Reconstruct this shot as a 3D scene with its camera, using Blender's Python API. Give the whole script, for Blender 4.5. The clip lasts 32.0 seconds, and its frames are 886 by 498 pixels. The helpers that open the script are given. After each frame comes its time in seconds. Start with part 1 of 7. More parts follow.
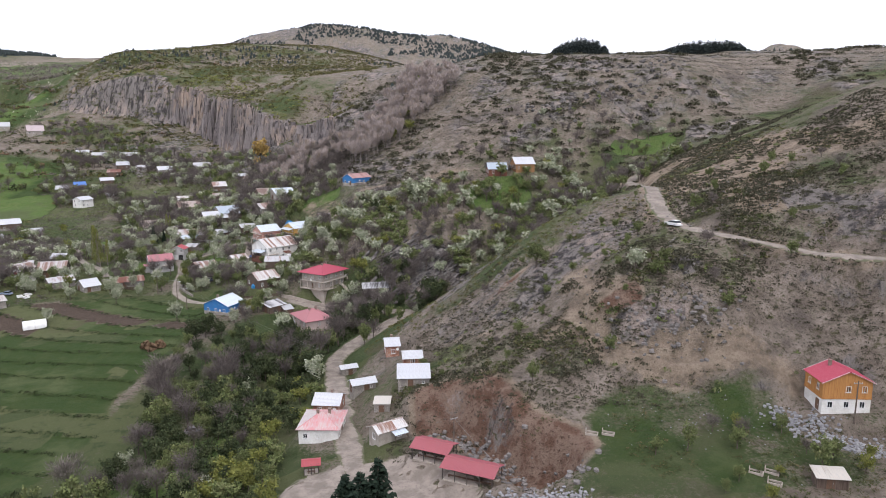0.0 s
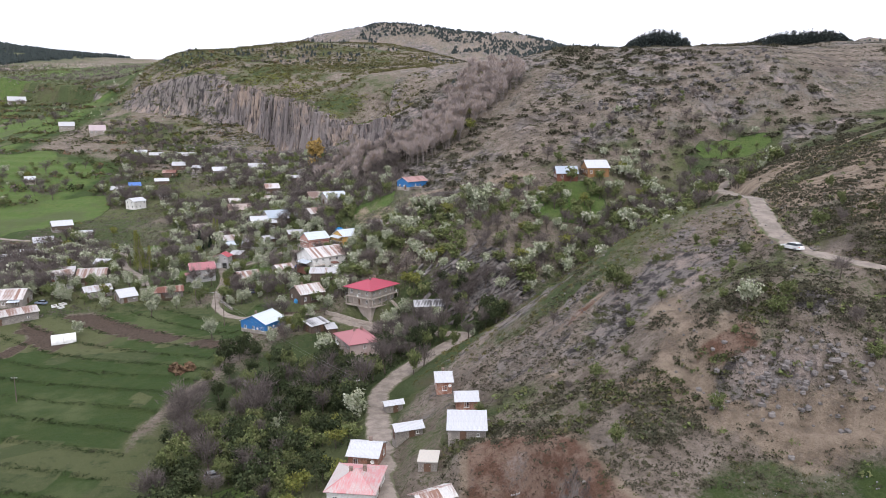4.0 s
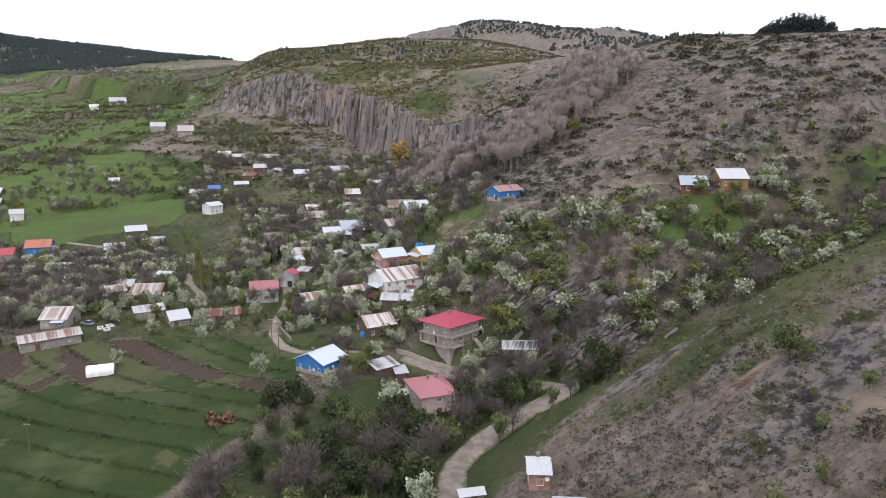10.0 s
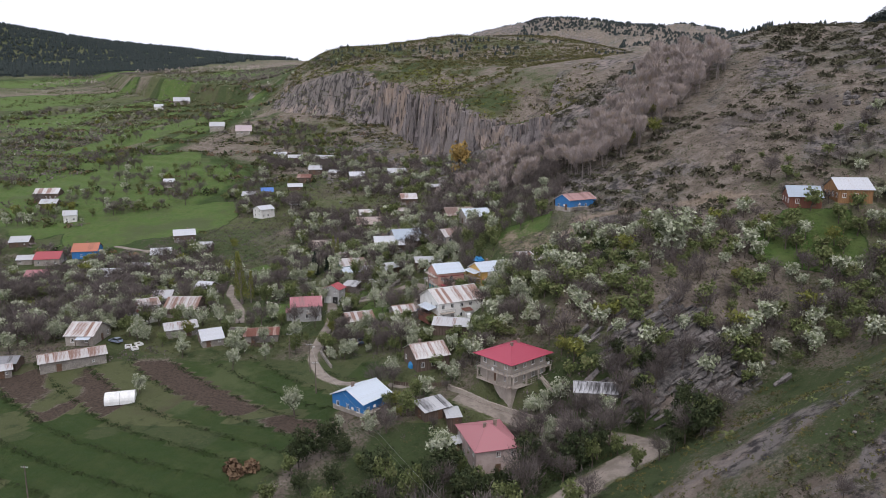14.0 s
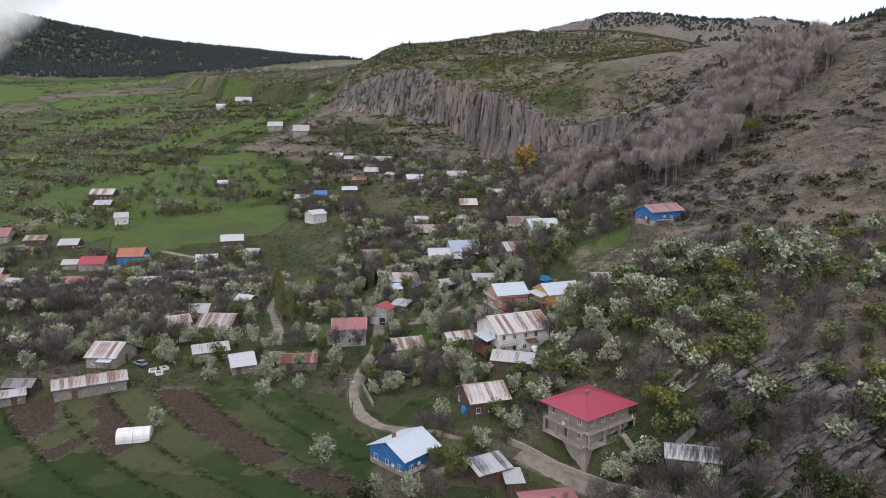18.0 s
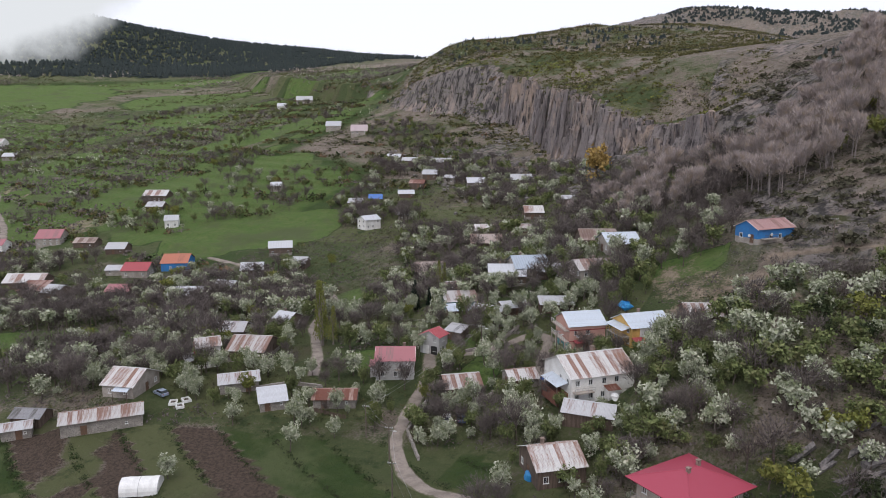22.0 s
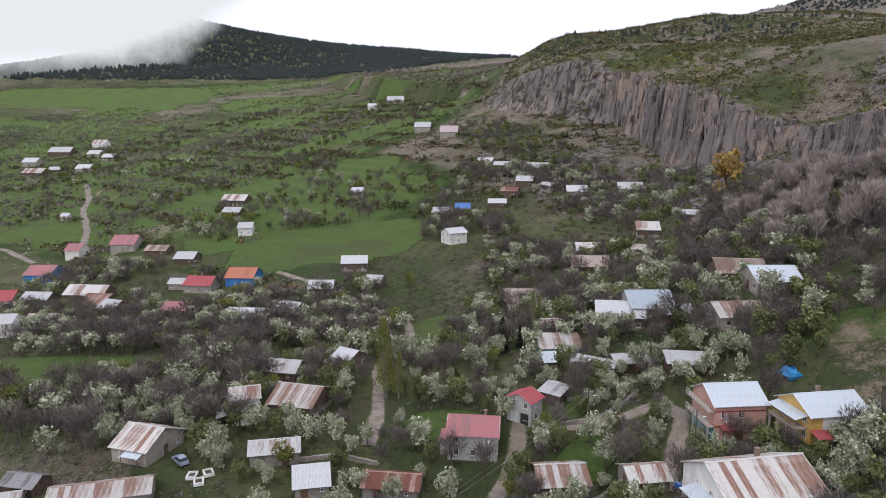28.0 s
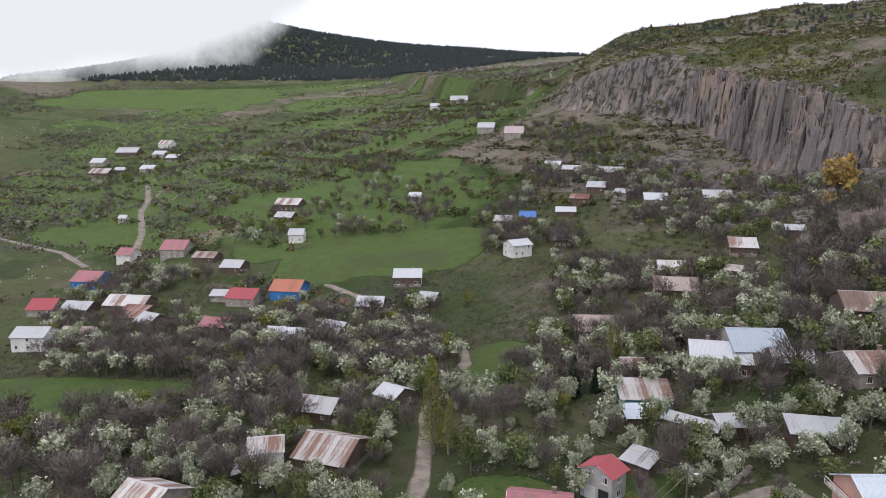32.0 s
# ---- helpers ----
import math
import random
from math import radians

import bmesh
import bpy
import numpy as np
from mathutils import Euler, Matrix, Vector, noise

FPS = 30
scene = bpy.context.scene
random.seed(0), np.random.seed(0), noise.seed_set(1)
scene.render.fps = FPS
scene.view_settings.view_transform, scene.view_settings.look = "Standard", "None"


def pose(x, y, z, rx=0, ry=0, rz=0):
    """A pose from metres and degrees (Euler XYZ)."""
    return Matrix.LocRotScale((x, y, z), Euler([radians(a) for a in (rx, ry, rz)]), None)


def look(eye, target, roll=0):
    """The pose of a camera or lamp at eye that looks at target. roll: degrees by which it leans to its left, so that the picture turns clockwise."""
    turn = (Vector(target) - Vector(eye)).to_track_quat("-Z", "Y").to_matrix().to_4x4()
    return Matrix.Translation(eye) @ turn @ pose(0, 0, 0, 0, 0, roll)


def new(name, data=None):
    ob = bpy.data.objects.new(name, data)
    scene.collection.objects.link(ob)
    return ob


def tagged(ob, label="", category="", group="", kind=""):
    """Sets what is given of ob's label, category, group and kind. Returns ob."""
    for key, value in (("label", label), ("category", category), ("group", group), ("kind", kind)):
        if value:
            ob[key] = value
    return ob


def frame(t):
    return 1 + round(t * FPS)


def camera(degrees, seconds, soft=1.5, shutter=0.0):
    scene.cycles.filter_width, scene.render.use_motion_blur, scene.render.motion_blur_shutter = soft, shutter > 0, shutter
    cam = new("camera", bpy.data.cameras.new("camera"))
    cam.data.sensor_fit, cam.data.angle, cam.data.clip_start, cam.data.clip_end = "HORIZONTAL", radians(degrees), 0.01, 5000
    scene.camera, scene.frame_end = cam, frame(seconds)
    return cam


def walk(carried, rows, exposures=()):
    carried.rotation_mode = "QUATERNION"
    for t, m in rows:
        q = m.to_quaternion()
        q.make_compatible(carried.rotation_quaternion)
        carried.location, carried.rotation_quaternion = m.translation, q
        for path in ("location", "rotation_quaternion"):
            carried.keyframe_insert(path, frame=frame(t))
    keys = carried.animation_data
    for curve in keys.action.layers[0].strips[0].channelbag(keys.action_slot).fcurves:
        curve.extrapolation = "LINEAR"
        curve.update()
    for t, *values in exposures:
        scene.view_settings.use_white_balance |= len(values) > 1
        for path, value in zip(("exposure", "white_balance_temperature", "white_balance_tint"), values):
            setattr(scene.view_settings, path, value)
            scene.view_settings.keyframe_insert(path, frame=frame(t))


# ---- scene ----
cam = camera(65.01, 32.0, soft=0.8)
PATH = [
    (0, (0.00, -0.00, 66.00), (-1.84, 196.86, 30.73), 0.08),
    (2, (0.07, 14.06, 66.11), (-10.60, 210.61, 30.68), 0.04),
    (4, (-0.31, 27.96, 66.02), (-19.88, 223.81, 30.53), 0.03),
    (6, (-1.68, 42.03, 66.10), (-29.87, 236.83, 30.61), 0.00),
    (8, (-3.53, 55.97, 66.03), (-40.38, 249.31, 30.55), 0.01),
    (10, (-5.87, 69.65, 66.15), (-51.40, 261.14, 30.65), -0.00),
    (12, (-8.86, 83.14, 66.21), (-62.96, 272.38, 30.73), 0.02),
    (14, (-12.39, 96.41, 66.22), (-74.94, 283.02, 30.71), 0.04),
    (16, (-16.45, 109.59, 66.27), (-87.35, 293.19, 30.70), 0.02),
    (18, (-21.25, 122.64, 66.27), (-100.33, 302.86, 30.65), 0.04),
    (20, (-26.60, 135.38, 66.28), (-113.67, 311.87, 30.62), 0.04),
    (22, (-32.47, 147.83, 66.29), (-127.43, 320.17, 30.53), 0.03),
    (24, (-38.91, 160.03, 66.24), (-141.49, 327.96, 30.50), 0.03),
    (26, (-45.87, 171.94, 66.16), (-155.89, 335.09, 30.46), -0.01),
    (28, (-52.88, 183.31, 66.09), (-170.27, 341.30, 30.61), -0.07),
    (30, (-60.52, 194.29, 66.15), (-184.95, 346.82, 30.75), -0.09),
    (32, (-68.50, 204.85, 66.40), (-199.92, 351.38, 30.98), -0.12),
]
walk(cam, [(t, look(eye, target, roll)) for t, eye, target, roll in PATH], [(0, 0.32), (3, 0.4), (8, 0.36), (13, -0.03), (20, -0.16), (26, -0.12), (32, -0.05)])

# ---- world and light ----
world = bpy.data.worlds.new("overcast_sky")
scene.world = world
world.use_nodes = True
wn, wl = world.node_tree.nodes, world.node_tree.links
SUN_EL, SUN_AZ = radians(62), radians(160)
sky = wn.new("ShaderNodeTexSky")
sky.sky_type, sky.sun_disc = "NISHITA", False
sky.sun_elevation, sky.sun_rotation, sky.air_density, sky.dust_density, sky.ozone_density = SUN_EL, SUN_AZ, 1.0, 3.0, 1.0
clear = wn["Background"]
clear.inputs["Strength"].default_value = 0.05
wl.new(sky.outputs["Color"], clear.inputs["Color"])
cloud_deck = wn.new("ShaderNodeBackground")
cloud_deck.inputs["Color"].default_value = (0.965, 0.955, 1.075, 1)
cloud_deck.inputs["Strength"].default_value = 1.0
both = wn.new("ShaderNodeAddShader")
wl.new(clear.outputs[0], both.inputs[0])
wl.new(cloud_deck.outputs[0], both.inputs[1])
wl.new(both.outputs[0], wn["World Output"].inputs["Surface"])
sun = new("sun", bpy.data.lights.new("sun", "SUN"))
sun.data.energy, sun.data.angle, sun.data.color = 0.9, radians(25), (1.0, 0.975, 0.95)
sun.matrix_world = look((0, 0, 0), (-math.sin(SUN_AZ) * math.cos(SUN_EL), -math.cos(SUN_AZ) * math.cos(SUN_EL), -math.sin(SUN_EL)))

# ---- terrain plan ----
# Break lines of the land: each a run of (x, y, height).
STREAM = [(-90, -40, -22), (-82, 60, -16), (-72, 110, -13), (-66, 140, -11), (-58, 172, -9), (-50, 200, -7), (-32, 232, -3), (-12, 247, 2), (4, 258, 9), (16, 266, 14), (36, 288, 27), (58, 306, 38), (96, 334, 54), (150, 364, 74)]
SPUR = [(-17, 203, 4), (1, 210, 16), (11, 219, 21.5), (17, 198, 24.5), (21, 216, 30), (40, 219, 41), (62, 222, 47), (88, 220, 55), (121, 210, 70), (166, 199, 92)]
SPUR_FACE = [(11, 184, 19), (24, 189, 27), (33, 174, 29), (29, 161, 26), (41, 151, 35), (46, 146, 33), (51, 147, 35), (57, 139, 32), (37, 143, 25), (42, 139, 22), (52, 163, 40), (73, 168, 46), (99, 205, 58), (98, 171, 56), (110, 141, 52), (0, 178, 9), (-7, 164, 7), (12, 158, 15), (69, 144, 28), (91, 142, 38)]
BENCH = [(9, 131, 12), (25, 113, 11), (43, 114, 11), (58, 113, 11), (66, 124, 11), (88, 115, 15), (25, 132, 14), (47, 132, 15), (17, 94, 9), (52, 91, 8), (80, 84, 10), (145, 90, 50), (142, -8, 45)]
PLAZA = [(-23, 119, 0), (-7, 121, 0), (0, 107, 0.5), (-20, 103, -0.5), (-23, 133, 0), (-22, 151, 0), (-22, 168, -0.5), (-27, 190, -1.5), (-26, 203, -1.5), (9, 95, 2), (-14, 140, 2), (-12, 152, 5), (-13, 168, 5), (-12, 177, 5)]
FIELDS = [(-140, 226, -2), (-92, 205, -2), (-92, 239, 0), (-175, 234, 0), (-122, 168, -9), (-104, 127, -13), (-193, 174, -9), (-296, 203, -10), (-201, 54, -18), (-416, 91, -18), (-292, 263, -5)]
VILLAGE = [(-182, 249, 3), (-149, 268, 4), (-176, 274, 4), (-116, 287, 6), (-112, 294, 8), (-68, 231, 2), (-45, 247, 6), (-43, 234, -3), (-63, 303, 17), (-52, 290, 25), (-51, 334, 35), (-106, 345, 21), (-218, 417, 15), (-169, 494, 34), (-188, 349, 1), (-272, 354, 3), (-437, 364, -5), (-381, 437, 20), (-323, 467, 26), (-86, 266, 4), (-139, 387, 17), (-117, 424, 31)]
SLOPE = [(-14, 257, 16), (-1, 262, 18), (-12, 278, 29), (-41, 306, 30), (-27, 327, 37), (13, 309, 42), (32, 309, 45), (72, 346, 72), (38, 372, 80), (-4, 364, 62), (-42, 377, 52), (125, 380, 98), (-24, 442, 95), (69, 498, 112), (162, 471, 111), (279, 431, 109), (437, 352, 106), (19, 467, 108)]
UPLANDS = [(-465, 570, 43), (-400, 579, 54), (-383, 610, 60), (-521, 774, 91), (-620, 796, 86), (-612, 458, 15), (-579, 367, -5), (-899, 567, 42), (-1410, 733, 119), (-985, 1014, 123), (-736, 369, -2), (-302, 542, 46), (-234, 485, 32), (-1005, 239, 30), (-1659, 474, 120), (-705, 632, 40)]
FOOT = [(-420, 668, 78), (-353, 640, 74), (-297, 612, 68), (-262, 596, 61), (-200, 540, 47), (-160, 503, 44), (-128, 474, 45), (-98, 448, 46), (-77, 432, 49), (-60, 415, 54)]
# The flat-topped hill behind the village, above its cliff.
PLATEAU = [(-430, 720, 105), (-392, 690, 96), (-341, 722, 135), (-284, 736, 136), (-224, 758, 146), (-346, 674, 104), (-310, 662, 110), (-273, 650, 114), (-250, 636, 107), (-235, 622, 98), (-211, 593, 91), (-169, 538, 83), (-147, 509, 80), (-126, 496, 71), (-104, 494, 64), (-94, 476, 64), (-84, 462, 68), (-74, 452, 70), (-200, 612, 104), (-170, 585, 98), (-135, 555, 94), (-107, 532, 94), (-39, 444, 88), (-304, 785, 146), (-209, 725, 128), (-116, 636, 112), (-16, 547, 112), (-406, 830, 120), (-548, 1047, 150), (-152, 888, 160), (69, 498, 112), (279, 477, 110)]
RING = [(1500, -500, 60), (1500, 600, 60), (1500, 2300, 150), (500, 1100, 90), (150, 900, 90), (60, 700, 105), (500, 2300, 170), (-2600, 2300, 150), (-2600, 900, 150), (-2600, -500, 120), (-900, -500, -10), (300, -500, 30), (0, -100, 10), (-800, 2300, 170)]
MOUNTAIN = [(834, 1818, 272), (786, 1840, 250), (886, 1795, 250), (690, 1880, 190), (990, 1740, 190), (-520, 1560, 215), (-445, 1589, 256), (-373, 1607, 271), (-275, 1627, 289), (-200, 1638, 281), (-124, 1645, 269), (5, 1650, 264), (82, 1648, 245), (200, 1640, 200), (-250, 1200, 150), (-450, 1200, 150), (0, 1250, 160), (-250, 1400, 190)]
WEST_PEAK = [(-1967, 835, 183), (-1876, 1060, 222), (-1700, 1305, 330), (-1561, 1448, 294), (-1400, 1547, 266), (-1260, 1607, 253), (-1070, 1503, 219), (-900, 1500, 200), (-1370, 1250, 190), (-1150, 1200, 165)]
RIDGE = [(29, 499, 114), (71, 495, 112), (137, 481, 111), (183, 465, 113), (222, 448, 111), (258, 428, 112), (95, 274, 57), (112, 268, 63), (129, 260, 72), (150, 248, 82), (210, 260, 84), (330, 430, 95)]
CLIFF = [(-400, 688), (-356, 656), (-312, 640), (-274, 631), (-246, 616), (-226, 608), (-204, 580), (-172, 538), (-146, 503), (-126, 490), (-106, 488), (-93, 470), (-76, 447), (-52, 428)]


class Relief:
    """A smooth surface through break lines (multiquadric)."""

    def __init__(self, lines, soft):
        p = np.array([q for line in lines for q in line], float)
        self.p, self.soft = p[:, :2], soft
        a = np.sqrt(((self.p[:, None] - self.p[None]) ** 2).sum(-1) + soft**2)
        n = len(p)
        m = np.zeros((n + 3, n + 3))
        m[:n, :n], m[:n, n], m[:n, n + 1:], m[n, :n], m[n + 1:, :n] = a - 2.0 * np.eye(n), 1, self.p / 100, 1, self.p.T / 100
        self.w = np.linalg.solve(m, np.r_[p[:, 2], 0, 0, 0])

    def __call__(self, x, y):
        n = len(self.p)
        out = self.w[n] + self.w[n + 1] * x / 100 + self.w[n + 2] * y / 100
        for (px, py), w in zip(self.p, self.w[:n]):
            out = out + w * np.sqrt((x - px) ** 2 + (y - py) ** 2 + self.soft**2)
        return out


def hash2(i, j, seed):
    v = np.sin(i * 127.1 + j * 311.7 + seed * 74.7) * 43758.5453
    return v - np.floor(v)


def lattice(x, y, seed=0):
    """Smooth random values 0 to 1 on a unit lattice."""
    i, j = np.floor(x), np.floor(y)
    u, v = x - i, y - j
    u, v = u * u * (3 - 2 * u), v * v * (3 - 2 * v)
    a, b = hash2(i, j, seed), hash2(i + 1, j, seed)
    c, d = hash2(i, j + 1, seed), hash2(i + 1, j + 1, seed)
    return (a * (1 - u) + b * u) * (1 - v) + (c * (1 - u) + d * u) * v


def fbm(x, y, size, octaves=4, seed=0):
    out, amp, total = 0, 1.0, 0
    for k in range(octaves):
        out, total = out + amp * lattice(x / size + 17 * k, y / size - 9 * k, seed + k), total + amp
        size, amp = size / 2.03, amp * 0.5
    return out / total - 0.5


def smooth(v, a, b):
    v = np.clip((v - a) / (b - a), 0, 1)
    return v * v * (3 - 2 * v)


def line_distance(x, y, line):
    """Distance to a run of points, the signed side (left of the run is positive) and the share along it."""
    best, side, along = np.full(np.shape(x), 1e9), np.zeros(np.shape(x)), np.zeros(np.shape(x))
    for k, (a, b) in enumerate(zip(line, line[1:])):
        dx, dy = b[0] - a[0], b[1] - a[1]
        s = np.clip(((x - a[0]) * dx + (y - a[1]) * dy) / (dx * dx + dy * dy), 0, 1)
        d = np.hypot(x - a[0] - s * dx, y - a[1] - s * dy)
        near = d < best
        best = np.where(near, d, best)
        side = np.where(near, np.sign(dx * (y - a[1]) - dy * (x - a[0])), side)
        along = np.where(near, (k + s) / (len(line) - 1), along)
    return best, side, along


LOW = Relief([STREAM, SPUR, SPUR_FACE, BENCH, PLAZA, FIELDS, VILLAGE, SLOPE, UPLANDS, FOOT, RING, MOUNTAIN, WEST_PEAK, RIDGE], 9.0)
HIGH = Relief([PLATEAU, RING, MOUNTAIN, WEST_PEAK], 25.0)
ROADS = {
    "lower": ([(-16, 112), (-18, 124), (-24, 148), (-28, 168), (-33, 190), (-35, 202), (-30, 214), (-24, 224), (-17, 231), (-12, 237), (-22, 239.5), (-41, 239.5), (-58, 242.5)], 2.4, "pale rutted dirt road along the valley"),
    "upper": ([(96, 138), (81, 151), (66, 159), (56, 167), (56, 184), (61, 211), (68, 250), (74, 290), (84, 298)], 2.2, "dirt road cut into the bare hillside"),
    "track": ([(32, 172), (33, 158), (27, 151), (35, 139), (46, 134), (60, 132), (70, 128)], 1.2, "worn dirt track over the hill bench"),
    "lane": ([(-64, 244.5), (-80, 246), (-91, 247), (-98, 251), (-106, 260), (-108, 268), (-110, 276), (-113, 287), (-118, 296)], 1.35, "narrow dirt lane between the houses"),
    "west": ([(-140, 276), (-148, 288), (-167, 309), (-179, 328), (-186, 346), (-196, 355), (-215, 358), (-247, 366), (-277, 370)], 1.35, "curving gravel lane through the orchards"),
    "east": ([(-85, 286), (-88, 300), (-89, 307), (-95, 310), (-99, 303), (-105, 299), (-112, 296)], 1.4, "dirt path between garden walls"),
    "hill": ([(-44, 308), (-41, 329), (-27, 329), (-11, 323), (12, 318)], 1.5, "dirt path along the hillside"),
    "far": ([(-638, 472), (-575, 442), (-545, 422), (-484, 394), (-447, 372)], 2.0, "pale track down the far meadows"),
    "outer": ([(-600, 345), (-536, 349), (-496, 352), (-447, 346)], 1.8, "pale lane at the meadow edge"),
}


SCARP = [(-11, 141.5), (-3, 142.5), (3, 141.5), (8, 134), (12, 124.5), (20, 116.3), (23, 108)]
SCARP_TOP = (6, 9, 11.5, 11.5, 11, 10, 8)


def field_rows(x, y):
    """Counts the field terraces across the slope; whole numbers are banks."""
    lean = 0.1 + 0.33 * smooth(y, 185, 250)
    return (y + lean * (np.clip(x, -185, -70) + 130) - 0.06 * np.minimum(x + 185, 0) + 4 * fbm(x, y, 55, 2, 21) - 90) / 8.5


def terrace(z, rise):
    """Steps of that rise, with sloped treads and short risers."""
    k = z / rise
    f = k - np.floor(k)
    return rise * (np.floor(k) + 0.45 * f + 0.55 * smooth(f, 0.8, 1.0))


def field_mask(x, y):
    """The terraced fields beside the stream."""
    return smooth(x, -300, -270) * (1 - smooth(x + 8 * fbm(x, y, 30, 2, 8) - 0.1 * (y - 200), -88, -82)) * smooth(y, 90, 120) * (1 - smooth(y - 0.12 * (x + 90) - 14 * smooth(x, -180, -110), 244, 250))


def meadow_mask(x, y):
    """The green slopes west of the village."""
    u = smooth(-x, 225, 300) * smooth(y, 325, 375) * (1 - smooth(y, 640, 720)) * (1 - smooth(y - 0.35 * (-x - 300), 490, 560))
    return u


def bench_mask(x, y):
    """The grassy bench above the cut bank."""
    return (1 - smooth(np.hypot((x - 44) / 1.7, y - 115) + 14 * fbm(x, y, 12, 3, 116), 13, 19)) * smooth(y, 84, 98)


# Sown meadows: centre, half length, half width, turn in degrees.
LUSH = [(-281, 405, 47, 28, 35), (-392, 485, 66, 30, 50), (-471, 606, 60, 26, 40), (-1232, 794, 220, 110, 30), (-254, 266, 42, 14, 30), (-522, 380, 62, 20, 10), (-172, 341, 24, 11, -50), (-62, 333, 9, 6, 0), (-113, 305, 6, 5, 0), (-101, 289, 5, 8, 0), (-132, 290, 9, 6, 20), (21, 298, 15, 8, 0), (92, 333, 18, 6, 20), (-61, 143, 18, 8, 55), (-441, 459, 42, 20, 45)]


def lush_mask(x, y):
    """Bright sown grass."""
    out = np.zeros(np.shape(x))
    for cx, cy, u, v, turn in LUSH:
        c, s = math.cos(radians(turn)), math.sin(radians(turn))
        p, q = (c * (x - cx) + s * (y - cy)) / u, (-s * (x - cx) + c * (y - cy)) / v
        if np.ndim(x) == 0 and max(abs(p), abs(q)) > 2:
            continue
        out = np.maximum(out, 1 - smooth((np.abs(p) ** 3 + np.abs(q) ** 3) + 0.9 * fbm(x, y, 30, 3, 51), 0.75, 1.15))
    out = np.maximum(out, (0.42 + 0.3 * fbm(x, y, 9, 3, 118)) * bench_mask(x, y))
    out = np.maximum(out, 0.68 * smooth(-x, 330, 420) * smooth(y, 330, 380) * smooth(fbm(x, y, 150, 4, 54), 0.0, 0.05) * (1 - smooth(np.hypot(x, y), 1500, 1700)))
    rows = field_rows(x, y)
    sown = (hash2(np.floor(rows), np.floor(x / 70 + 0.3 * np.floor(rows)), 3) > 0.22) * (fbm(x, y, 12, 3, 52) > -0.14)
    bare = (np.floor(rows) == 17) | ((np.floor(rows) == 15) & (x < -138)) | ((np.floor(rows) == 14) & (x < -150))
    out = np.maximum(out, 0.5 * field_mask(x, y) * sown * (1 - bare))
    return np.maximum(out, 0.68 * meadow_mask(x, y) * (1 - smooth(np.hypot(x, y), 700, 800)) * smooth(fbm(x, y, 70, 4, 53), -0.13, -0.06))


# Patches of the dry hill: centre, half length, half width, turn in degrees.
SCRUB_ZONES = [(9, 152, 19, 8, -12), (43, 160, 15, 8, -20), (70, 166, 16, 7, -35), (28, 141, 9, 5, 10), (58, 150, 12, 7, 20), (78, 178, 16, 8, 20)]
BARE_ZONES = [(7, 186, 17, 8, 20), (20, 172, 9, 6, 10), (-8, 207, 12, 5, 15)]
RED_ZONES = [(36, 148, 6, 3, -20), (18, 189, 9, 2.2, 30)]
OCHRE_ZONES = [(72, 210, 9, 22, 0), (84, 190, 16, 8, 20), (95, 262, 16, 12, 0), (80, 262, 10, 30, 0), (100, 225, 16, 14, 0)]
CREST_ZONES = [(16, 206, 26, 6, 24), (46, 214, 18, 8, 8), (-6, 212, 12, 4, 20)]
ROCK_ZONES = [(42, 142, 9, 4, -15), (17, 198, 6, 2.5, 30), (52, 150, 5, 4, 0)]


def zone(x, y, zones, seed):
    """How far a place lies within ragged elliptic patches."""
    out, ragged = np.zeros(np.shape(x)), 1.9 * fbm(x, y, 10, 4, seed)
    for cx, cy, u, v, turn in zones:
        c, q = math.cos(radians(turn)), math.sin(radians(turn))
        r = np.hypot((c * (x - cx) + q * (y - cy)) / u, (-q * (x - cx) + c * (y - cy)) / v)
        out = np.maximum(out, 1 - smooth(r + ragged, 0.75, 1.15))
    return out


def base_height(x, y):
    low = LOW(x, y)
    d, side, along = line_distance(x, y, CLIFF)
    run = along * 480
    d = d * side + 9 * fbm(x, y, 38, 4, 5) + 9 * np.abs(fbm(run, 0 * run, 26, 2, 6)) + 6 * np.abs(fbm(run, 0 * run, 9, 2, 7)) - 3
    ends = smooth(along, 0.0, 0.1) * (1 - smooth(along, 0.93, 1.0))
    wide = 3.2 + 45 * (1 - ends) + 4 * (1 - smooth(along, 0.24, 0.36)) + 13 * np.exp(-(((along - 0.27) / 0.025) ** 2))
    return low + np.maximum(HIGH(x, y) - low, 0) * smooth(d, -wide, wide) * (1 - smooth(along, 0.9, 0.998))


def crag_mask(x, y):
    """Bare rock: the outcrop by the ravine and the crags of the hillsides."""
    a = 1 - smooth(np.hypot((x + 8) / 1.5, y - 257), 6, 15)
    b = smooth(fbm(x, y, 40, 3, 12), 0.1, 0.2) * smooth(x, -30, 20) * smooth(y, 300, 340)
    return np.clip(a + 0.8 * b, 0, 1)


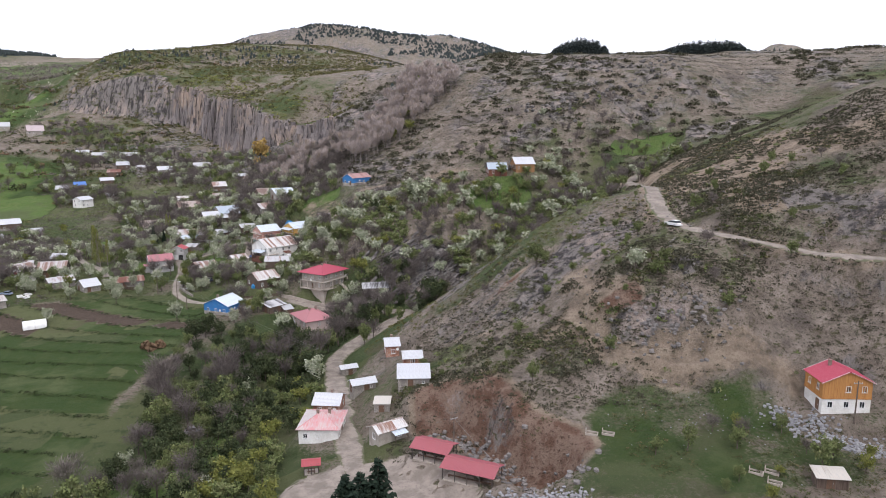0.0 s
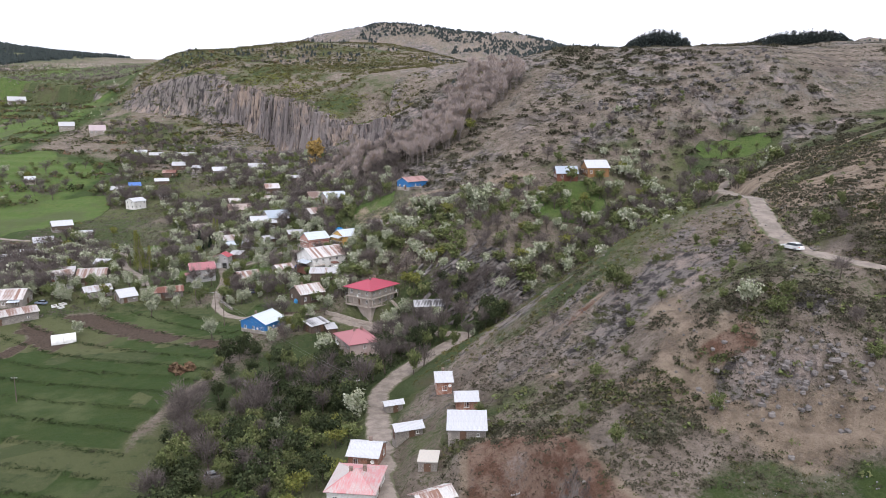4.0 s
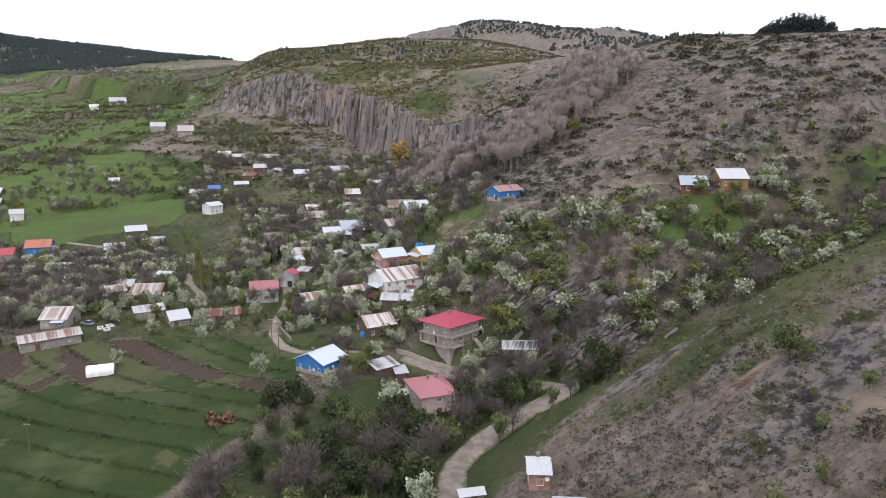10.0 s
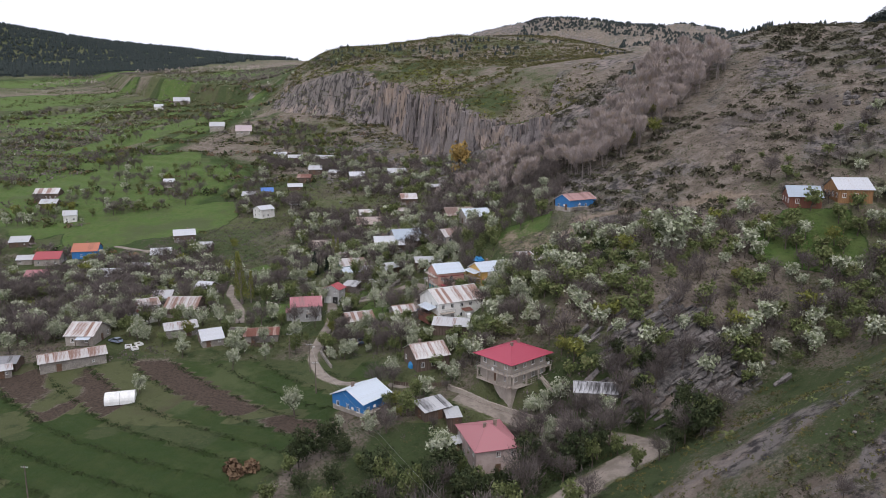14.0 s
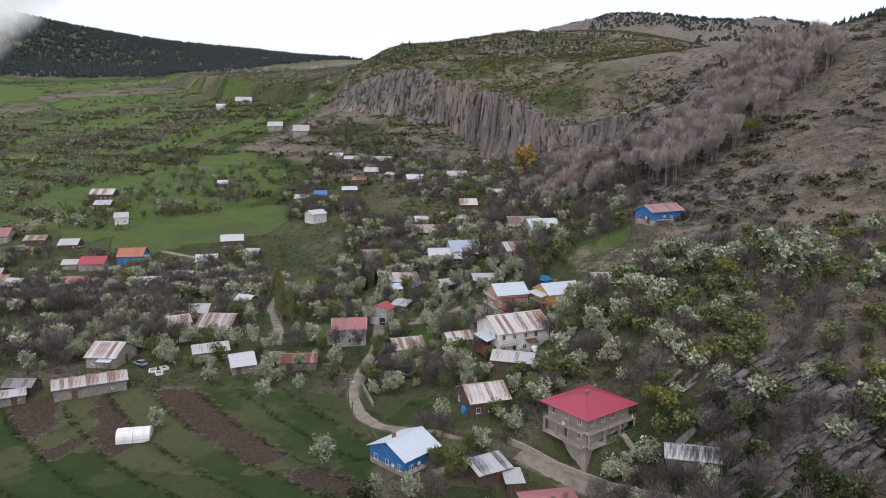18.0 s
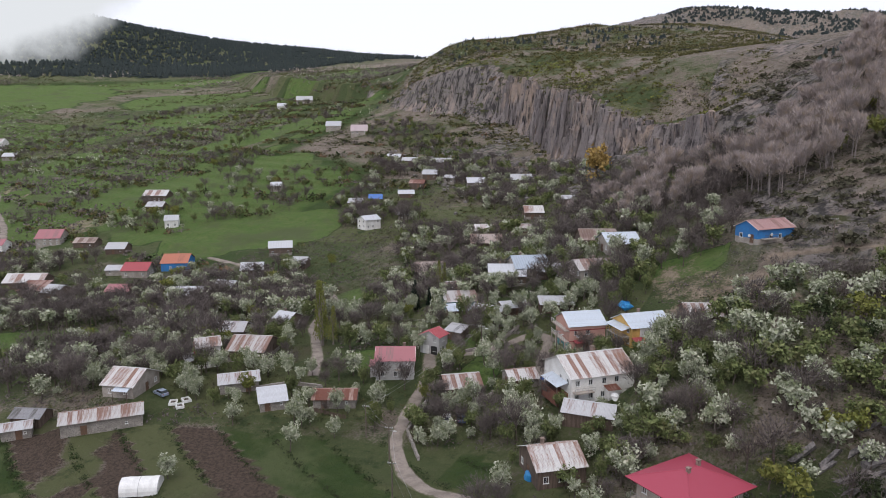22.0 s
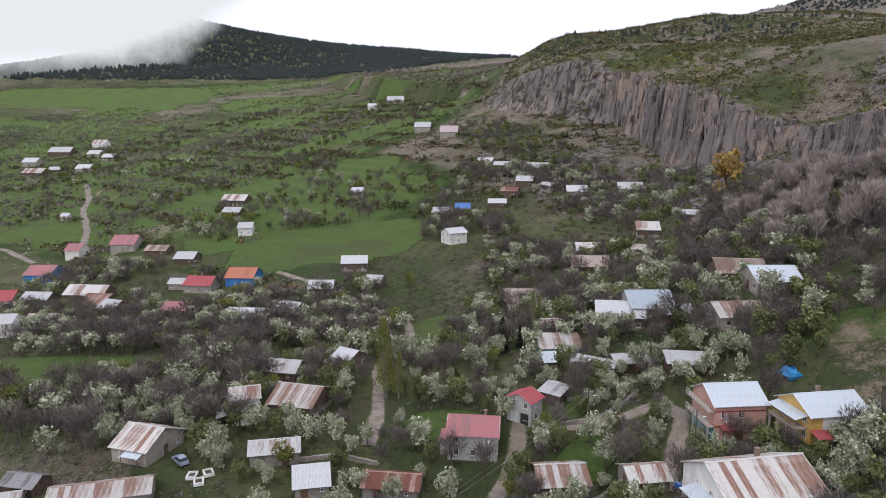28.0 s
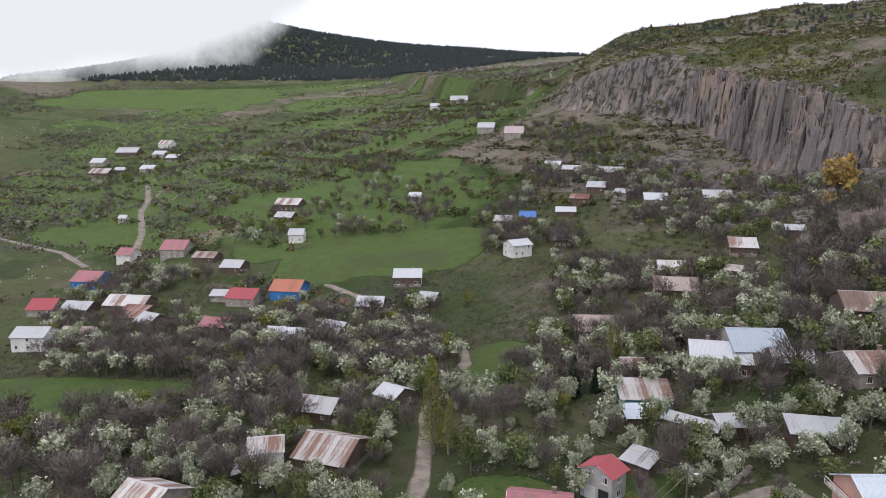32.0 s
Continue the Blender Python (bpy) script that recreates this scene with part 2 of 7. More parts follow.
def height(x, y):
    x, y = np.asarray(x, float), np.asarray(y, float)
    z = base_height(x, y)
    k = field_rows(x, y)
    f = k - np.floor(k)
    z = z + 1.25 * (0.5 * smooth(f, 0.84, 1.0) - 0.5 * f + 0.1) * field_mask(x, y)
    z = z + (terrace(z + 2 * fbm(x, y, 70, 2, 22), 3.4) - z) * 0.8 * meadow_mask(x, y)
    hill = smooth(x, -25, 5) * smooth(y, 125, 150)
    rough = 0.5 + 2.6 * hill + 4.5 * crag_mask(x, y) + 14 * smooth(np.hypot(x, y), 900, 1500)
    ridged = 0.5 - np.abs(fbm(x, y, 13, 4, 3)) * 2.4
    z = z + rough * (0.55 * fbm(x, y, 16, 4, 2) + 0.45 * hill * (ridged - 0.3) * 0.5) + 1.6 * crag_mask(x, y) * ridged
    for line, half, _ in ROADS.values():
        d, _, along = line_distance(x, y, line)
        near = d < half * 4
        if np.any(near):
            nodes = np.array(line, float)
            level = np.interp(along, np.linspace(0, 1, len(nodes)), LOW(nodes[:, 0], nodes[:, 1]))
            z = np.where(near, z + (level - z) * (1 - smooth(d, half * 1.15, half * 2.6)), z)
    d, side, along = line_distance(x, y, SCARP)
    crest = np.interp(along, np.linspace(0, 1, len(SCARP_TOP)), SCARP_TOP)
    d = d * side + 2.5 * fbm(x, y, 7, 3, 19)
    cut = np.minimum(z, 1.2) + (np.maximum(z, crest) - np.minimum(z, 1.2)) * smooth(d, -2.2, 2.2)
    z = z + (cut - z) * (1 - smooth(np.abs(d), 5, 13)) * smooth(along, 0.0, 0.08) * (1 - smooth(along, 0.92, 1.0))
    z = z + 2.2 * fbm(x, y, 4.5, 3, 20) * (1 - smooth(np.abs(d), 2, 5)) * smooth(along, 0.0, 0.08) * (1 - smooth(along, 0.92, 1.0))
    inside = 1 - smooth(np.hypot((x + 13) / 1.25, y - 113), 13, 17)
    return z + (0.1 - z) * inside


def cover(x, y, z):
    """Shares of meadow, rock and bare earth."""
    sy, sx = np.gradient(z, y[:, 0], x[0, :])
    slope = np.hypot(sx, sy)
    n1, n2, n3 = fbm(x, y, 45, 4, 41), fbm(x, y, 14, 4, 42), fbm(x, y, 120, 3, 43)
    field, mead = field_mask(x, y), meadow_mask(x, y)
    hill = smooth(x - 0.45 * (y - 200), -32, 0) * smooth(y, 118, 130) * (1 - smooth(y + 45 * n2 + 30 * n1 - 0.1 * x, 205, 250))
    village = smooth(-x, 20, 60) * smooth(y, 225, 245) * (1 - smooth(y, 470, 520))
    grass = 0.35 + 0.5 * n1 + 0.6 * n2
    grass = np.maximum(grass, 0.9 * field)
    grass = np.maximum(grass, mead * (0.8 + 0.5 * n2))
    grass = np.where(village > 0.5, np.maximum(grass, 0.72 + 0.8 * n1 + 0.6 * n2), grass)
    west = smooth(-x, 330, 420)
    grass = np.maximum(grass, 0.6 * smooth(np.hypot(x + 1500, y - 1350), 900, 500))
    grass = np.maximum(grass, west * (0.62 + 0.9 * n3 + 0.7 * n2) * (1 - smooth(np.hypot(x, y), 1500, 1800)))
    plateau = smooth(y + 0.75 * x, 310, 345) * smooth(-x, 60, 130) * (1 - smooth(np.hypot(x, y), 1000, 1300))
    grass = np.maximum(grass, plateau * (0.5 + 0.9 * n2 + 0.6 * n1))
    grass = grass * (1 - hill) + hill * (0.3 + 0.9 * n1 + 0.9 * n2 + 0.5 * smooth(y - 0.25 * x, 188, 212) - 0.35 * smooth(slope, 0.5, 0.9))
    bench = (1 - smooth(np.hypot((x - 42) / 2.2, y - 110), 12, 19)) * smooth(y, 70, 90)
    grass = np.maximum(grass, bench * (0.6 + 0.9 * n2 + 0.5 * n1))
    bank = (1 - smooth(np.hypot(x + 52, (y - 100) / 1.6), 26, 40))
    grass = np.maximum(grass, bank * 0.8)
    ravine = smooth(x - 0.45 * (y - 200), -40, -15) * smooth(y, 232, 245) * (1 - smooth(y - 0.3 * x, 300, 325))
    grass = np.maximum(grass, ravine * (0.62 + 0.7 * n2))
    far_hill = smooth(x + 0.5 * (y - 300), -60, -20) * smooth(y - 0.25 * x, 305, 330)
    grass = np.where((far_hill > 0.5) & (plateau < 0.3), 0.4 + 0.9 * n2 + 0.6 * n1, grass)
    stony = far_hill * (plateau < 0.3) * np.clip(0.42 + 1.1 * n2 + 0.4 * n1, 0, 0.8)
    d, side, along = line_distance(x, y, CLIFF)
    face = (1 - smooth(d, 18, 30)) * smooth(slope, 0.7, 1.05)
    talus = (1 - smooth(d, 30, 80)) * (side < 0) * smooth(along, 0.15, 0.3) * (1 - smooth(along, 0.85, 1.0)) * smooth(n2, -0.05, 0.12) * 0.6
    rock = np.maximum(np.maximum(np.maximum(face, talus), crag_mask(x, y) * 0.85), stony)
    rock = np.maximum(rock, hill * np.maximum(smooth(slope, 0.9, 1.3) * (0.55 + n2), 0.7 * smooth(n1 - 0.4 * n2, 0.15, 0.25)))
    rock = np.maximum(rock, 0.75 * smooth(fbm(x, y, 200, 4, 47), -0.02, 0.1) * smooth(np.hypot(x, y), 1200, 1500) * smooth(x, -800, -600))
    earth = np.zeros_like(x)
    for cx, cy, r in ((36, 150, 5), (2, 133, 8), (12, 120, 8), (78, 176, 16), (68, 200, 12), (30, 165, 6), (84, 206, 16), (100, 214, 18), (112, 190, 20), (42, 139, 7), (24, 186, 5), (20, 150, 5), (8, 168, 4), (-47, 314, 13), (-40, 304, 9)):
        earth = np.maximum(earth, (1 - smooth(np.hypot(x - cx, y - cy) + 8 * n2, r * 0.5, r)) * 0.6)
    row = np.floor(field_rows(x, y))
    strip = ((row == 17) | ((row == 15) & (x < -138)) | ((row == 14) & (x < -150)) | ((row % 6 == 1) & (x < -190))) * smooth(n1 + 0.5 * n2, -0.22, -0.1) * field * smooth(y, 165, 180)
    grass, tilled = grass * (1 - 0.9 * strip), strip
    d, side, along = line_distance(x, y, SCARP)
    bank = (1 - smooth(d + 3 * n2, 4, 8)) * smooth(along, 0, 0.1) * (1 - smooth(along, 0.9, 1.0))
    earth = np.maximum(earth, bank)
    grass = grass * (1 - bank)
    earth = np.maximum(earth, 0.5 * smooth(n1, 0.18, 0.24) * village)
    for key, wide in (("track", 4.5), ("hill", 3.0), ("upper", 4.5)):
        d = line_distance(x, y, ROADS[key][0])[0]
        worn = 1 - smooth(d + 6 * n2, wide * 0.5, wide * 1.3)
        earth, grass, rock = np.maximum(earth, 0.62 * worn), grass * (1 - worn), rock * (1 - worn)
    flank, red = zone(x, y, BARE_ZONES, 111), zone(x, y, RED_ZONES, 112)
    grass = grass * (1 - 0.85 * flank) * (1 - red)
    rock = np.maximum(rock, np.maximum(0.5 * flank, 0.95 * zone(x, y, ROCK_ZONES, 113)))
    ochre = zone(x, y, OCHRE_ZONES, 114)
    grass, rock = grass * (1 - 0.8 * ochre), rock * (1 - 0.6 * ochre)
    earth = np.maximum(earth, np.maximum(red, 0.66 * ochre))
    crest = zone(x, y, CREST_ZONES, 119)
    grass, rock = np.maximum(grass, (0.58 + 0.7 * n2) * crest), rock * (1 - 0.5 * crest)
    thick = zone(x, y, SCRUB_ZONES, 115)
    grass = np.maximum(grass, 0.45 * thick)
    d = line_distance(x, y, [q[:2] for q in STREAM[:7]])[0]
    grass = np.maximum(grass, (0.75 + 0.4 * n2) * (1 - smooth(d, 24, 40)) * (1 - bank))
    yards = (1 - smooth(np.hypot(x + 14, (y - 152) / 2.2), 9, 16)) * (1 - bank)
    grass = np.maximum(grass, yards * (0.62 + 0.9 * n2))
    square = 1 - smooth(np.hypot((x + 13) / 1.25, y - 113) + 5 * n2, 12, 17)
    earth = np.maximum(earth, 0.35 * square)
    grass = grass * (1 - square)
    return np.clip(grass, 0, 1), np.clip(rock, 0, 1), np.clip(earth, 0, 1), tilled

# ---- materials ----
def node_mat(name):
    m = bpy.data.materials.new(name)
    m.use_nodes = True
    return m, m.node_tree.nodes, m.node_tree.links, m.node_tree.nodes["Principled BSDF"]


def noise_node(n, l, coord, scale, detail=4.0, rough=0.6, stretch=None):
    t = n.new("ShaderNodeTexNoise")
    t.inputs["Scale"].default_value, t.inputs["Detail"].default_value, t.inputs["Roughness"].default_value = scale, detail, rough
    if stretch:
        mp = n.new("ShaderNodeMapping")
        mp.inputs["Scale"].default_value = stretch
        l.new(coord, mp.inputs["Vector"])
        coord = mp.outputs["Vector"]
    l.new(coord, t.inputs["Vector"])
    return t.outputs["Fac"]


def ramp(n, l, fac, low, high):
    r = n.new("ShaderNodeMapRange")
    r.interpolation_type = "SMOOTHSTEP"
    r.inputs["From Min"].default_value, r.inputs["From Max"].default_value = low, high
    l.new(fac, r.inputs["Value"])
    return r.outputs["Result"]


def mix(n, l, fac, a, b):
    x = n.new("ShaderNodeMix")
    x.data_type = "RGBA"
    for sock, v in ((x.inputs[0], fac), (x.inputs[6], a), (x.inputs[7], b)):
        if isinstance(v, (tuple, float, int)):
            sock.default_value = (*v, 1) if isinstance(v, tuple) else v
        else:
            l.new(v, sock)
    return x.outputs[2]


def calc(n, l, op, a, b):
    x = n.new("ShaderNodeMath")
    x.operation = op
    for sock, v in zip(x.inputs, (a, b)):
        if isinstance(v, (int, float)):
            sock.default_value = v
        else:
            l.new(v, sock)
    return x.outputs[0]


def bump(n, l, p, fac, strength, dist):
    b = n.new("ShaderNodeBump")
    b.inputs["Strength"].default_value, b.inputs["Distance"].default_value = strength, dist
    l.new(fac, b.inputs["Height"])
    l.new(b.outputs[0], p.inputs["Normal"])


def plain(name, c1, c2, rough=0.8, scale=0.8, fine=9.0, relief=0.02, metal=0.0, vary=0.0, stretch=None):
    """Two colours broken up at two scales, with fine relief; vary: brightness that changes from piece to piece."""
    m, n, l, p = node_mat(name)
    co = n.new("ShaderNodeTexCoord").outputs["Object"]
    a, b = noise_node(n, l, co, scale, 4, 0.6, stretch), noise_node(n, l, co, fine, 3, 0.6, stretch)
    f = calc(n, l, "ADD", calc(n, l, "MULTIPLY", a, 0.65), calc(n, l, "MULTIPLY", b, 0.35))
    col = mix(n, l, ramp(n, l, f, 0.36, 0.64), c1, c2)
    if vary:
        r = n.new("ShaderNodeObjectInfo").outputs["Random"]
        dark = tuple(v * (1 - vary) for v in c1)
        col = mix(n, l, calc(n, l, "MULTIPLY", r, 0.8), col, dark)
    l.new(col, p.inputs["Base Color"])
    p.inputs["Roughness"].default_value, p.inputs["Metallic"].default_value = rough, metal
    bump(n, l, p, b, 0.6, relief)
    return m


def sheet_metal(name, base, rust, amount, rough=0.5, metal=0.25, dull=(0.36, 0.36, 0.36)):
    """Painted or zinc sheets; some sheets and streaks down the slope have rusted."""
    m, n, l, p = node_mat(name)
    co = n.new("ShaderNodeTexCoord").outputs["Object"]
    r = n.new("ShaderNodeObjectInfo").outputs["Random"]
    isle = n.new("ShaderNodeNewGeometry").outputs["Random Per Island"]
    streak = noise_node(n, l, co, 1.2, 4, 0.65, (3.0, 0.35, 1.0))
    patch = noise_node(n, l, co, 0.35, 3, 0.6)
    f = calc(n, l, "ADD", calc(n, l, "MULTIPLY", streak, 0.55), calc(n, l, "MULTIPLY", patch, 0.45))
    f = calc(n, l, "ADD", f, calc(n, l, "MULTIPLY", calc(n, l, "SUBTRACT", r, 0.5), 0.38))
    f = calc(n, l, "ADD", f, calc(n, l, "MULTIPLY", calc(n, l, "SUBTRACT", isle, 0.5), 0.12))
    tone = mix(n, l, ramp(n, l, noise_node(n, l, co, 2.5, 4, 0.6, (4.0, 0.5, 1.0)), 0.35, 0.7), base, dull)
    tone = mix(n, l, 0.45, tone, base)
    rusty = mix(n, l, noise_node(n, l, co, 5.0), rust, tuple(v * 0.45 for v in rust))
    col = mix(n, l, ramp(n, l, f, 0.8 - amount, 1.12 - amount), tone, rusty)
    l.new(col, p.inputs["Base Color"])
    p.inputs["Roughness"].default_value, p.inputs["Metallic"].default_value = rough, metal
    bump(n, l, p, noise_node(n, l, co, 3.0), 0.3, 0.02)
    return m


def masonry(name, c1, c2, joint, scale):
    m, n, l, p = node_mat(name)
    co = n.new("ShaderNodeTexCoord").outputs["Object"]
    v = n.new("ShaderNodeTexVoronoi")
    v.inputs["Scale"].default_value = scale
    l.new(co, v.inputs["Vector"])
    e = n.new("ShaderNodeTexVoronoi")
    e.feature, e.inputs["Scale"].default_value = "DISTANCE_TO_EDGE", scale
    l.new(co, e.inputs["Vector"])
    sep = n.new("ShaderNodeSeparateColor")
    l.new(v.outputs["Color"], sep.inputs[0])
    col = mix(n, l, ramp(n, l, e.outputs["Distance"], 0.02, 0.09), joint, mix(n, l, sep.outputs[0], c1, c2))
    l.new(mix(n, l, ramp(n, l, noise_node(n, l, co, 0.6), 0.4, 0.75), col, tuple(x * 0.6 for x in c1)), p.inputs["Base Color"])
    p.inputs["Roughness"].default_value = 0.9
    bump(n, l, p, e.outputs["Distance"], 0.6, 0.05)
    return m


def foliage(name, c1, c2, c3, through=0.25):
    """Leaf clumps, each with its own tone."""
    m, n, l, p = node_mat(name)
    isle = n.new("ShaderNodeNewGeometry").outputs["Random Per Island"]
    r = n.new("ShaderNodeObjectInfo").outputs["Random"]
    co = n.new("ShaderNodeTexCoord").outputs["Object"]
    c2 = tuple(v * 0.78 for v in c2)
    col = mix(n, l, isle, c1, c2)
    col = mix(n, l, ramp(n, l, noise_node(n, l, co, 0.5), 0.45, 0.7), col, c3)
    col = mix(n, l, calc(n, l, "MULTIPLY", r, 0.4), col, tuple(v * 0.55 for v in c2))
    l.new(col, p.inputs["Base Color"])
    p.inputs["Roughness"].default_value = 0.85
    p.inputs["Specular IOR Level"].default_value = 0.15
    return m


ZINC, WHITE, RUST = (0.42, 0.43, 0.44), (0.56, 0.575, 0.6), (0.22, 0.085, 0.045)
ROOFS = {
    "rust_grey": sheet_metal("rusty_zinc_sheet", (0.5, 0.48, 0.46), (0.3, 0.17, 0.125), 0.42),
    "grey_rust": sheet_metal("zinc_sheet_with_rust", (0.5, 0.5, 0.505), (0.28, 0.14, 0.095), 0.28),
    "rust_white": sheet_metal("white_sheet_with_rust", (0.6, 0.585, 0.565), (0.33, 0.18, 0.13), 0.36),
    "white": sheet_metal("white_sheet", WHITE, (0.35, 0.25, 0.2), 0.1),
    "grey": sheet_metal("grey_sheet", (0.47, 0.48, 0.49), (0.3, 0.22, 0.18), 0.16),
    "bluewhite": sheet_metal("pale_blue_sheet", (0.56, 0.63, 0.7), (0.4, 0.33, 0.3), 0.06),
    "bluegrey": sheet_metal("blue_grey_sheet", (0.36, 0.43, 0.5), (0.3, 0.25, 0.22), 0.08),
    "darkgrey": sheet_metal("dark_felt_sheet", (0.2, 0.2, 0.21), (0.12, 0.11, 0.1), 0.3),
    "patchy": sheet_metal("patched_sheet", (0.5, 0.5, 0.51), (0.06, 0.055, 0.055), 0.34),
    "rust": sheet_metal("rusted_sheet", (0.36, 0.22, 0.17), (0.22, 0.08, 0.05), 0.55),
    "brown": sheet_metal("brown_weathered_sheet", (0.36, 0.28, 0.23), (0.2, 0.12, 0.09), 0.35),
    "pink": sheet_metal("faded_pink_tile_sheet", (0.36, 0.14, 0.155), (0.3, 0.19, 0.18), 0.25, 0.7, 0.0, (0.32, 0.16, 0.165)),
    "pinkred": sheet_metal("faded_red_sheet", (0.3, 0.075, 0.09), (0.28, 0.15, 0.15), 0.15, 0.7, 0.0, (0.27, 0.09, 0.1)),
    "pinkwhite": sheet_metal("half_painted_pink_sheet", (0.5, 0.2, 0.21), (0.6, 0.55, 0.52), 0.4, 0.6, 0.0, (0.45, 0.2, 0.2)),
    "pinkgrey": sheet_metal("grey_pink_sheet", (0.45, 0.35, 0.35), (0.3, 0.2, 0.2), 0.2),
    "pinkbrown": sheet_metal("brown_pink_sheet", (0.33, 0.19, 0.18), (0.27, 0.15, 0.125), 0.3, 0.7, 0.0, (0.33, 0.23, 0.22)),
    "red": sheet_metal("red_tile_sheet", (0.34, 0.06, 0.07), (0.28, 0.1, 0.1), 0.12, 0.65, 0.0, (0.29, 0.075, 0.085)),
    "redmetal": sheet_metal("crimson_sheet", (0.33, 0.042, 0.072), (0.28, 0.06, 0.08), 0.08, 0.6, 0.0, (0.34, 0.05, 0.085)),
    "orange": sheet_metal("orange_red_sheet", (0.4, 0.14, 0.08), (0.3, 0.12, 0.08), 0.2, 0.6, 0.0, (0.36, 0.15, 0.1)),
    "blue": sheet_metal("blue_sheet", (0.06, 0.16, 0.45), (0.1, 0.15, 0.3), 0.1, 0.5, 0.0, (0.06, 0.15, 0.38)),
    "cream": sheet_metal("cream_board", (0.5, 0.46, 0.4), (0.35, 0.3, 0.25), 0.2, 0.8, 0.0),
}
ROOF_WORDS = {"rust_grey": "rusty zinc", "grey_rust": "rust-streaked zinc", "rust_white": "white and rusty sheet", "white": "white sheet-metal", "grey": "grey sheet-metal", "bluewhite": "pale blue metal", "bluegrey": "blue-grey metal", "darkgrey": "dark felt", "patchy": "patched grey", "rust": "rusted sheet", "brown": "brown weathered", "pink": "faded pink", "pinkred": "faded red metal", "pinkwhite": "half-painted pink", "pinkgrey": "grey-pink", "pinkbrown": "brownish pink", "red": "red metal", "redmetal": "crimson metal", "orange": "orange-red", "blue": "blue sheet", "cream": "cream board"}
WALLS = {
    "stone": masonry("rubble_stone", (0.3, 0.27, 0.24), (0.2, 0.18, 0.16), (0.36, 0.33, 0.3), 2.6),
    "timber": plain("weathered_timber", (0.075, 0.052, 0.04), (0.15, 0.11, 0.085), 0.9, 0.7, 6, 0.03, stretch=(6, 6, 0.4)),
    "redtimber": plain("red_brown_timber", (0.13, 0.05, 0.035), (0.2, 0.08, 0.05), 0.85, 0.7, 6, 0.03, stretch=(6, 6, 0.4)),
    "plaster": plain("stained_plaster", (0.4, 0.365, 0.32), (0.26, 0.225, 0.195), 0.9, 0.5, 5),
    "white": plain("white_plaster", (0.78, 0.77, 0.74), (0.62, 0.6, 0.56), 0.85, 0.4, 4),
    "grey": plain("grey_block", (0.46, 0.45, 0.44), (0.38, 0.37, 0.36), 0.9, 0.6, 7),
    "concrete": plain("bare_concrete", (0.42, 0.37, 0.32), (0.31, 0.27, 0.23), 0.9, 0.5, 6),
    "brick": masonry("hollow_brick", (0.32, 0.13, 0.08), (0.4, 0.2, 0.13), (0.4, 0.36, 0.32), 4.0),
    "pinkwall": plain("salmon_plaster", (0.55, 0.33, 0.27), (0.46, 0.27, 0.22), 0.85, 0.5, 5),
    "pinkwall2": plain("pale_pink_plaster", (0.5, 0.4, 0.37), (0.4, 0.31, 0.28), 0.85, 0.5, 5),
    "yellow": plain("ochre_plaster", (0.62, 0.4, 0.13), (0.5, 0.31, 0.1), 0.85, 0.5, 5),
    "bluewall": plain("bright_blue_paint", (0.03, 0.2, 0.5), (0.04, 0.15, 0.36), 0.7, 0.5, 5, vary=0.2),
    "teal": plain("teal_paint", (0.1, 0.32, 0.33), (0.12, 0.25, 0.26), 0.8, 0.6, 5),
    "chaletwall": plain("varnished_timber", (0.35, 0.19, 0.08), (0.22, 0.11, 0.05), 0.7, 0.7, 6, 0.02, stretch=(6, 6, 0.4)),
    "woodwhite": plain("new_pine_boards", (0.5, 0.25, 0.08), (0.36, 0.16, 0.05), 0.7, 0.6, 6, 0.02, stretch=(7, 7, 0.3)),
    "post": plain("dark_steel_post", (0.09, 0.07, 0.06), (0.05, 0.04, 0.04), 0.6, 1.0, 6),
}
WALL_WORDS = {"stone": "rubble-stone", "timber": "dark timber", "redtimber": "red-brown timber", "plaster": "stained plaster", "white": "white plastered", "grey": "grey block", "concrete": "bare concrete", "brick": "hollow-brick", "pinkwall": "salmon-pink", "pinkwall2": "pale pink", "yellow": "ochre-yellow", "bluewall": "bright blue", "teal": "teal-painted", "chaletwall": "varnished timber", "woodwhite": "pine-boarded", "post": "open-sided"}
GLASS, _n, _l, _p = node_mat("dark_window_glass")
_p.inputs["Base Color"].default_value, _p.inputs["Roughness"].default_value = (0.02, 0.025, 0.03, 1), 0.08
FRAME = plain("white_window_frame", (0.75, 0.75, 0.73), (0.6, 0.6, 0.58), 0.6)
DOOR = plain("brown_door", (0.16, 0.09, 0.055), (0.1, 0.06, 0.04), 0.7)
CHIMNEY = plain("sooty_brick", (0.3, 0.22, 0.18), (0.16, 0.12, 0.1), 0.9, 2.0)
CONCRETE = WALLS["concrete"]
BARK = plain("grey_bark", (0.13, 0.105, 0.085), (0.07, 0.055, 0.045), 0.95, 2.0, 12, 0.03)
PALE_BARK = plain("pale_poplar_bark", (0.25, 0.215, 0.2), (0.15, 0.13, 0.12), 0.95, 2.0, 12, 0.03)
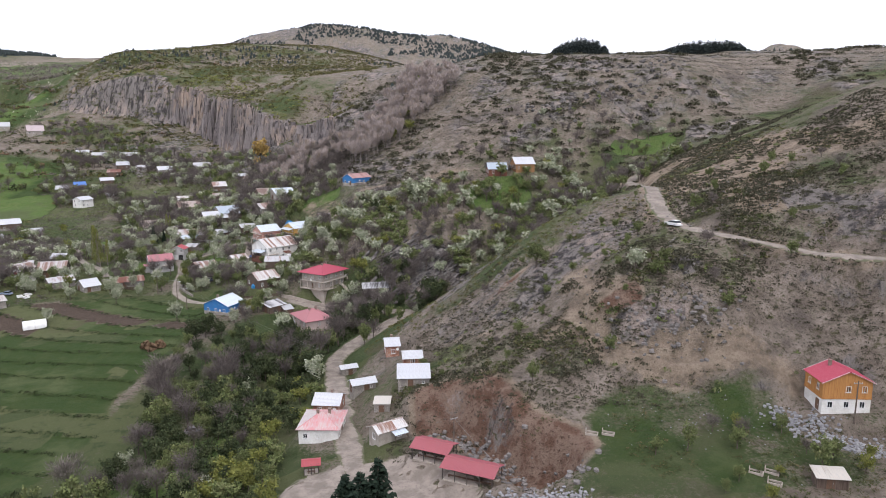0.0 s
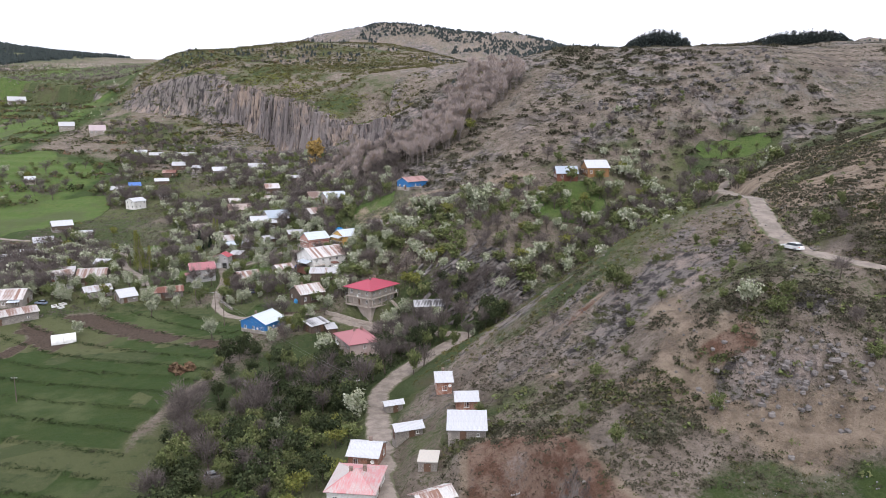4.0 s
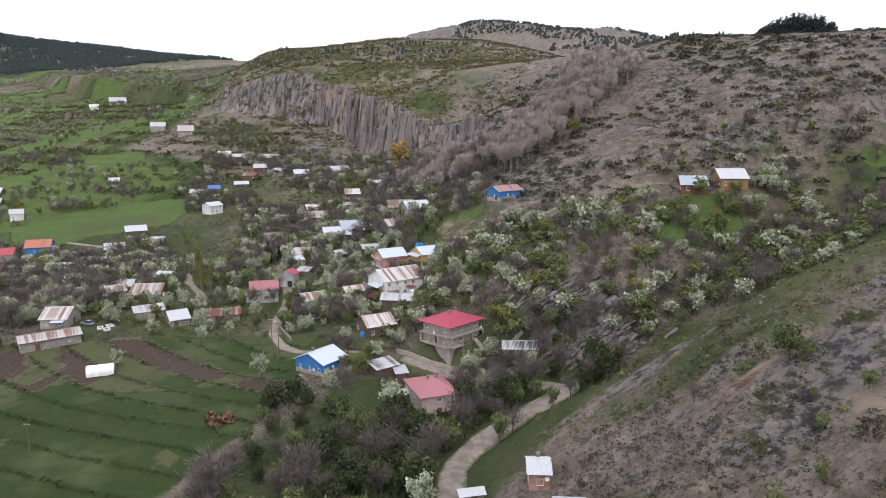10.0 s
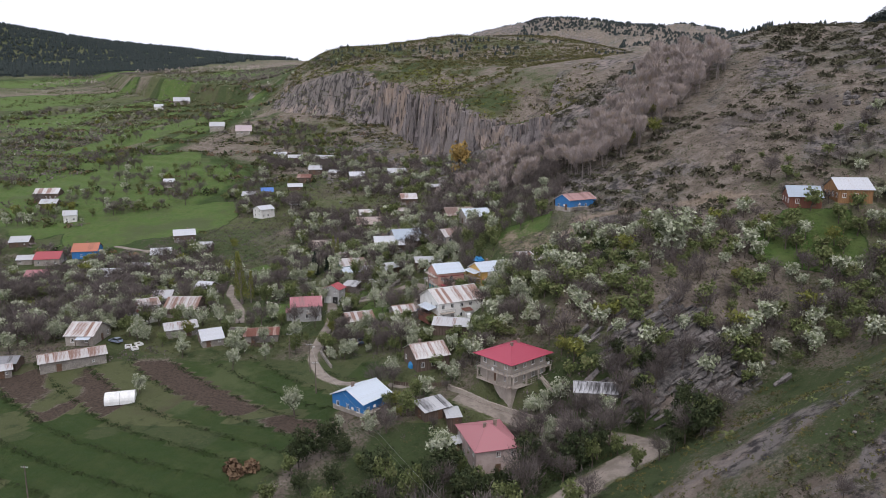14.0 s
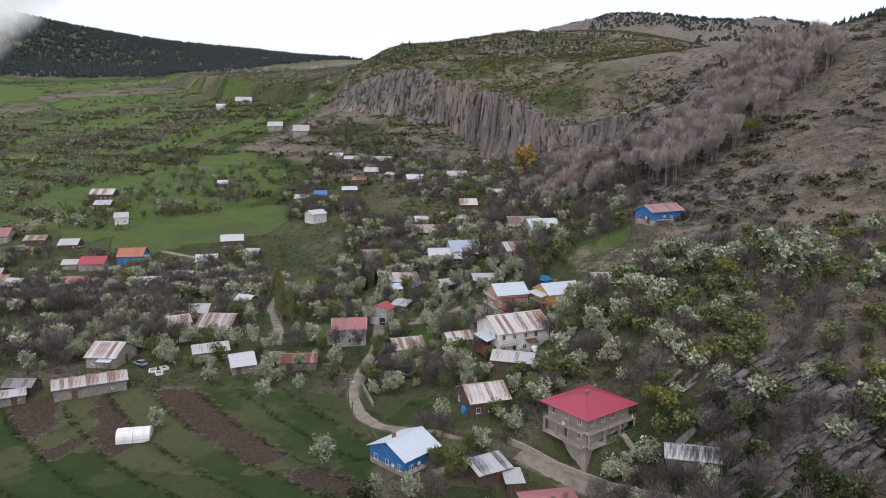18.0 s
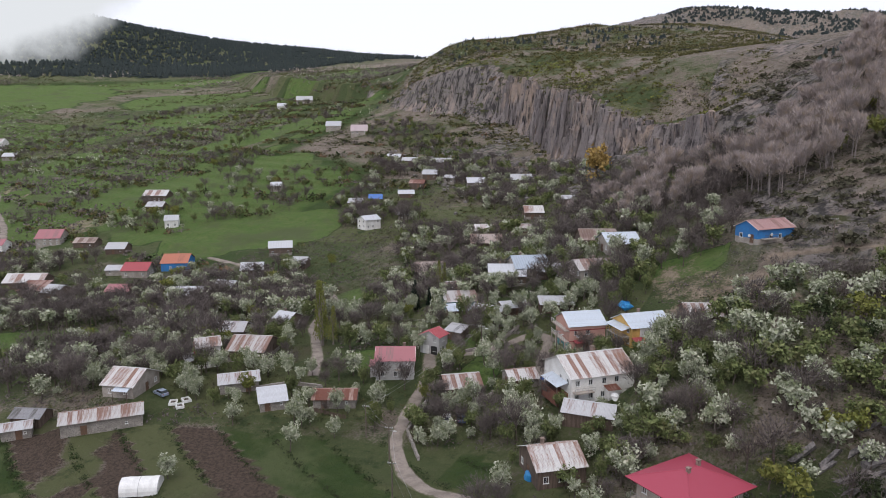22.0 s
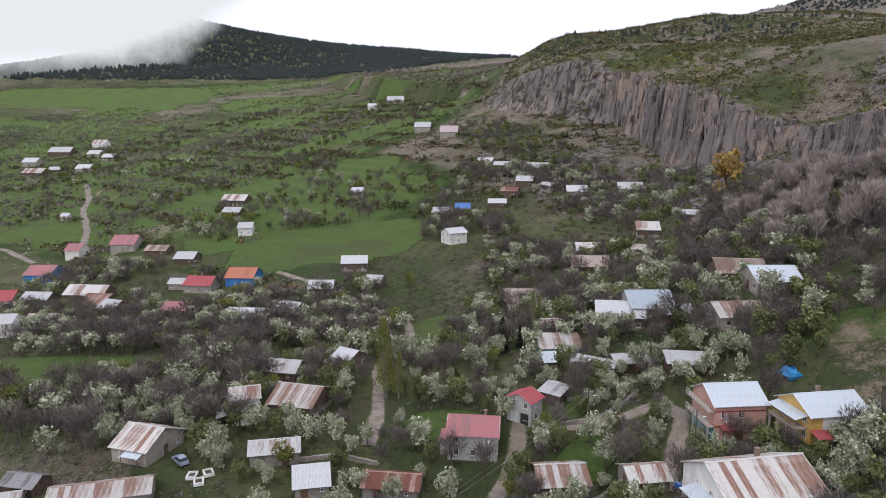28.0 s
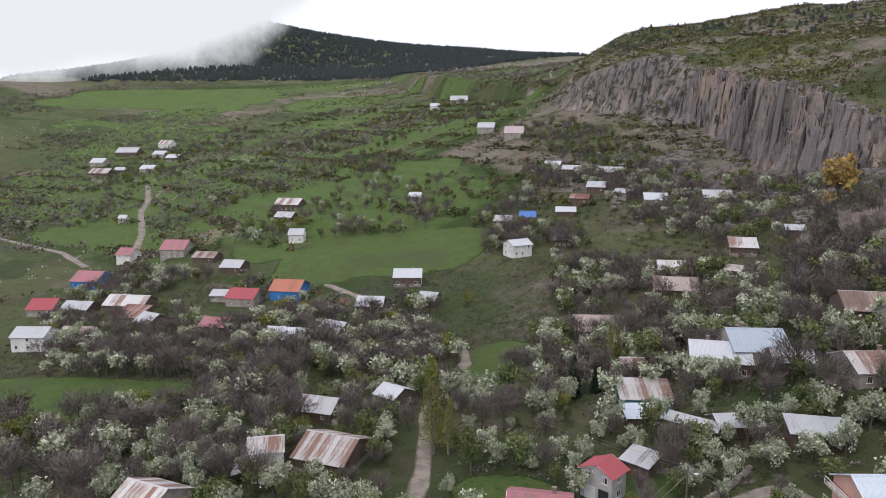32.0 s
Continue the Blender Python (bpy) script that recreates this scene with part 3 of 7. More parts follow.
LEAVES = {
    "blossom": foliage("pear_blossom", (0.64, 0.645, 0.52), (0.27, 0.31, 0.18), (0.2, 0.24, 0.115)),
    "green": foliage("fresh_leaves", (0.2, 0.235, 0.09), (0.105, 0.135, 0.055), (0.2, 0.2, 0.095)),
    "dark": foliage("deep_green_leaves", (0.07, 0.09, 0.039), (0.028, 0.042, 0.02), (0.095, 0.105, 0.0488)),
    "yellow": foliage("yellow_green_leaves", (0.25, 0.255, 0.065), (0.15, 0.175, 0.05), (0.19, 0.185, 0.06)),
    "orange": foliage("ochre_catkins", (0.5, 0.34, 0.11), (0.34, 0.23, 0.08), (0.36, 0.26, 0.11)),
    "bare": foliage("bare_twigs", (0.21, 0.178, 0.165), (0.09, 0.077, 0.071), (0.25, 0.212, 0.197)),
    "pale": foliage("pale_bare_twigs", (0.58, 0.5, 0.475), (0.42, 0.36, 0.34), (0.46, 0.36, 0.26)),
    "conifer": foliage("conifer_needles", (0.018, 0.034, 0.022), (0.03, 0.048, 0.0293), (0.014, 0.026, 0.0195)),
    # Distance haze put into the base colour: conifer needles made paler and bluer-grey.
    "forest": foliage("hazed_forest", (0.042, 0.056, 0.0537), (0.06, 0.074, 0.0683), (0.034, 0.046, 0.0464)),
    "juniper": foliage("juniper_scrub", (0.08, 0.076, 0.05), (0.115, 0.107, 0.07), (0.05, 0.051, 0.034)),
    "olive": foliage("olive_scrub", (0.17, 0.165, 0.055), (0.075, 0.08, 0.036), (0.2, 0.165, 0.07)),
    "bank": foliage("rank_bank_grass", (0.03, 0.052, 0.0183), (0.055, 0.078, 0.0268), (0.05, 0.05, 0.0305)),
    "hedge": foliage("hedge_leaves", (0.11, 0.125, 0.046), (0.055, 0.068, 0.03), (0.155, 0.125, 0.065)),
    "rust_bush": foliage("russet_bush", (0.24, 0.16, 0.0976), (0.16, 0.1, 0.0671), (0.2, 0.14, 0.0854)),
}


def road_material():
    """Dirt, with grass and stones creeping in from the verges."""
    m, n, l, p = node_mat("pale_dirt_road")
    co = n.new("ShaderNodeTexCoord").outputs["Object"]
    a = n.new("ShaderNodeVertexColor")
    a.layer_name = "verge"
    sep = n.new("ShaderNodeSeparateColor")
    l.new(a.outputs["Color"], sep.inputs[0])
    mid, fine = noise_node(n, l, co, 0.35, 4, 0.65), noise_node(n, l, co, 2.5, 4, 0.7)
    col = mix(n, l, ramp(n, l, mid, 0.35, 0.65), (0.27, 0.23, 0.195), (0.17, 0.143, 0.12))
    col = mix(n, l, ramp(n, l, fine, 0.55, 0.75), col, (0.11, 0.095, 0.08))
    edge = calc(n, l, "ADD", sep.outputs[0], calc(n, l, "MULTIPLY", calc(n, l, "SUBTRACT", mid, 0.5), 1.6))
    col = mix(n, l, ramp(n, l, edge, 0.5, 0.85), col, mix(n, l, fine, (0.06, 0.075, 0.028), (0.13, 0.115, 0.075)))
    l.new(col, p.inputs["Base Color"])
    p.inputs["Roughness"].default_value = 0.95
    bump(n, l, p, fine, 0.7, 0.1)
    return m


ROAD = road_material()
ROCK = plain("grey_bedrock", (0.12, 0.11, 0.108), (0.24, 0.22, 0.205), 0.95, 0.3, 4, 0.15)


DARK_ROCK = plain("dark_strata", (0.032, 0.03, 0.03), (0.22, 0.2, 0.188), 0.95, 0.45, 3, 0.15)


def cliff_material():
    """Weathered cliff: upright joints, ochre falls, dark stains."""
    m, n, l, p = node_mat("cliff_rock")
    co = n.new("ShaderNodeTexCoord").outputs["Object"]
    isle = n.new("ShaderNodeNewGeometry").outputs["Random Per Island"]
    joint = noise_node(n, l, co, 0.5, 5, 0.7, (1.1, 1.1, 0.14))
    fall = noise_node(n, l, co, 0.5, 4, 0.7, (0.12, 0.12, 0.05))
    grain = noise_node(n, l, co, 0.9, 5, 0.75)
    col = mix(n, l, isle, (0.17, 0.15, 0.148), (0.27, 0.24, 0.23))
    col = mix(n, l, ramp(n, l, fall, 0.48, 0.62), col, (0.36, 0.285, 0.235))
    col = mix(n, l, ramp(n, l, joint, 0.48, 0.36), col, (0.06, 0.055, 0.058))
    col = mix(n, l, ramp(n, l, grain, 0.57, 0.7), col, (0.09, 0.088, 0.06))
    l.new(col, p.inputs["Base Color"])
    p.inputs["Roughness"].default_value = 0.95
    p.inputs["Specular IOR Level"].default_value = 0.1
    bump(n, l, p, calc(n, l, "ADD", grain, joint), 1.0, 0.8)
    return m


CLIFF_ROCK = cliff_material()


def ground_material():
    m, n, l, p = node_mat("valley_ground")
    co = n.new("ShaderNodeTexCoord").outputs["Object"]
    a = n.new("ShaderNodeVertexColor")
    a.layer_name = "cover"
    sep = n.new("ShaderNodeSeparateColor")
    l.new(a.outputs["Color"], sep.inputs[0])
    big, mid, fine = noise_node(n, l, co, 0.035, 5, 0.65), noise_node(n, l, co, 0.22, 5, 0.7), noise_node(n, l, co, 1.6, 5, 0.75)
    grain = noise_node(n, l, co, 6.0, 4, 0.7)
    brk = calc(n, l, "ADD", calc(n, l, "MULTIPLY", mid, 0.6), calc(n, l, "MULTIPLY", fine, 0.6))
    # dry scrubby soil
    soil = mix(n, l, ramp(n, l, mid, 0.35, 0.65), (0.165, 0.135, 0.11), (0.29, 0.246, 0.207))
    soil = mix(n, l, ramp(n, l, noise_node(n, l, co, 0.6, 4, 0.7), 0.53, 0.66), soil, (0.1, 0.094, 0.055))
    soil = mix(n, l, ramp(n, l, fine, 0.54, 0.64), soil, (0.065, 0.058, 0.04))
    soil = mix(n, l, ramp(n, l, grain, 0.56, 0.8), soil, (0.36, 0.315, 0.27))
    soil = mix(n, l, ramp(n, l, big, 0.55, 0.68), soil, (0.13, 0.11, 0.095))
    # meadow
    plot = n.new("ShaderNodeTexVoronoi")
    plot.inputs["Scale"].default_value = 0.028
    warp = n.new("ShaderNodeVectorMath")
    warp.operation = "MULTIPLY"
    warp.inputs[1].default_value = (0.5, 1.3, 0.0)
    l.new(co, warp.inputs[0])
    l.new(warp.outputs[0], plot.inputs["Vector"])
    tone = n.new("ShaderNodeSeparateColor")
    l.new(plot.outputs["Color"], tone.inputs[0])
    grass = mix(n, l, tone.outputs[0], (0.062, 0.087, 0.036), (0.118, 0.13, 0.062))
    grass = mix(n, l, ramp(n, l, mid, 0.5, 0.75), grass, (0.038, 0.0592, 0.0238))
    grass = mix(n, l, ramp(n, l, fine, 0.55, 0.75), grass, (0.17, 0.152, 0.1))
    grass = mix(n, l, ramp(n, l, big, 0.52, 0.7), grass, (0.1, 0.092, 0.058))
    # rock, with upright joints, pale falls and grassy ledges
    v = noise_node(n, l, co, 0.5, 5, 0.7, (0.7, 0.7, 0.1))
    w = noise_node(n, l, co, 0.5, 5, 0.75, (0.22, 0.22, 0.07))
    rock = mix(n, l, ramp(n, l, v, 0.4, 0.56), (0.06, 0.055, 0.055), (0.225, 0.203, 0.188))
    rock = mix(n, l, ramp(n, l, w, 0.5, 0.66), rock, (0.34, 0.28, 0.245))
    rock = mix(n, l, ramp(n, l, w, 0.42, 0.3), rock, (0.06, 0.055, 0.058))
    rock = mix(n, l, ramp(n, l, noise_node(n, l, co, 0.5, 5, 0.7, (0.16, 0.16, 0.7)), 0.56, 0.64), rock, (0.07, 0.074, 0.034))
    rock = mix(n, l, ramp(n, l, fine, 0.58, 0.75), rock, (0.06, 0.062, 0.038))
    tan = mix(n, l, ramp(n, l, mid, 0.35, 0.65), (0.2, 0.155, 0.115), (0.34, 0.275, 0.21))
    red = mix(n, l, ramp(n, l, mid, 0.4, 0.6), (0.15, 0.085, 0.06), (0.25, 0.175, 0.135))
    red = mix(n, l, ramp(n, l, fine, 0.52, 0.66), red, (0.085, 0.052, 0.038))
    earth = mix(n, l, ramp(n, l, sep.outputs[2], 0.72, 0.95), tan, red)
    earth = mix(n, l, ramp(n, l, grain, 0.5, 0.75), earth, (0.2, 0.155, 0.12))
    off = calc(n, l, "MULTIPLY", calc(n, l, "SUBTRACT", brk, 0.6), 1.3)

    def worn(channel):
        return ramp(n, l, calc(n, l, "ADD", channel, off), 0.35, 0.65)

    col = mix(n, l, worn(sep.outputs[0]), soil, grass)
    lush = mix(n, l, ramp(n, l, mid, 0.35, 0.7), (0.095, 0.155, 0.043), (0.13, 0.168, 0.06))
    crop = mix(n, l, ramp(n, l, mid, 0.35, 0.7), (0.043, 0.075, 0.023), (0.066, 0.09, 0.032))
    lush = mix(n, l, ramp(n, l, a.outputs["Alpha"], 0.54, 0.64), crop, lush)
    blades = ramp(n, l, noise_node(n, l, co, 1.1, 4, 0.7, (0.5, 1.6, 1.0)), 0.5, 0.7)
    lush = mix(n, l, calc(n, l, "MULTIPLY", blades, 0.7), lush, (0.05, 0.078, 0.0342))
    lush = mix(n, l, ramp(n, l, big, 0.5, 0.66), lush, (0.1, 0.125, 0.055))
    col = mix(n, l, ramp(n, l, calc(n, l, "ADD", a.outputs["Alpha"], calc(n, l, "MULTIPLY", off, 0.35)), 0.3, 0.5), col, lush)
    col = mix(n, l, worn(sep.outputs[2]), col, earth)
    col = mix(n, l, worn(sep.outputs[1]), col, rock)
    dug = n.new("ShaderNodeVertexColor")
    dug.layer_name = "tilled"
    dug_sep = n.new("ShaderNodeSeparateColor")
    l.new(dug.outputs["Color"], dug_sep.inputs[0])
    tilth = mix(n, l, ramp(n, l, fine, 0.4, 0.62), (0.12, 0.09, 0.07), (0.07, 0.054, 0.043))
    col = mix(n, l, worn(dug_sep.outputs[0]), col, tilth)
    l.new(col, p.inputs["Base Color"])
    p.inputs["Roughness"].default_value = 0.95
    p.inputs["Specular IOR Level"].default_value = 0.1
    bump(n, l, p, calc(n, l, "ADD", fine, calc(n, l, "MULTIPLY", v, 1.2)), 1.0, 1.0)
    return m


GROUND = ground_material()

# ---- houses: kind, x, y, turn, length, depth, wall height, roof, roof sheet, wall ----
SQUARE_HOUSES = [
    ('long_shed', -167.4, 237.7, 51, 16.1, 6.4, 3.0, 'gable', 'rust_grey', 'stone'),
    ('barn', -174.9, 250.9, 18, 8.0, 10.6, 3.01, 'gable', 'rust_white', 'plaster'),
    ('tower_house', -170.1, 270.5, 53, 5.7, 6.3, 5.8, 'gable', 'rust_grey', 'white'),
    ('barn', -151.8, 263.0, 47, 8.9, 5.8, 2.58, 'gable', 'grey_rust', 'stone'),
    ('timber_barn', -164.0, 280.8, 21, 10.1, 11.8, 3.1, 'gable', 'rust_grey', 'timber'),
    ('timber_barn', -186.5, 294.9, 25, 9.3, 7.9, 2.58, 'gable', 'grey_rust', 'timber'),
    ('cottage', -177.1, 309.2, 3, 5.7, 6.9, 3.44, 'gable', 'white', 'timber'),
    ('shed', -139.5, 260.8, 48, 5.8, 7.9, 2.24, 'gable', 'white', 'stone'),
    ('shed', -126.6, 267.9, 29, 9.5, 6.0, 2.24, 'gable', 'rust', 'stone'),
    ('house', -121.5, 285.4, 30, 9.1, 9.0, 4.9, 'gable', 'pink', 'grey'),
    ('house', -118.0, 298.2, 88, 4.3, 5.6, 4.9, 'gable', 'red', 'grey'),
    ('shed', -115.4, 305.7, -2, 4.8, 4.2, 2.24, 'shed', 'patchy', 'timber'),
    ('barn', -101.6, 281.5, 41, 8.0, 8.1, 2.58, 'gable', 'rust_grey', 'timber'),
    ('shed', -88.9, 286.0, 43, 6.3, 5.8, 2.24, 'gable', 'rust_white', 'stone'),
    ('big_house', -71.9, 281.5, 47, 14.3, 11.7, 5.5, 'gable', 'rust_white', 'white'),
    ('timber_barn', -67.8, 269.4, 8, 9.1, 6.1, 2.75, 'gable', 'grey_rust', 'timber'),
    ('house', -81.0, 303.8, 41, 8.9, 8.6, 6.4, 'gable', 'bluewhite', 'pinkwall'),
]
WESTSIDE_HOUSES = [
    ('house', -67.0, 305.2, 45, 10.0, 8.6, 5.0, 'gable', 'bluewhite', 'yellow'),
    ('barn', -54.4, 304.8, 25, 7.2, 7.3, 2.58, 'gable', 'rust_grey', 'timber'),
    ('shed', -93.1, 320.5, 29, 8.7, 4.8, 2.41, 'shed', 'grey', 'timber'),
    ('shed', -111.7, 318.3, 3, 8.3, 3.3, 2.41, 'gable', 'grey', 'timber'),
    ('shed', -106.2, 321.7, 48, 7.3, 4.8, 2.41, 'gable', 'grey', 'timber'),
    ('shed', -125.3, 326.9, 37, 9.7, 7.1, 2.58, 'shed', 'rust_grey', 'teal'),
    ('shed', -121.9, 319.9, 43, 7.0, 4.2, 2.06, 'shed', 'bluewhite', 'timber'),
    ('shed', -135.0, 340.9, 38, 4.6, 5.9, 2.41, 'gable', 'rust_grey', 'timber'),
    ('timber_barn', -158.8, 369.2, 36, 13.2, 11.0, 2.75, 'gable', 'brown', 'timber'),
    ('house', -116.7, 341.4, 28, 10.9, 10.1, 3.4, 'gable', 'white', 'timber'),
    ('house', -112.5, 348.4, 38, 10.6, 12.3, 4.5, 'gable', 'bluegrey', 'plaster'),
    ('shed', -103.7, 342.2, 33, 6.9, 7.0, 2.58, 'gable', 'grey', 'timber'),
    ('house', -89.4, 338.7, 39, 10.1, 9.9, 2.8, 'gable', 'rust_grey', 'plaster'),
    ('timber_barn', -95.4, 363.8, 29, 11.3, 11.5, 3.1, 'gable', 'brown', 'timber'),
    ('house', -85.7, 353.5, 37, 10.0, 10.2, 3.0, 'gable', 'bluewhite', 'plaster'),
    ('barn', -158.6, 414.8, 30, 9.5, 9.6, 2.58, 'gable', 'rust_white', 'timber'),
    ('barn', -150.9, 398.6, 30, 12.0, 11.6, 2.58, 'gable', 'brown', 'timber'),
]
LANE_HOUSES = [
    ('barn', -142.9, 429.0, 30, 7.8, 9.4, 3.1, 'gable', 'rust_white', 'timber'),
    ('barn', -136.5, 409.9, 8, 7.0, 4.6, 2.24, 'gable', 'rust_grey', 'timber'),
    ('barn', -130.1, 437.5, 23, 5.0, 5.7, 2.58, 'gable', 'grey', 'timber'),
    ('house', -224.5, 422.2, 68, 8.4, 7.4, 4.8, 'gable', 'white', 'white'),
    ('barn', -277.1, 527.1, 23, 8.3, 9.3, 3.01, 'gable', 'white', 'timber'),
    ('barn', -262.5, 522.5, 25, 9.2, 7.9, 2.58, 'gable', 'grey', 'timber'),
    ('barn', -176.8, 496.7, 28, 10.9, 10.8, 2.75, 'gable', 'grey', 'timber'),
    ('cottage', -217.7, 493.0, 3, 6.2, 5.5, 3.01, 'gable', 'grey', 'plaster'),
    ('barn', -201.4, 491.6, 33, 9.6, 9.8, 2.58, 'gable', 'white', 'stone'),
    ('barn', -232.3, 481.3, 18, 8.0, 7.4, 2.75, 'gable', 'rust', 'timber'),
    ('barn', -233.5, 497.6, 23, 8.1, 8.6, 2.75, 'gable', 'grey', 'timber'),
    ('shed', -243.9, 456.5, 33, 6.6, 8.0, 2.24, 'gable', 'blue', 'timber'),
    ('barn', -230.5, 466.0, 33, 8.1, 6.7, 2.24, 'gable', 'white', 'timber'),
    ('shed', -213.7, 437.6, 33, 6.5, 6.6, 2.24, 'gable', 'grey', 'plaster'),
    ('barn', -252.4, 450.0, 28, 7.2, 8.7, 2.41, 'gable', 'grey', 'timber'),
    ('barn', -239.7, 521.7, 29, 11.5, 9.6, 2.41, 'gable', 'grey', 'timber'),
    ('house', -392.4, 614.5, 33, 11.8, 16.4, 3.0, 'gable', 'grey', 'plaster'),
]
MIDDLE_HOUSES = [
    ('house', -347.0, 586.9, 33, 12.0, 16.6, 3.0, 'gable', 'pinkgrey', 'plaster'),
    ('shed', -326.1, 470.4, 33, 6.1, 8.6, 2.58, 'gable', 'white', 'plaster'),
    ('house', -395.3, 439.7, 30, 13.9, 12.5, 4.0, 'gable', 'rust_white', 'timber'),
    ('barn', -376.2, 423.0, 30, 9.3, 9.3, 2.24, 'gable', 'grey', 'timber'),
    ('house', -340.4, 403.4, 43, 6.8, 8.7, 4.0, 'gable', 'grey', 'white'),
    ('house', -247.1, 384.5, 41, 9.9, 9.6, 3.6, 'gable', 'white', 'timber'),
    ('barn', -226.4, 373.9, 23, 6.0, 7.5, 2.75, 'gable', 'grey', 'timber'),
    ('shed', -241.9, 361.2, 37, 8.8, 8.9, 2.41, 'gable', 'white', 'timber'),
    ('barn', -233.9, 339.1, 13, 7.6, 10.5, 2.41, 'gable', 'grey', 'timber'),
    ('barn', -241.2, 326.1, 30, 12.3, 10.0, 2.75, 'gable', 'white', 'timber'),
    ('shed', -301.8, 339.8, 33, 6.5, 6.7, 2.58, 'gable', 'grey', 'plaster'),
    ('house', -289.7, 342.2, 30, 10.7, 10.8, 3.2, 'gable', 'red', 'plaster'),
    ('house', -280.4, 355.3, 33, 11.0, 12.7, 3.6, 'gable', 'orange', 'bluewall'),
    ('shed', -272.4, 320.5, 29, 8.9, 8.9, 2.41, 'gable', 'pink', 'timber'),
    ('barn', -365.1, 370.0, 30, 10.6, 9.0, 2.58, 'gable', 'brown', 'timber'),
    ('barn', -333.7, 365.0, 33, 8.8, 10.4, 2.58, 'gable', 'grey', 'timber'),
    ('house', -403.1, 375.1, 37, 12.4, 14.7, 4.5, 'gable', 'pink', 'plaster'),
]
UPPER_HOUSES = [
    ('house', -432.8, 362.6, 33, 7.9, 10.4, 5.5, 'gable', 'pink', 'white'),
    ('house', -392.5, 328.0, 36, 12.1, 14.6, 3.6, 'gable', 'pink', 'bluewall'),
    ('barn', -327.6, 316.4, 33, 15.9, 10.8, 2.92, 'gable', 'rust_white', 'timber'),
    ('shed', -312.9, 310.1, 31, 9.5, 9.7, 2.24, 'shed', 'rust', 'timber'),
    ('barn', -298.3, 310.6, 13, 7.2, 9.5, 2.41, 'gable', 'grey', 'timber'),
    ('barn', -344.7, 304.6, 33, 10.6, 8.9, 2.75, 'gable', 'grey', 'timber'),
    ('shed', -308.9, 290.5, 36, 9.9, 8.2, 2.41, 'gable', 'rust_white', 'white'),
    ('shed', -185.7, 232.7, 25, 6.7, 4.8, 2.06, 'gable', 'darkgrey', 'timber'),
    ('shed', -182.4, 227.5, 53, 5.7, 4.2, 2.41, 'gable', 'grey_rust', 'stone'),
    ('house', -312.6, 278.2, 41, 10.6, 9.0, 5.0, 'gable', 'grey', 'white'),
    ('house', -360.9, 298.1, 42, 9.9, 11.8, 3.0, 'gable', 'red', 'plaster'),
    ('red_house', -46.6, 250.8, 60, 11.9, 9.9, 5.8, 'hip', 'redmetal', 'concrete'),
    ('house', -47.0, 229.5, 34, 9.4, 13.1, 5.4, 'hip', 'pink', 'pinkwall2'),
    ('house', -78.6, 234.8, 70, 8.9, 9.9, 3.4, 'gable', 'bluewhite', 'bluewall'),
    ('shed', -61.4, 235.5, 52, 6.8, 4.5, 2.41, 'shed', 'patchy', 'timber'),
    ('house', -70.1, 255.2, 42, 8.5, 9.2, 3.4, 'gable', 'rust_white', 'timber'),
    ('shed', -27.1, 247.9, 10, 8.9, 5.6, 2.24, 'gable', 'patchy', 'stone'),
]
EDGE_HOUSES = [
    ('shed', -56.6, 235.0, 32, 3.0, 3.5, 1.89, 'shed', 'grey', 'timber'),
    ('shed', -54.3, 230.0, 52, 3.5, 3.0, 1.89, 'gable', 'grey', 'timber'),
    ('blue_house', -45.0, 337.4, 52, 12.1, 6.9, 3.6, 'gable', 'pinkbrown', 'bluewall'),
    ('chalet', 20.8, 310.3, 3, 8.0, 10.3, 2.8, 'gable', 'bluegrey', 'redtimber'),
    ('chalet', 32.3, 312.0, 8, 8.4, 11.6, 3.2, 'gable', 'white', 'chaletwall'),
    ('house', -16.0, 185.4, 11, 3.6, 6.1, 3.2, 'gable', 'white', 'brick'),
    ('shed', -9.5, 170.0, 9, 4.5, 5.1, 2.41, 'gable', 'white', 'brick'),
    ('shed', -8.3, 155.0, 4, 7.2, 5.9, 2.41, 'shed', 'white', 'stone'),
    ('shed', -28.5, 187.2, 26, 4.4, 2.3, 2.24, 'gable', 'white', 'stone'),
    ('shed', -21.8, 166.4, 26, 5.9, 3.2, 2.41, 'gable', 'white', 'stone'),
    ('shed', -15.0, 148.2, 1, 3.5, 4.4, 1.89, 'flat', 'cream', 'stone'),
    ('house', -28.7, 157.5, -4, 6.0, 6.8, 2.8, 'gable', 'white', 'brick'),
    ('house', -27.8, 143.8, -1, 8.5, 9.9, 3.2, 'hip', 'pinkwhite', 'white'),
    ('barn', -12.7, 134.8, 36, 6.4, 3.9, 2.92, 'gable', 'rust_white', 'plaster'),
    ('pavilion', -2.8, 126.1, -24, 7.2, 4.8, 2.6, 'pavilion', 'pinkred', 'post'),
    ('pavilion', 4.3, 118.9, -24, 9.7, 5.0, 2.6, 'pavilion', 'pinkred', 'post'),
    ('kiosk', -26.7, 125.2, 11, 2.7, 2.3, 2.2, 'pavilion', 'red', 'post'),
]
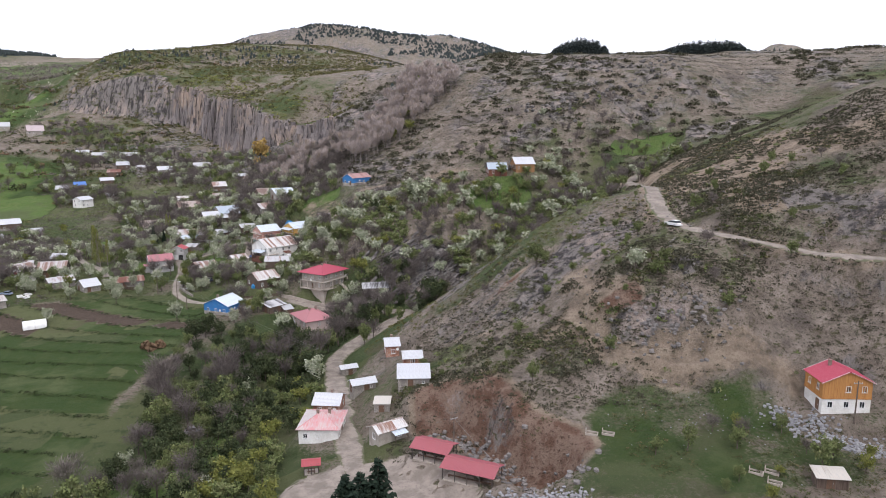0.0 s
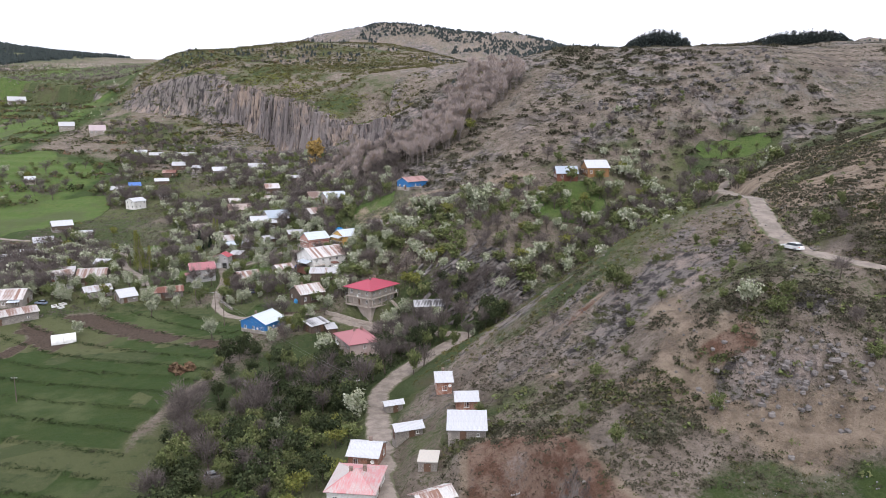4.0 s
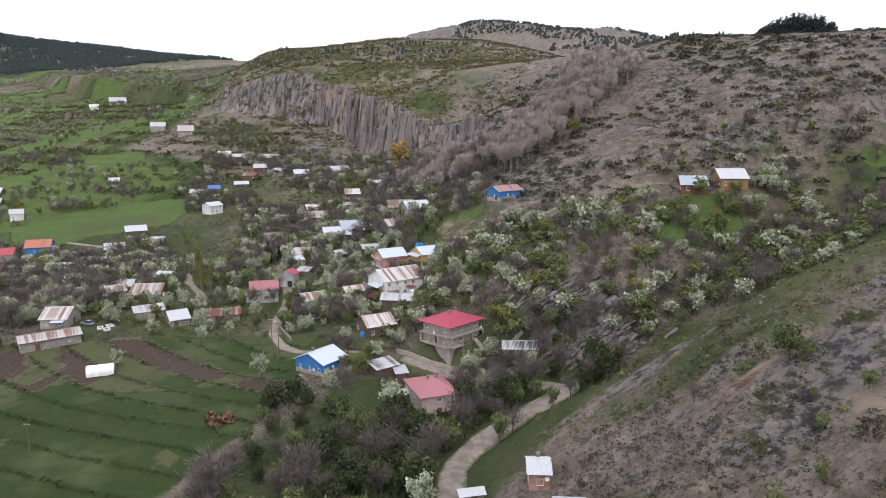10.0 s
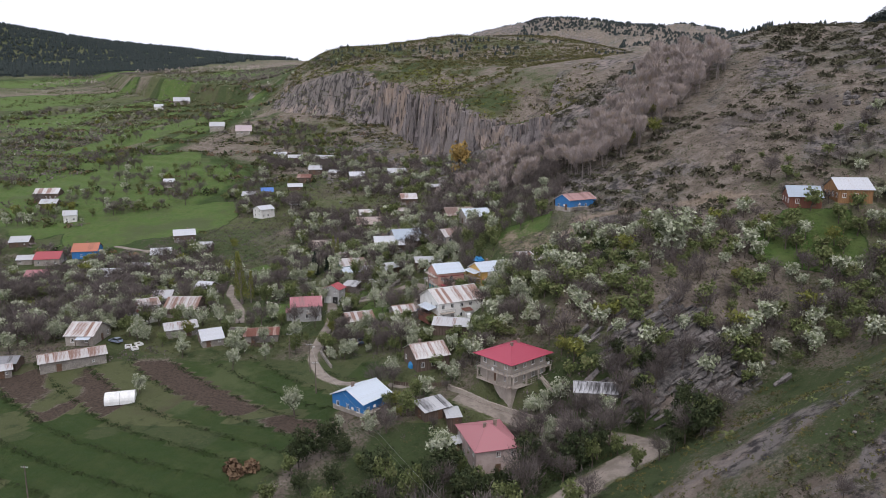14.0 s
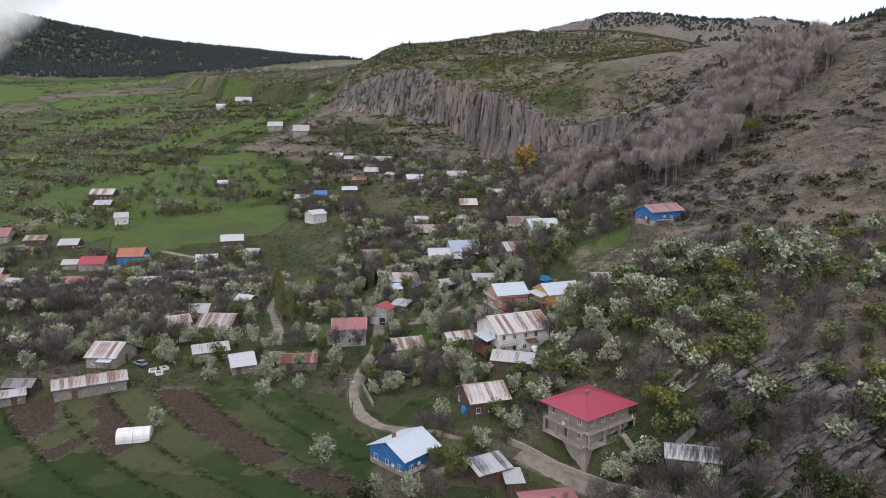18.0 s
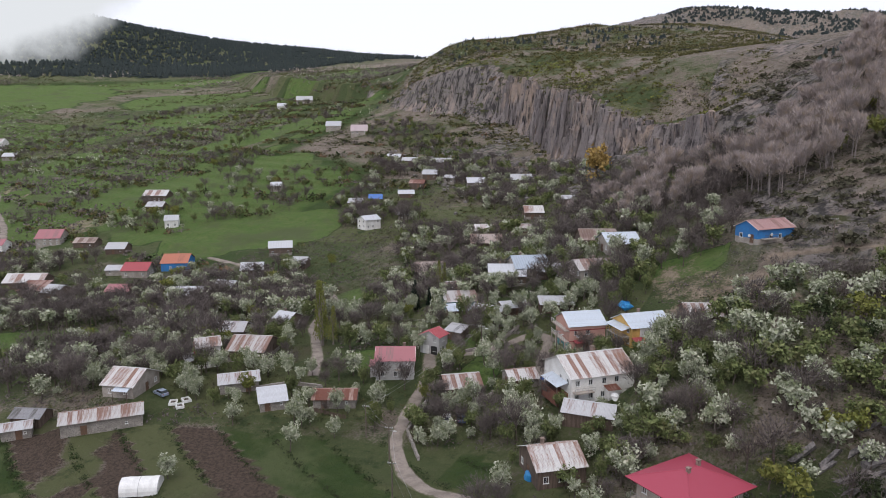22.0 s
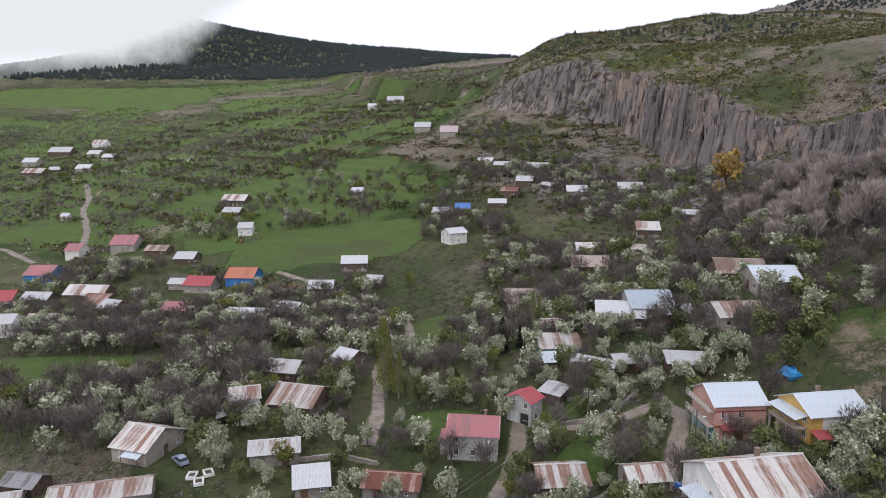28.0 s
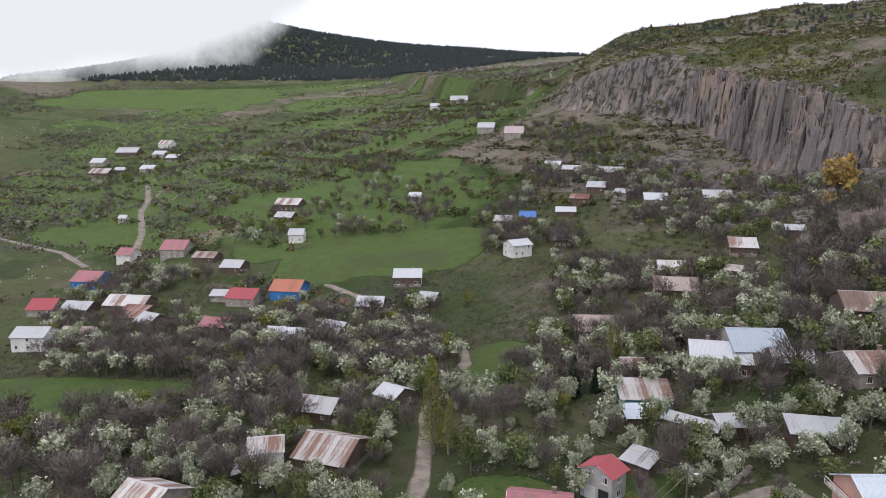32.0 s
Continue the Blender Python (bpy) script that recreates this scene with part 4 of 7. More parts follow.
FARSIDE_HOUSES = [
    ('wood_house', 72.9, 124.5, 89, 6.6, 8.8, 5.9, 'gable', 'redmetal', 'woodwhite'),
    ('shed', 61.3, 104.2, -7, 4.6, 2.5, 1.89, 'shed', 'cream', 'timber'),
    ('house', -810.7, 505.3, 39, 13.6, 16.4, 4.0, 'gable', 'white', 'plaster'),
    ('house', -841.4, 593.8, 34, 14.0, 15.7, 4.0, 'gable', 'rust_white', 'white'),
    ('barn', -842.6, 550.6, 44, 22.1, 22.1, 2.75, 'gable', 'grey', 'timber'),
    ('house', -795.8, 563.4, 34, 13.0, 15.0, 3.4, 'gable', 'white', 'plaster'),
    ('barn', -765.8, 488.4, 39, 18.3, 18.7, 2.58, 'gable', 'rust_grey', 'timber'),
    ('barn', -754.4, 502.2, 49, 11.0, 11.3, 2.58, 'gable', 'grey', 'timber'),
    ('house', -758.5, 558.4, 39, 12.0, 14.5, 3.2, 'gable', 'white', 'timber'),
    ('house', -729.3, 517.7, 39, 12.8, 15.4, 3.2, 'gable', 'white', 'plaster'),
    ('shed', -534.8, 405.7, 39, 4.9, 6.9, 2.41, 'gable', 'white', 'white'),
    ('house', -556.6, 775.0, 39, 17.4, 20.9, 4.0, 'gable', 'grey', 'plaster'),
    ('house', -566.5, 748.3, 39, 9.3, 13.0, 4.0, 'gable', 'white', 'white'),
]
HOUSES = SQUARE_HOUSES + WESTSIDE_HOUSES + LANE_HOUSES + MIDDLE_HOUSES + UPPER_HOUSES + EDGE_HOUSES + FARSIDE_HOUSES


# ---- ground ----
def steps(low, high, fine, first, last, grow):
    out, v, s = list(np.arange(low, high, fine)), high, fine
    while v < last:
        out.append(v)
        s *= grow
        v += s
    v, s, left = low, fine, []
    while v > first:
        s *= grow
        v -= s
        left.append(v)
    return np.array(left[::-1] + out)


gx = steps(-330, 125, 1.6, -2600, 1600, 1.03)
gy = steps(88, 330, 1.6, -500, 330.5, 1.04)
gy = np.concatenate([gy[gy < 329.5], np.arange(330, 440, 2.4), steps(441, 620, 1.6, 440.5, 2400, 1.03)])
X, Y = np.meshgrid(gx, gy)
Z = height(X, Y)
nx, ny = len(gx), len(gy)
# Each house stands on a levelled plot.
for _, hx, hy, yaw, L, D, *_ in HOUSES:
    if math.hypot(hx, hy) < 520:
        i, j = np.searchsorted(gy, (hy - 14, hy + 14)), np.searchsorted(gx, (hx - 14, hx + 14))
        px, py, pz = X[i[0]:i[1], j[0]:j[1]], Y[i[0]:i[1], j[0]:j[1]], Z[i[0]:i[1], j[0]:j[1]]
        c, s = math.cos(radians(yaw)), math.sin(radians(yaw))
        away = np.hypot(np.maximum(np.abs(c * (px - hx) + s * (py - hy)) - max(L, 2) / 2, 0), np.maximum(np.abs(-s * (px - hx) + c * (py - hy)) - max(D, 2) / 2, 0))
        level = pz.flat[np.argmin(np.hypot(px - hx, py - hy))]
        pz += (level - pz) * 0.85 * (1 - smooth(away, 0.9, 3.6))


for key in ("lower", "lane"):
    line, half, _ = ROADS[key]
    nodes = np.array(line, float)
    i = np.searchsorted(gy, (nodes[:, 1].min() - 8, nodes[:, 1].max() + 8))
    j = np.searchsorted(gx, (nodes[:, 0].min() - 8, nodes[:, 0].max() + 8))
    px, py, pz = X[i[0]:i[1], j[0]:j[1]], Y[i[0]:i[1], j[0]:j[1]], Z[i[0]:i[1], j[0]:j[1]]
    d, _, along = line_distance(px, py, line)
    level = np.interp(along, np.linspace(0, 1, len(nodes)), LOW(nodes[:, 0], nodes[:, 1]))
    pz += (level - pz) * (1 - smooth(d, half * 1.3, half * 2.2))


def at_grid(x, y):
    """The height of the ground mesh at a place."""
    i, j = np.clip(np.searchsorted(gx, x) - 1, 0, nx - 2), np.clip(np.searchsorted(gy, y) - 1, 0, ny - 2)
    u, v = (x - gx[i]) / (gx[i + 1] - gx[i]), (y - gy[j]) / (gy[j + 1] - gy[j])
    return (Z[j, i] * (1 - u) + Z[j, i + 1] * u) * (1 - v) + (Z[j + 1, i] * (1 - u) + Z[j + 1, i + 1] * u) * v


idx = np.arange(nx * ny).reshape(ny, nx)
quads = np.stack([idx[:-1, :-1], idx[:-1, 1:], idx[1:, 1:], idx[1:, :-1]], -1).reshape(-1, 4)
me = bpy.data.meshes.new("ground")
me.from_pydata(np.stack([X, Y, Z], -1).reshape(-1, 3).tolist(), [], quads.tolist())
grass_c, rock_c, earth_c, tilled_c = cover(X, Y, Z)
layer = me.color_attributes.new("cover", "FLOAT_COLOR", "POINT")
layer.data.foreach_set("color", np.stack([grass_c, rock_c, earth_c, lush_mask(X, Y)], -1).astype(np.float32).ravel())
tilled_layer = me.color_attributes.new("tilled", "FLOAT_COLOR", "POINT")
tilled_layer.data.foreach_set("color", np.repeat(tilled_c.ravel(), 4).astype(np.float32))
me.materials.append(GROUND)
ground = tagged(new("ground", me), "grassy and rocky valley ground with terraced fields", "ground", kind="structure")
me.shade_smooth()


def ribbon(name, line, half, label, material, lift=0.2, ragged=0.35):
    """A road laid over the ground, with ragged verges."""
    pts = []
    for a, b in zip(line, line[1:]):
        k = max(2, int(math.hypot(b[0] - a[0], b[1] - a[1]) / 1.5))
        pts += [(a[0] + (b[0] - a[0]) * i / k, a[1] + (b[1] - a[1]) * i / k) for i in range(k)]
    p = np.array(pts + [line[-1]], float)
    for _ in range(8):
        p[1:-1] = (p[:-2] + 2 * p[1:-1] + p[2:]) / 4
    d = np.gradient(p, axis=0)
    d /= np.linalg.norm(d, axis=1)[:, None]
    side = np.stack([-d[:, 1], d[:, 0]], 1)
    verts, faces, cols = [], [], 7
    for i, (c, s) in enumerate(zip(p, side)):
        w = half * (1 + ragged * float(fbm(c[0], c[1], 5, 3, 31)) * 2)
        for k in range(cols):
            u = (k / (cols - 1) * 2 - 1)
            q = c + s * w * u
            rut = -0.05 if k in (2, 4) else 0
            verts.append((q[0], q[1], float(at_grid(q[0], q[1])) + lift * (1 - 0.9 * abs(u) ** 4) + rut))
    for i in range(len(p) - 1):
        for k in range(cols - 1):
            a = i * cols + k
            faces.append((a, a + cols, a + cols + 1, a + 1))
    mesh = bpy.data.meshes.new(name)
    mesh.from_pydata(verts, [], faces)
    mesh.materials.append(material)
    verge = mesh.color_attributes.new("verge", "FLOAT_COLOR", "POINT")
    shares = np.tile(np.abs(np.linspace(-1, 1, cols)) ** 2, len(p))
    verge.data.foreach_set("color", np.repeat(shares, 4).astype(np.float32))
    mesh.shade_smooth()
    return tagged(new(name, mesh), label, "road", kind="structure")


for key, (line, half, label) in ROADS.items():
    if key not in ("track", "hill"):
        ribbon("road", line, half * 1.2, label, ROAD)

rows, cols = 14, 40
verts = [(-13, 113, float(at_grid(-13, 113)) + 0.12)]
for i in range(1, rows + 1):
    for k in range(cols):
        a = 2 * math.pi * k / cols
        r = 15.5 * i / rows * (1 + 0.16 * float(fbm(20 * math.cos(a), 20 * math.sin(a), 9, 3, 91)))
        x, y = -13 + 1.25 * r * math.cos(a), 113 + r * math.sin(a)
        verts.append((x, y, float(at_grid(x, y)) + (0.1 if i < rows else 0.01)))
faces = [(0, 1 + k, 1 + (k + 1) % cols) for k in range(cols)]
for i in range(rows - 1):
    for k in range(cols):
        a, b = 1 + i * cols + k, 1 + i * cols + (k + 1) % cols
        faces.append((a, a + cols, b + cols, b))
me = bpy.data.meshes.new("road")
me.from_pydata(verts, [], faces)
me.materials.append(ROAD)
verge = me.color_attributes.new("verge", "FLOAT_COLOR", "POINT")
verge.data.foreach_set("color", np.repeat(np.array([0.0] + [(i / rows) ** 6 * 0.8 for i in range(1, rows + 1) for _ in range(cols)]), 4).astype(np.float32))
me.shade_smooth()
tagged(new("road", me), "trampled pale earth square between sheds", "square", kind="structure")


# ---- buildings ----
def part(name, verts, faces, material, parent, label="", at=None):
    """One mesh object under a thing or a part."""
    mesh = bpy.data.meshes.new(name)
    mesh.from_pydata([tuple(v) for v in verts], [], faces)
    if material:
        mesh.materials.append(material)
    ob = new(name, mesh)
    ob.parent = parent
    if at is not None:
        ob.matrix_basis = at
    return tagged(ob, label)


def again(ob, at, parent=None):
    """The same part once more, on the same mesh."""
    o = ob.copy()
    scene.collection.objects.link(o)
    o.matrix_basis = at
    if parent:
        o.parent = parent
    return o


BOX_FACES = [(0, 3, 2, 1), (4, 5, 6, 7), (0, 1, 5, 4), (1, 2, 6, 5), (2, 3, 7, 6), (3, 0, 4, 7)]


def box(x0, x1, y0, y1, z0, z1):
    return [(x0, y0, z0), (x1, y0, z0), (x1, y1, z0), (x0, y1, z0), (x0, y0, z1), (x1, y0, z1), (x1, y1, z1), (x0, y1, z1)]


def boxes(*dims):
    v, f = [], []
    for d in dims:
        f += [tuple(i + len(v) for i in q) for q in BOX_FACES]
        v += box(*d)
    return v, f


def sheet(width, run, rise, waves=4, thick=0.05):
    """A corrugated sheet: x across, from the eave at y=0 up to y=run, z=rise."""
    cols, v, f = waves * 2 + 1, [], []
    for z in (0, -thick):
        for y, h in ((0, 0), (run, rise)):
            for k in range(cols):
                v.append((width * k / (cols - 1), y, h + z + (0.05 if k % 2 else 0)))
    n = cols
    for k in range(cols - 1):
        f += [(k, k + 1, n + k + 1, n + k), (2 * n + k, 3 * n + k, 3 * n + k + 1, 2 * n + k + 1), (k, 2 * n + k, 2 * n + k + 1, k + 1)]
    f += [(0, n, 3 * n, 2 * n), (cols - 1, 3 * n - 1, 4 * n - 1, 2 * n - 1)]
    return v, f


def window_unit(parent, at, w=1.0, h=1.2, bars=2):
    b = [(-w / 2, w / 2, -0.05, 0.04, 0, 0.08), (-w / 2, w / 2, -0.05, 0.04, h - 0.08, h), (-w / 2, -w / 2 + 0.08, -0.05, 0.04, 0.08, h - 0.08), (w / 2 - 0.08, w / 2, -0.05, 0.04, 0.08, h - 0.08), (-w / 2 - 0.08, w / 2 + 0.08, -0.1, 0.04, -0.07, 0)]
    for k in range(1, bars):
        x = -w / 2 + w * k / bars
        b.append((x - 0.03, x + 0.03, -0.04, 0.04, 0.08, h - 0.08))
    fr = part("window_frame", *boxes(*b), FRAME, parent, at=at)
    part("pane", box(-w / 2 + 0.08, w / 2 - 0.08, 0.0, 0.035, 0.08, h - 0.08), BOX_FACES, GLASS, fr)
    return fr


def door_unit(parent, at, w=0.95, h=2.0, material=None):
    d = part("door", *boxes((-w / 2, w / 2, -0.06, 0.03, 0, h), (-w / 2 - 0.08, -w / 2, -0.08, 0.03, 0, h + 0.08), (w / 2, w / 2 + 0.08, -0.08, 0.03, 0, h + 0.08), (-w / 2, w / 2, -0.08, 0.03, h, h + 0.08)), material or DOOR, parent, at=at)
    part("door_handle", box(w / 2 - 0.15, w / 2 - 0.07, -0.12, -0.06, 0.98, 1.04), BOX_FACES, FRAME, d)
    return d


def faces_of(L, D):
    """The four outer walls: width and the pose whose -y looks out."""
    return [(L, pose(0, -D / 2, 0)), (D, pose(L / 2, 0, 0, 0, 0, 90)), (L, pose(0, D / 2, 0, 0, 0, 180)), (D, pose(-L / 2, 0, 0, 0, 0, -90))]


def roof_gable(root, L, D, wh, pitch, material, rng, fine, over=0.45):
    run, rise = D / 2 + over, (D / 2 + over) * pitch
    z0 = wh - over * pitch + 0.06
    total = L + 2 * over
    n = max(3, round(total / 0.95)) if fine else max(2, round(total / 2.4))
    w = total / n
    v, f = sheet(w, run, rise, 4 if fine else 3)
    first = None
    for side in (0, 1):
        for k in range(n):
            lift = rng.uniform(0, 0.035)
            m = pose(-total / 2 + k * w, -D / 2 - over, z0 + lift) if side == 0 else pose(total / 2 - k * w, D / 2 + over, z0 + lift, 0, 0, 180)
            if first is None:
                first = part("roof_sheet", v, f, material, root, at=m)
            else:
                again(first, m)
    zr = z0 + rise
    part("ridge_cap", [(-total / 2, -0.25, zr - 0.25 * pitch + 0.08), (total / 2, -0.25, zr - 0.25 * pitch + 0.08), (total / 2, 0, zr + 0.1), (-total / 2, 0, zr + 0.1), (-total / 2, 0.25, zr - 0.25 * pitch + 0.08), (total / 2, 0.25, zr - 0.25 * pitch + 0.08)], [(0, 1, 2, 3), (3, 2, 5, 4), (0, 3, 4), (1, 5, 2), (0, 4, 5, 1)], material, root)
    return zr


def roof_hip(root, L, D, wh, pitch, material, over=0.9):
    a, b = L / 2 + over, D / 2 + over
    z0 = wh - 0.05
    rise = b * pitch
    r = max(a - b, 0.3)
    e = [(-a, -b, z0), (a, -b, z0), (a, b, z0), (-a, b, z0)]
    t1, t0 = (r, 0, z0 + rise), (-r, 0, z0 + rise)
    low = lambda p: (p[0] * 0.995, p[1] * 0.995, p[2] - 0.12)
    for q in ([e[0], e[1], t1, t0], [e[2], e[3], t0, t1], [e[1], e[2], t1], [e[3], e[0], t0]):
        n = len(q)
        fs = [tuple(range(n)), tuple(range(2 * n - 1, n - 1, -1))] + [(i, n + i, n + (i + 1) % n, (i + 1) % n) for i in range(n)]
        part("roof_slope", q + [low(p) for p in q], fs, material, root)
    for p, q in ((e[0], t0), (e[1], t1), (e[2], t1), (e[3], t0), (t0, t1)):
        d = (Vector(q) - Vector(p)).normalized()
        s = d.cross(Vector((0, 0, 1))).normalized() * 0.13
        up = Vector((0, 0, 0.07))
        P, Q = Vector(p), Vector(q)
        part("hip_cap", [P + s, P + up, P - s, Q + s, Q + up, Q - s], [(0, 1, 4, 3), (1, 2, 5, 4), (0, 2, 1), (3, 4, 5), (0, 3, 5, 2)], material, root)
    part("soffit", box(-a * 0.97, a * 0.97, -b * 0.97, b * 0.97, z0 - 0.2, z0 - 0.13), BOX_FACES, DOOR, root)
    return z0 + rise


def chimney(root, x, y, z):
    c = part("chimney", *boxes((x - 0.3, x + 0.3, y - 0.25, y + 0.25, z - 1.0, z + 0.75), (x - 0.37, x + 0.37, y - 0.32, y + 0.32, z + 0.75, z + 0.85)), CHIMNEY, root, "sooty brick chimney")
    return c


SOLID, TALL = {"white", "plaster", "grey", "brick", "pinkwall", "pinkwall2", "yellow", "bluewall", "concrete", "stone"}, 4.6
built = []


def building(row, n):
    name, x, y, yaw, L, D, wh, roof, rm, wm = row
    rng = random.Random(n * 7 + 3)
    L, D = max(L, 2.2), max(D, 1.9)
    c, s = math.cos(radians(yaw)), math.sin(radians(yaw))
    zs = [float(at_grid(x + c * u - s * v, y + s * u + c * v)) for u in (-L / 2, L / 2) for v in (-D / 2, D / 2)]
    base = float(at_grid(x, y)) - 0.1 * (max(zs) - min(zs))
    down = base - min(zs) + 0.8
    kind = {"long_shed": "shed", "tower_house": "house", "big_house": "house", "red_house": "house", "blue_house": "house", "wood_house": "house", "timber_barn": "barn"}.get(name, name)
    root = new(kind)
    root.matrix_basis = pose(x, y, base, 0, 0, yaw)
    tagged(root, f"{WALL_WORDS[wm]} {kind} with a {ROOF_WORDS[rm]} roof", kind, "village buildings")
    built.append((x, y, max(L, D) / 2 + 0.8, c, s, L, D))
    near = min(math.hypot(x + 4, y - 70), math.hypot(x + 30, y - 140), math.hypot(x + 62, y - 190))
    fine = near < 165
    roofm, wallm = ROOFS[rm], WALLS[wm]
    pitch = rng.uniform(0.42, 0.52) if roof == "gable" else 0.42
    if roof == "pavilion":
        part("floor_slab", box(-L / 2, L / 2, -D / 2, D / 2, -down, 0.12), BOX_FACES, CONCRETE, root)
        k = max(2, round(L / 2.4))
        post = None
        for i in range(k + 1):
            for v in (-D / 2, D / 2):
                m = pose(-L / 2 + L * i / k, v, 0.1)
                if post is None:
                    post = part("post", box(-0.07, 0.07, -0.07, 0.07, 0, wh), BOX_FACES, wallm, root, at=m)
                else:
                    again(post, m)
        part("beam", *boxes((-L / 2, L / 2, -D / 2 - 0.06, -D / 2 + 0.06, wh - 0.2, wh), (-L / 2, L / 2, D / 2 - 0.06, D / 2 + 0.06, wh - 0.2, wh)), wallm, root)
        roof_gable(root, L, D, wh, 0.32, roofm, rng, True, 0.5)
        for v in (-D / 4, D / 4):
            part("bench", *boxes((-L / 2 + 0.6, L / 2 - 0.6, v - 0.2, v + 0.2, 0.5, 0.58), (-L / 2 + 0.7, -L / 2 + 0.8, v - 0.15, v + 0.15, 0.1, 0.5), (L / 2 - 0.8, L / 2 - 0.7, v - 0.15, v + 0.15, 0.1, 0.5)), DOOR, root)
        return root
    storeys = max(1, round(wh / 2.8))
    if name == "wood_house":
        part("ground_floor", box(-L / 2, L / 2, -D / 2, D / 2, -down, 2.7), BOX_FACES, WALLS["white"], root, "white plastered ground floor")
        lower = 2.7
    elif name == "blue_house" or (wm == "bluewall" and roof == "gable" and near < 170):
        part("ground_floor", box(-L / 2, L / 2, -D / 2, D / 2, -down, wh * 0.32), BOX_FACES, WALLS["plaster"], root, "stained plaster base wall")
        lower = wh * 0.32
    elif wm == "timber" and wh >= 3 and n % 2 == 0:
        part("ground_floor", box(-L / 2, L / 2, -D / 2, D / 2, -down, 1.2), BOX_FACES, WALLS["stone"], root, "rubble-stone base wall")
        lower = 1.2
    else:
        lower = -down
    off = 0.0 if lower < 0 else 0.04
    a, b = L / 2 + off, D / 2 + off
    v, f = box(-a, a, -b, b, lower, wh), list(BOX_FACES)
    if roof == "gable":
        zr = wh + b * pitch
        v = [(-a, -b, lower), (a, -b, lower), (a, b, lower), (-a, b, lower), (-a, -b, wh), (a, -b, wh), (a, b, wh), (-a, b, wh), (-a, 0, zr), (a, 0, zr)]
        f = [(0, 3, 2, 1), (0, 1, 5, 4), (2, 3, 7, 6), (1, 2, 6, 9, 5), (3, 0, 4, 8, 7), (4, 5, 9, 8), (6, 7, 8, 9)]
    elif roof == "shed":
        v[6], v[7] = (a, b, wh + D * 0.2), (-a, b, wh + D * 0.2)
    part("wall", v, f, wallm, root)
    if roof == "gable":
        top = roof_gable(root, L, D, wh, pitch, roofm, rng, fine)
        if n % 3 != 1 and kind in ("house", "cottage", "chalet"):
            chimney(root, L * rng.uniform(-0.3, 0.3), D * 0.12, top - 0.2)
        if wm in ("grey", "plaster", "white", "yellow", "bluewall", "brick", "woodwhite", "pinkwall") and fine:
            for g in (-1, 1):
                part("bargeboard", [(g * (a + 0.3), -b - 0.5, wh - 0.3), (g * (a + 0.3), 0, zr - 0.05), (g * (a + 0.3), b + 0.5, wh - 0.3), (g * (a + 0.3), -b - 0.5, wh - 0.12), (g * (a + 0.3), 0, zr + 0.13), (g * (a + 0.3), b + 0.5, wh - 0.12), (g * (a + 0.36), -b - 0.5, wh - 0.3), (g * (a + 0.36), 0, zr - 0.05), (g * (a + 0.36), b + 0.5, wh - 0.3), (g * (a + 0.36), -b - 0.5, wh - 0.12), (g * (a + 0.36), 0, zr + 0.13), (g * (a + 0.36), b + 0.5, wh - 0.12)], [(0, 1, 4, 3), (1, 2, 5, 4), (6, 9, 10, 7), (7, 10, 11, 8), (0, 6, 7, 1), (1, 7, 8, 2), (3, 4, 10, 9), (4, 5, 11, 10)], FRAME if wm != "brick" else DOOR, root)
    elif roof == "hip":
        top = roof_hip(root, L, D, wh, 0.36, roofm, 1.3 if name == "red_house" else 0.5)
        chimney(root, L * 0.18, 0.4, top - 0.3)
        chimney(root, -L * 0.1, -0.5, top - 0.3)
    elif roof == "shed":
        run = D + 0.8
        k = max(3, round((L + 0.7) / 0.95))
        w = (L + 0.7) / k
        sv, sf = sheet(w, run, run * 0.2)
        first = None
        for i in range(k):
            m = pose(-L / 2 - 0.35 + i * w, -D / 2 - 0.4, wh - 0.02 + rng.uniform(0, 0.03))
            first = again(first, m) if first else part("roof_sheet", sv, sf, roofm, root, at=m)
    else:
        part("roof_slab", box(-L / 2 - 0.2, L / 2 + 0.2, -D / 2 - 0.2, D / 2 + 0.2, wh, wh + 0.15), BOX_FACES, roofm, root)
    # openings on the walls that face the valley
    sides = faces_of(L + 2 * off, D + 2 * off)
    with_windows = wm in SOLID or kind in ("house", "chalet", "cottage")
    for k, (w, m) in enumerate(sides):
        if k == 2 and not fine:
            continue
        if with_windows and wm != "stone":
            for st in range(storeys):
                z = st * (wh / storeys) + 0.95
                count = max(1, int(w / 2.7))
                for i in range(count):
                    u = -w / 2 + w * (i + 0.5) / count + rng.uniform(-0.15, 0.15)
                    if st == 0 and k == n % 4 and i == count // 2:
                        door_unit(root, m @ pose(u, 0, 0.05))
                    elif rng.random() < 0.85:
                        window_unit(root, m @ pose(u, 0, z), 0.95 if count > 1 else 1.1, 1.2)
        elif k in (0, 3) and w > 2.5:
            door_unit(root, m @ pose(rng.uniform(-0.3, 0.3) * (w - 1.4), 0, 0.02), 1.1, min(2.0, wh - 0.4))
            if w > 5:
                window_unit(root, m @ pose(w * 0.3, 0, 1.1), 0.6, 0.6, 1)
    if wm == "timber" and fine:
        bv, bf = boxes((-0.07, 0.07, -0.1, 0.02, 0, wh - max(lower, 0)))
        first = None
        for w, m in sides[:2]:
            k = max(2, int(w / 2))
            for i in range(k + 1):
                q = m @ pose(-w / 2 + w * i / k, -0.02, max(lower, 0))
                first = again(first, q) if first else part("wall_post", bv, bf, WALLS["timber"], root, at=q)
    root["row"] = n
    return root


HOMES = [building(row, n) for n, row in enumerate(HOUSES)]


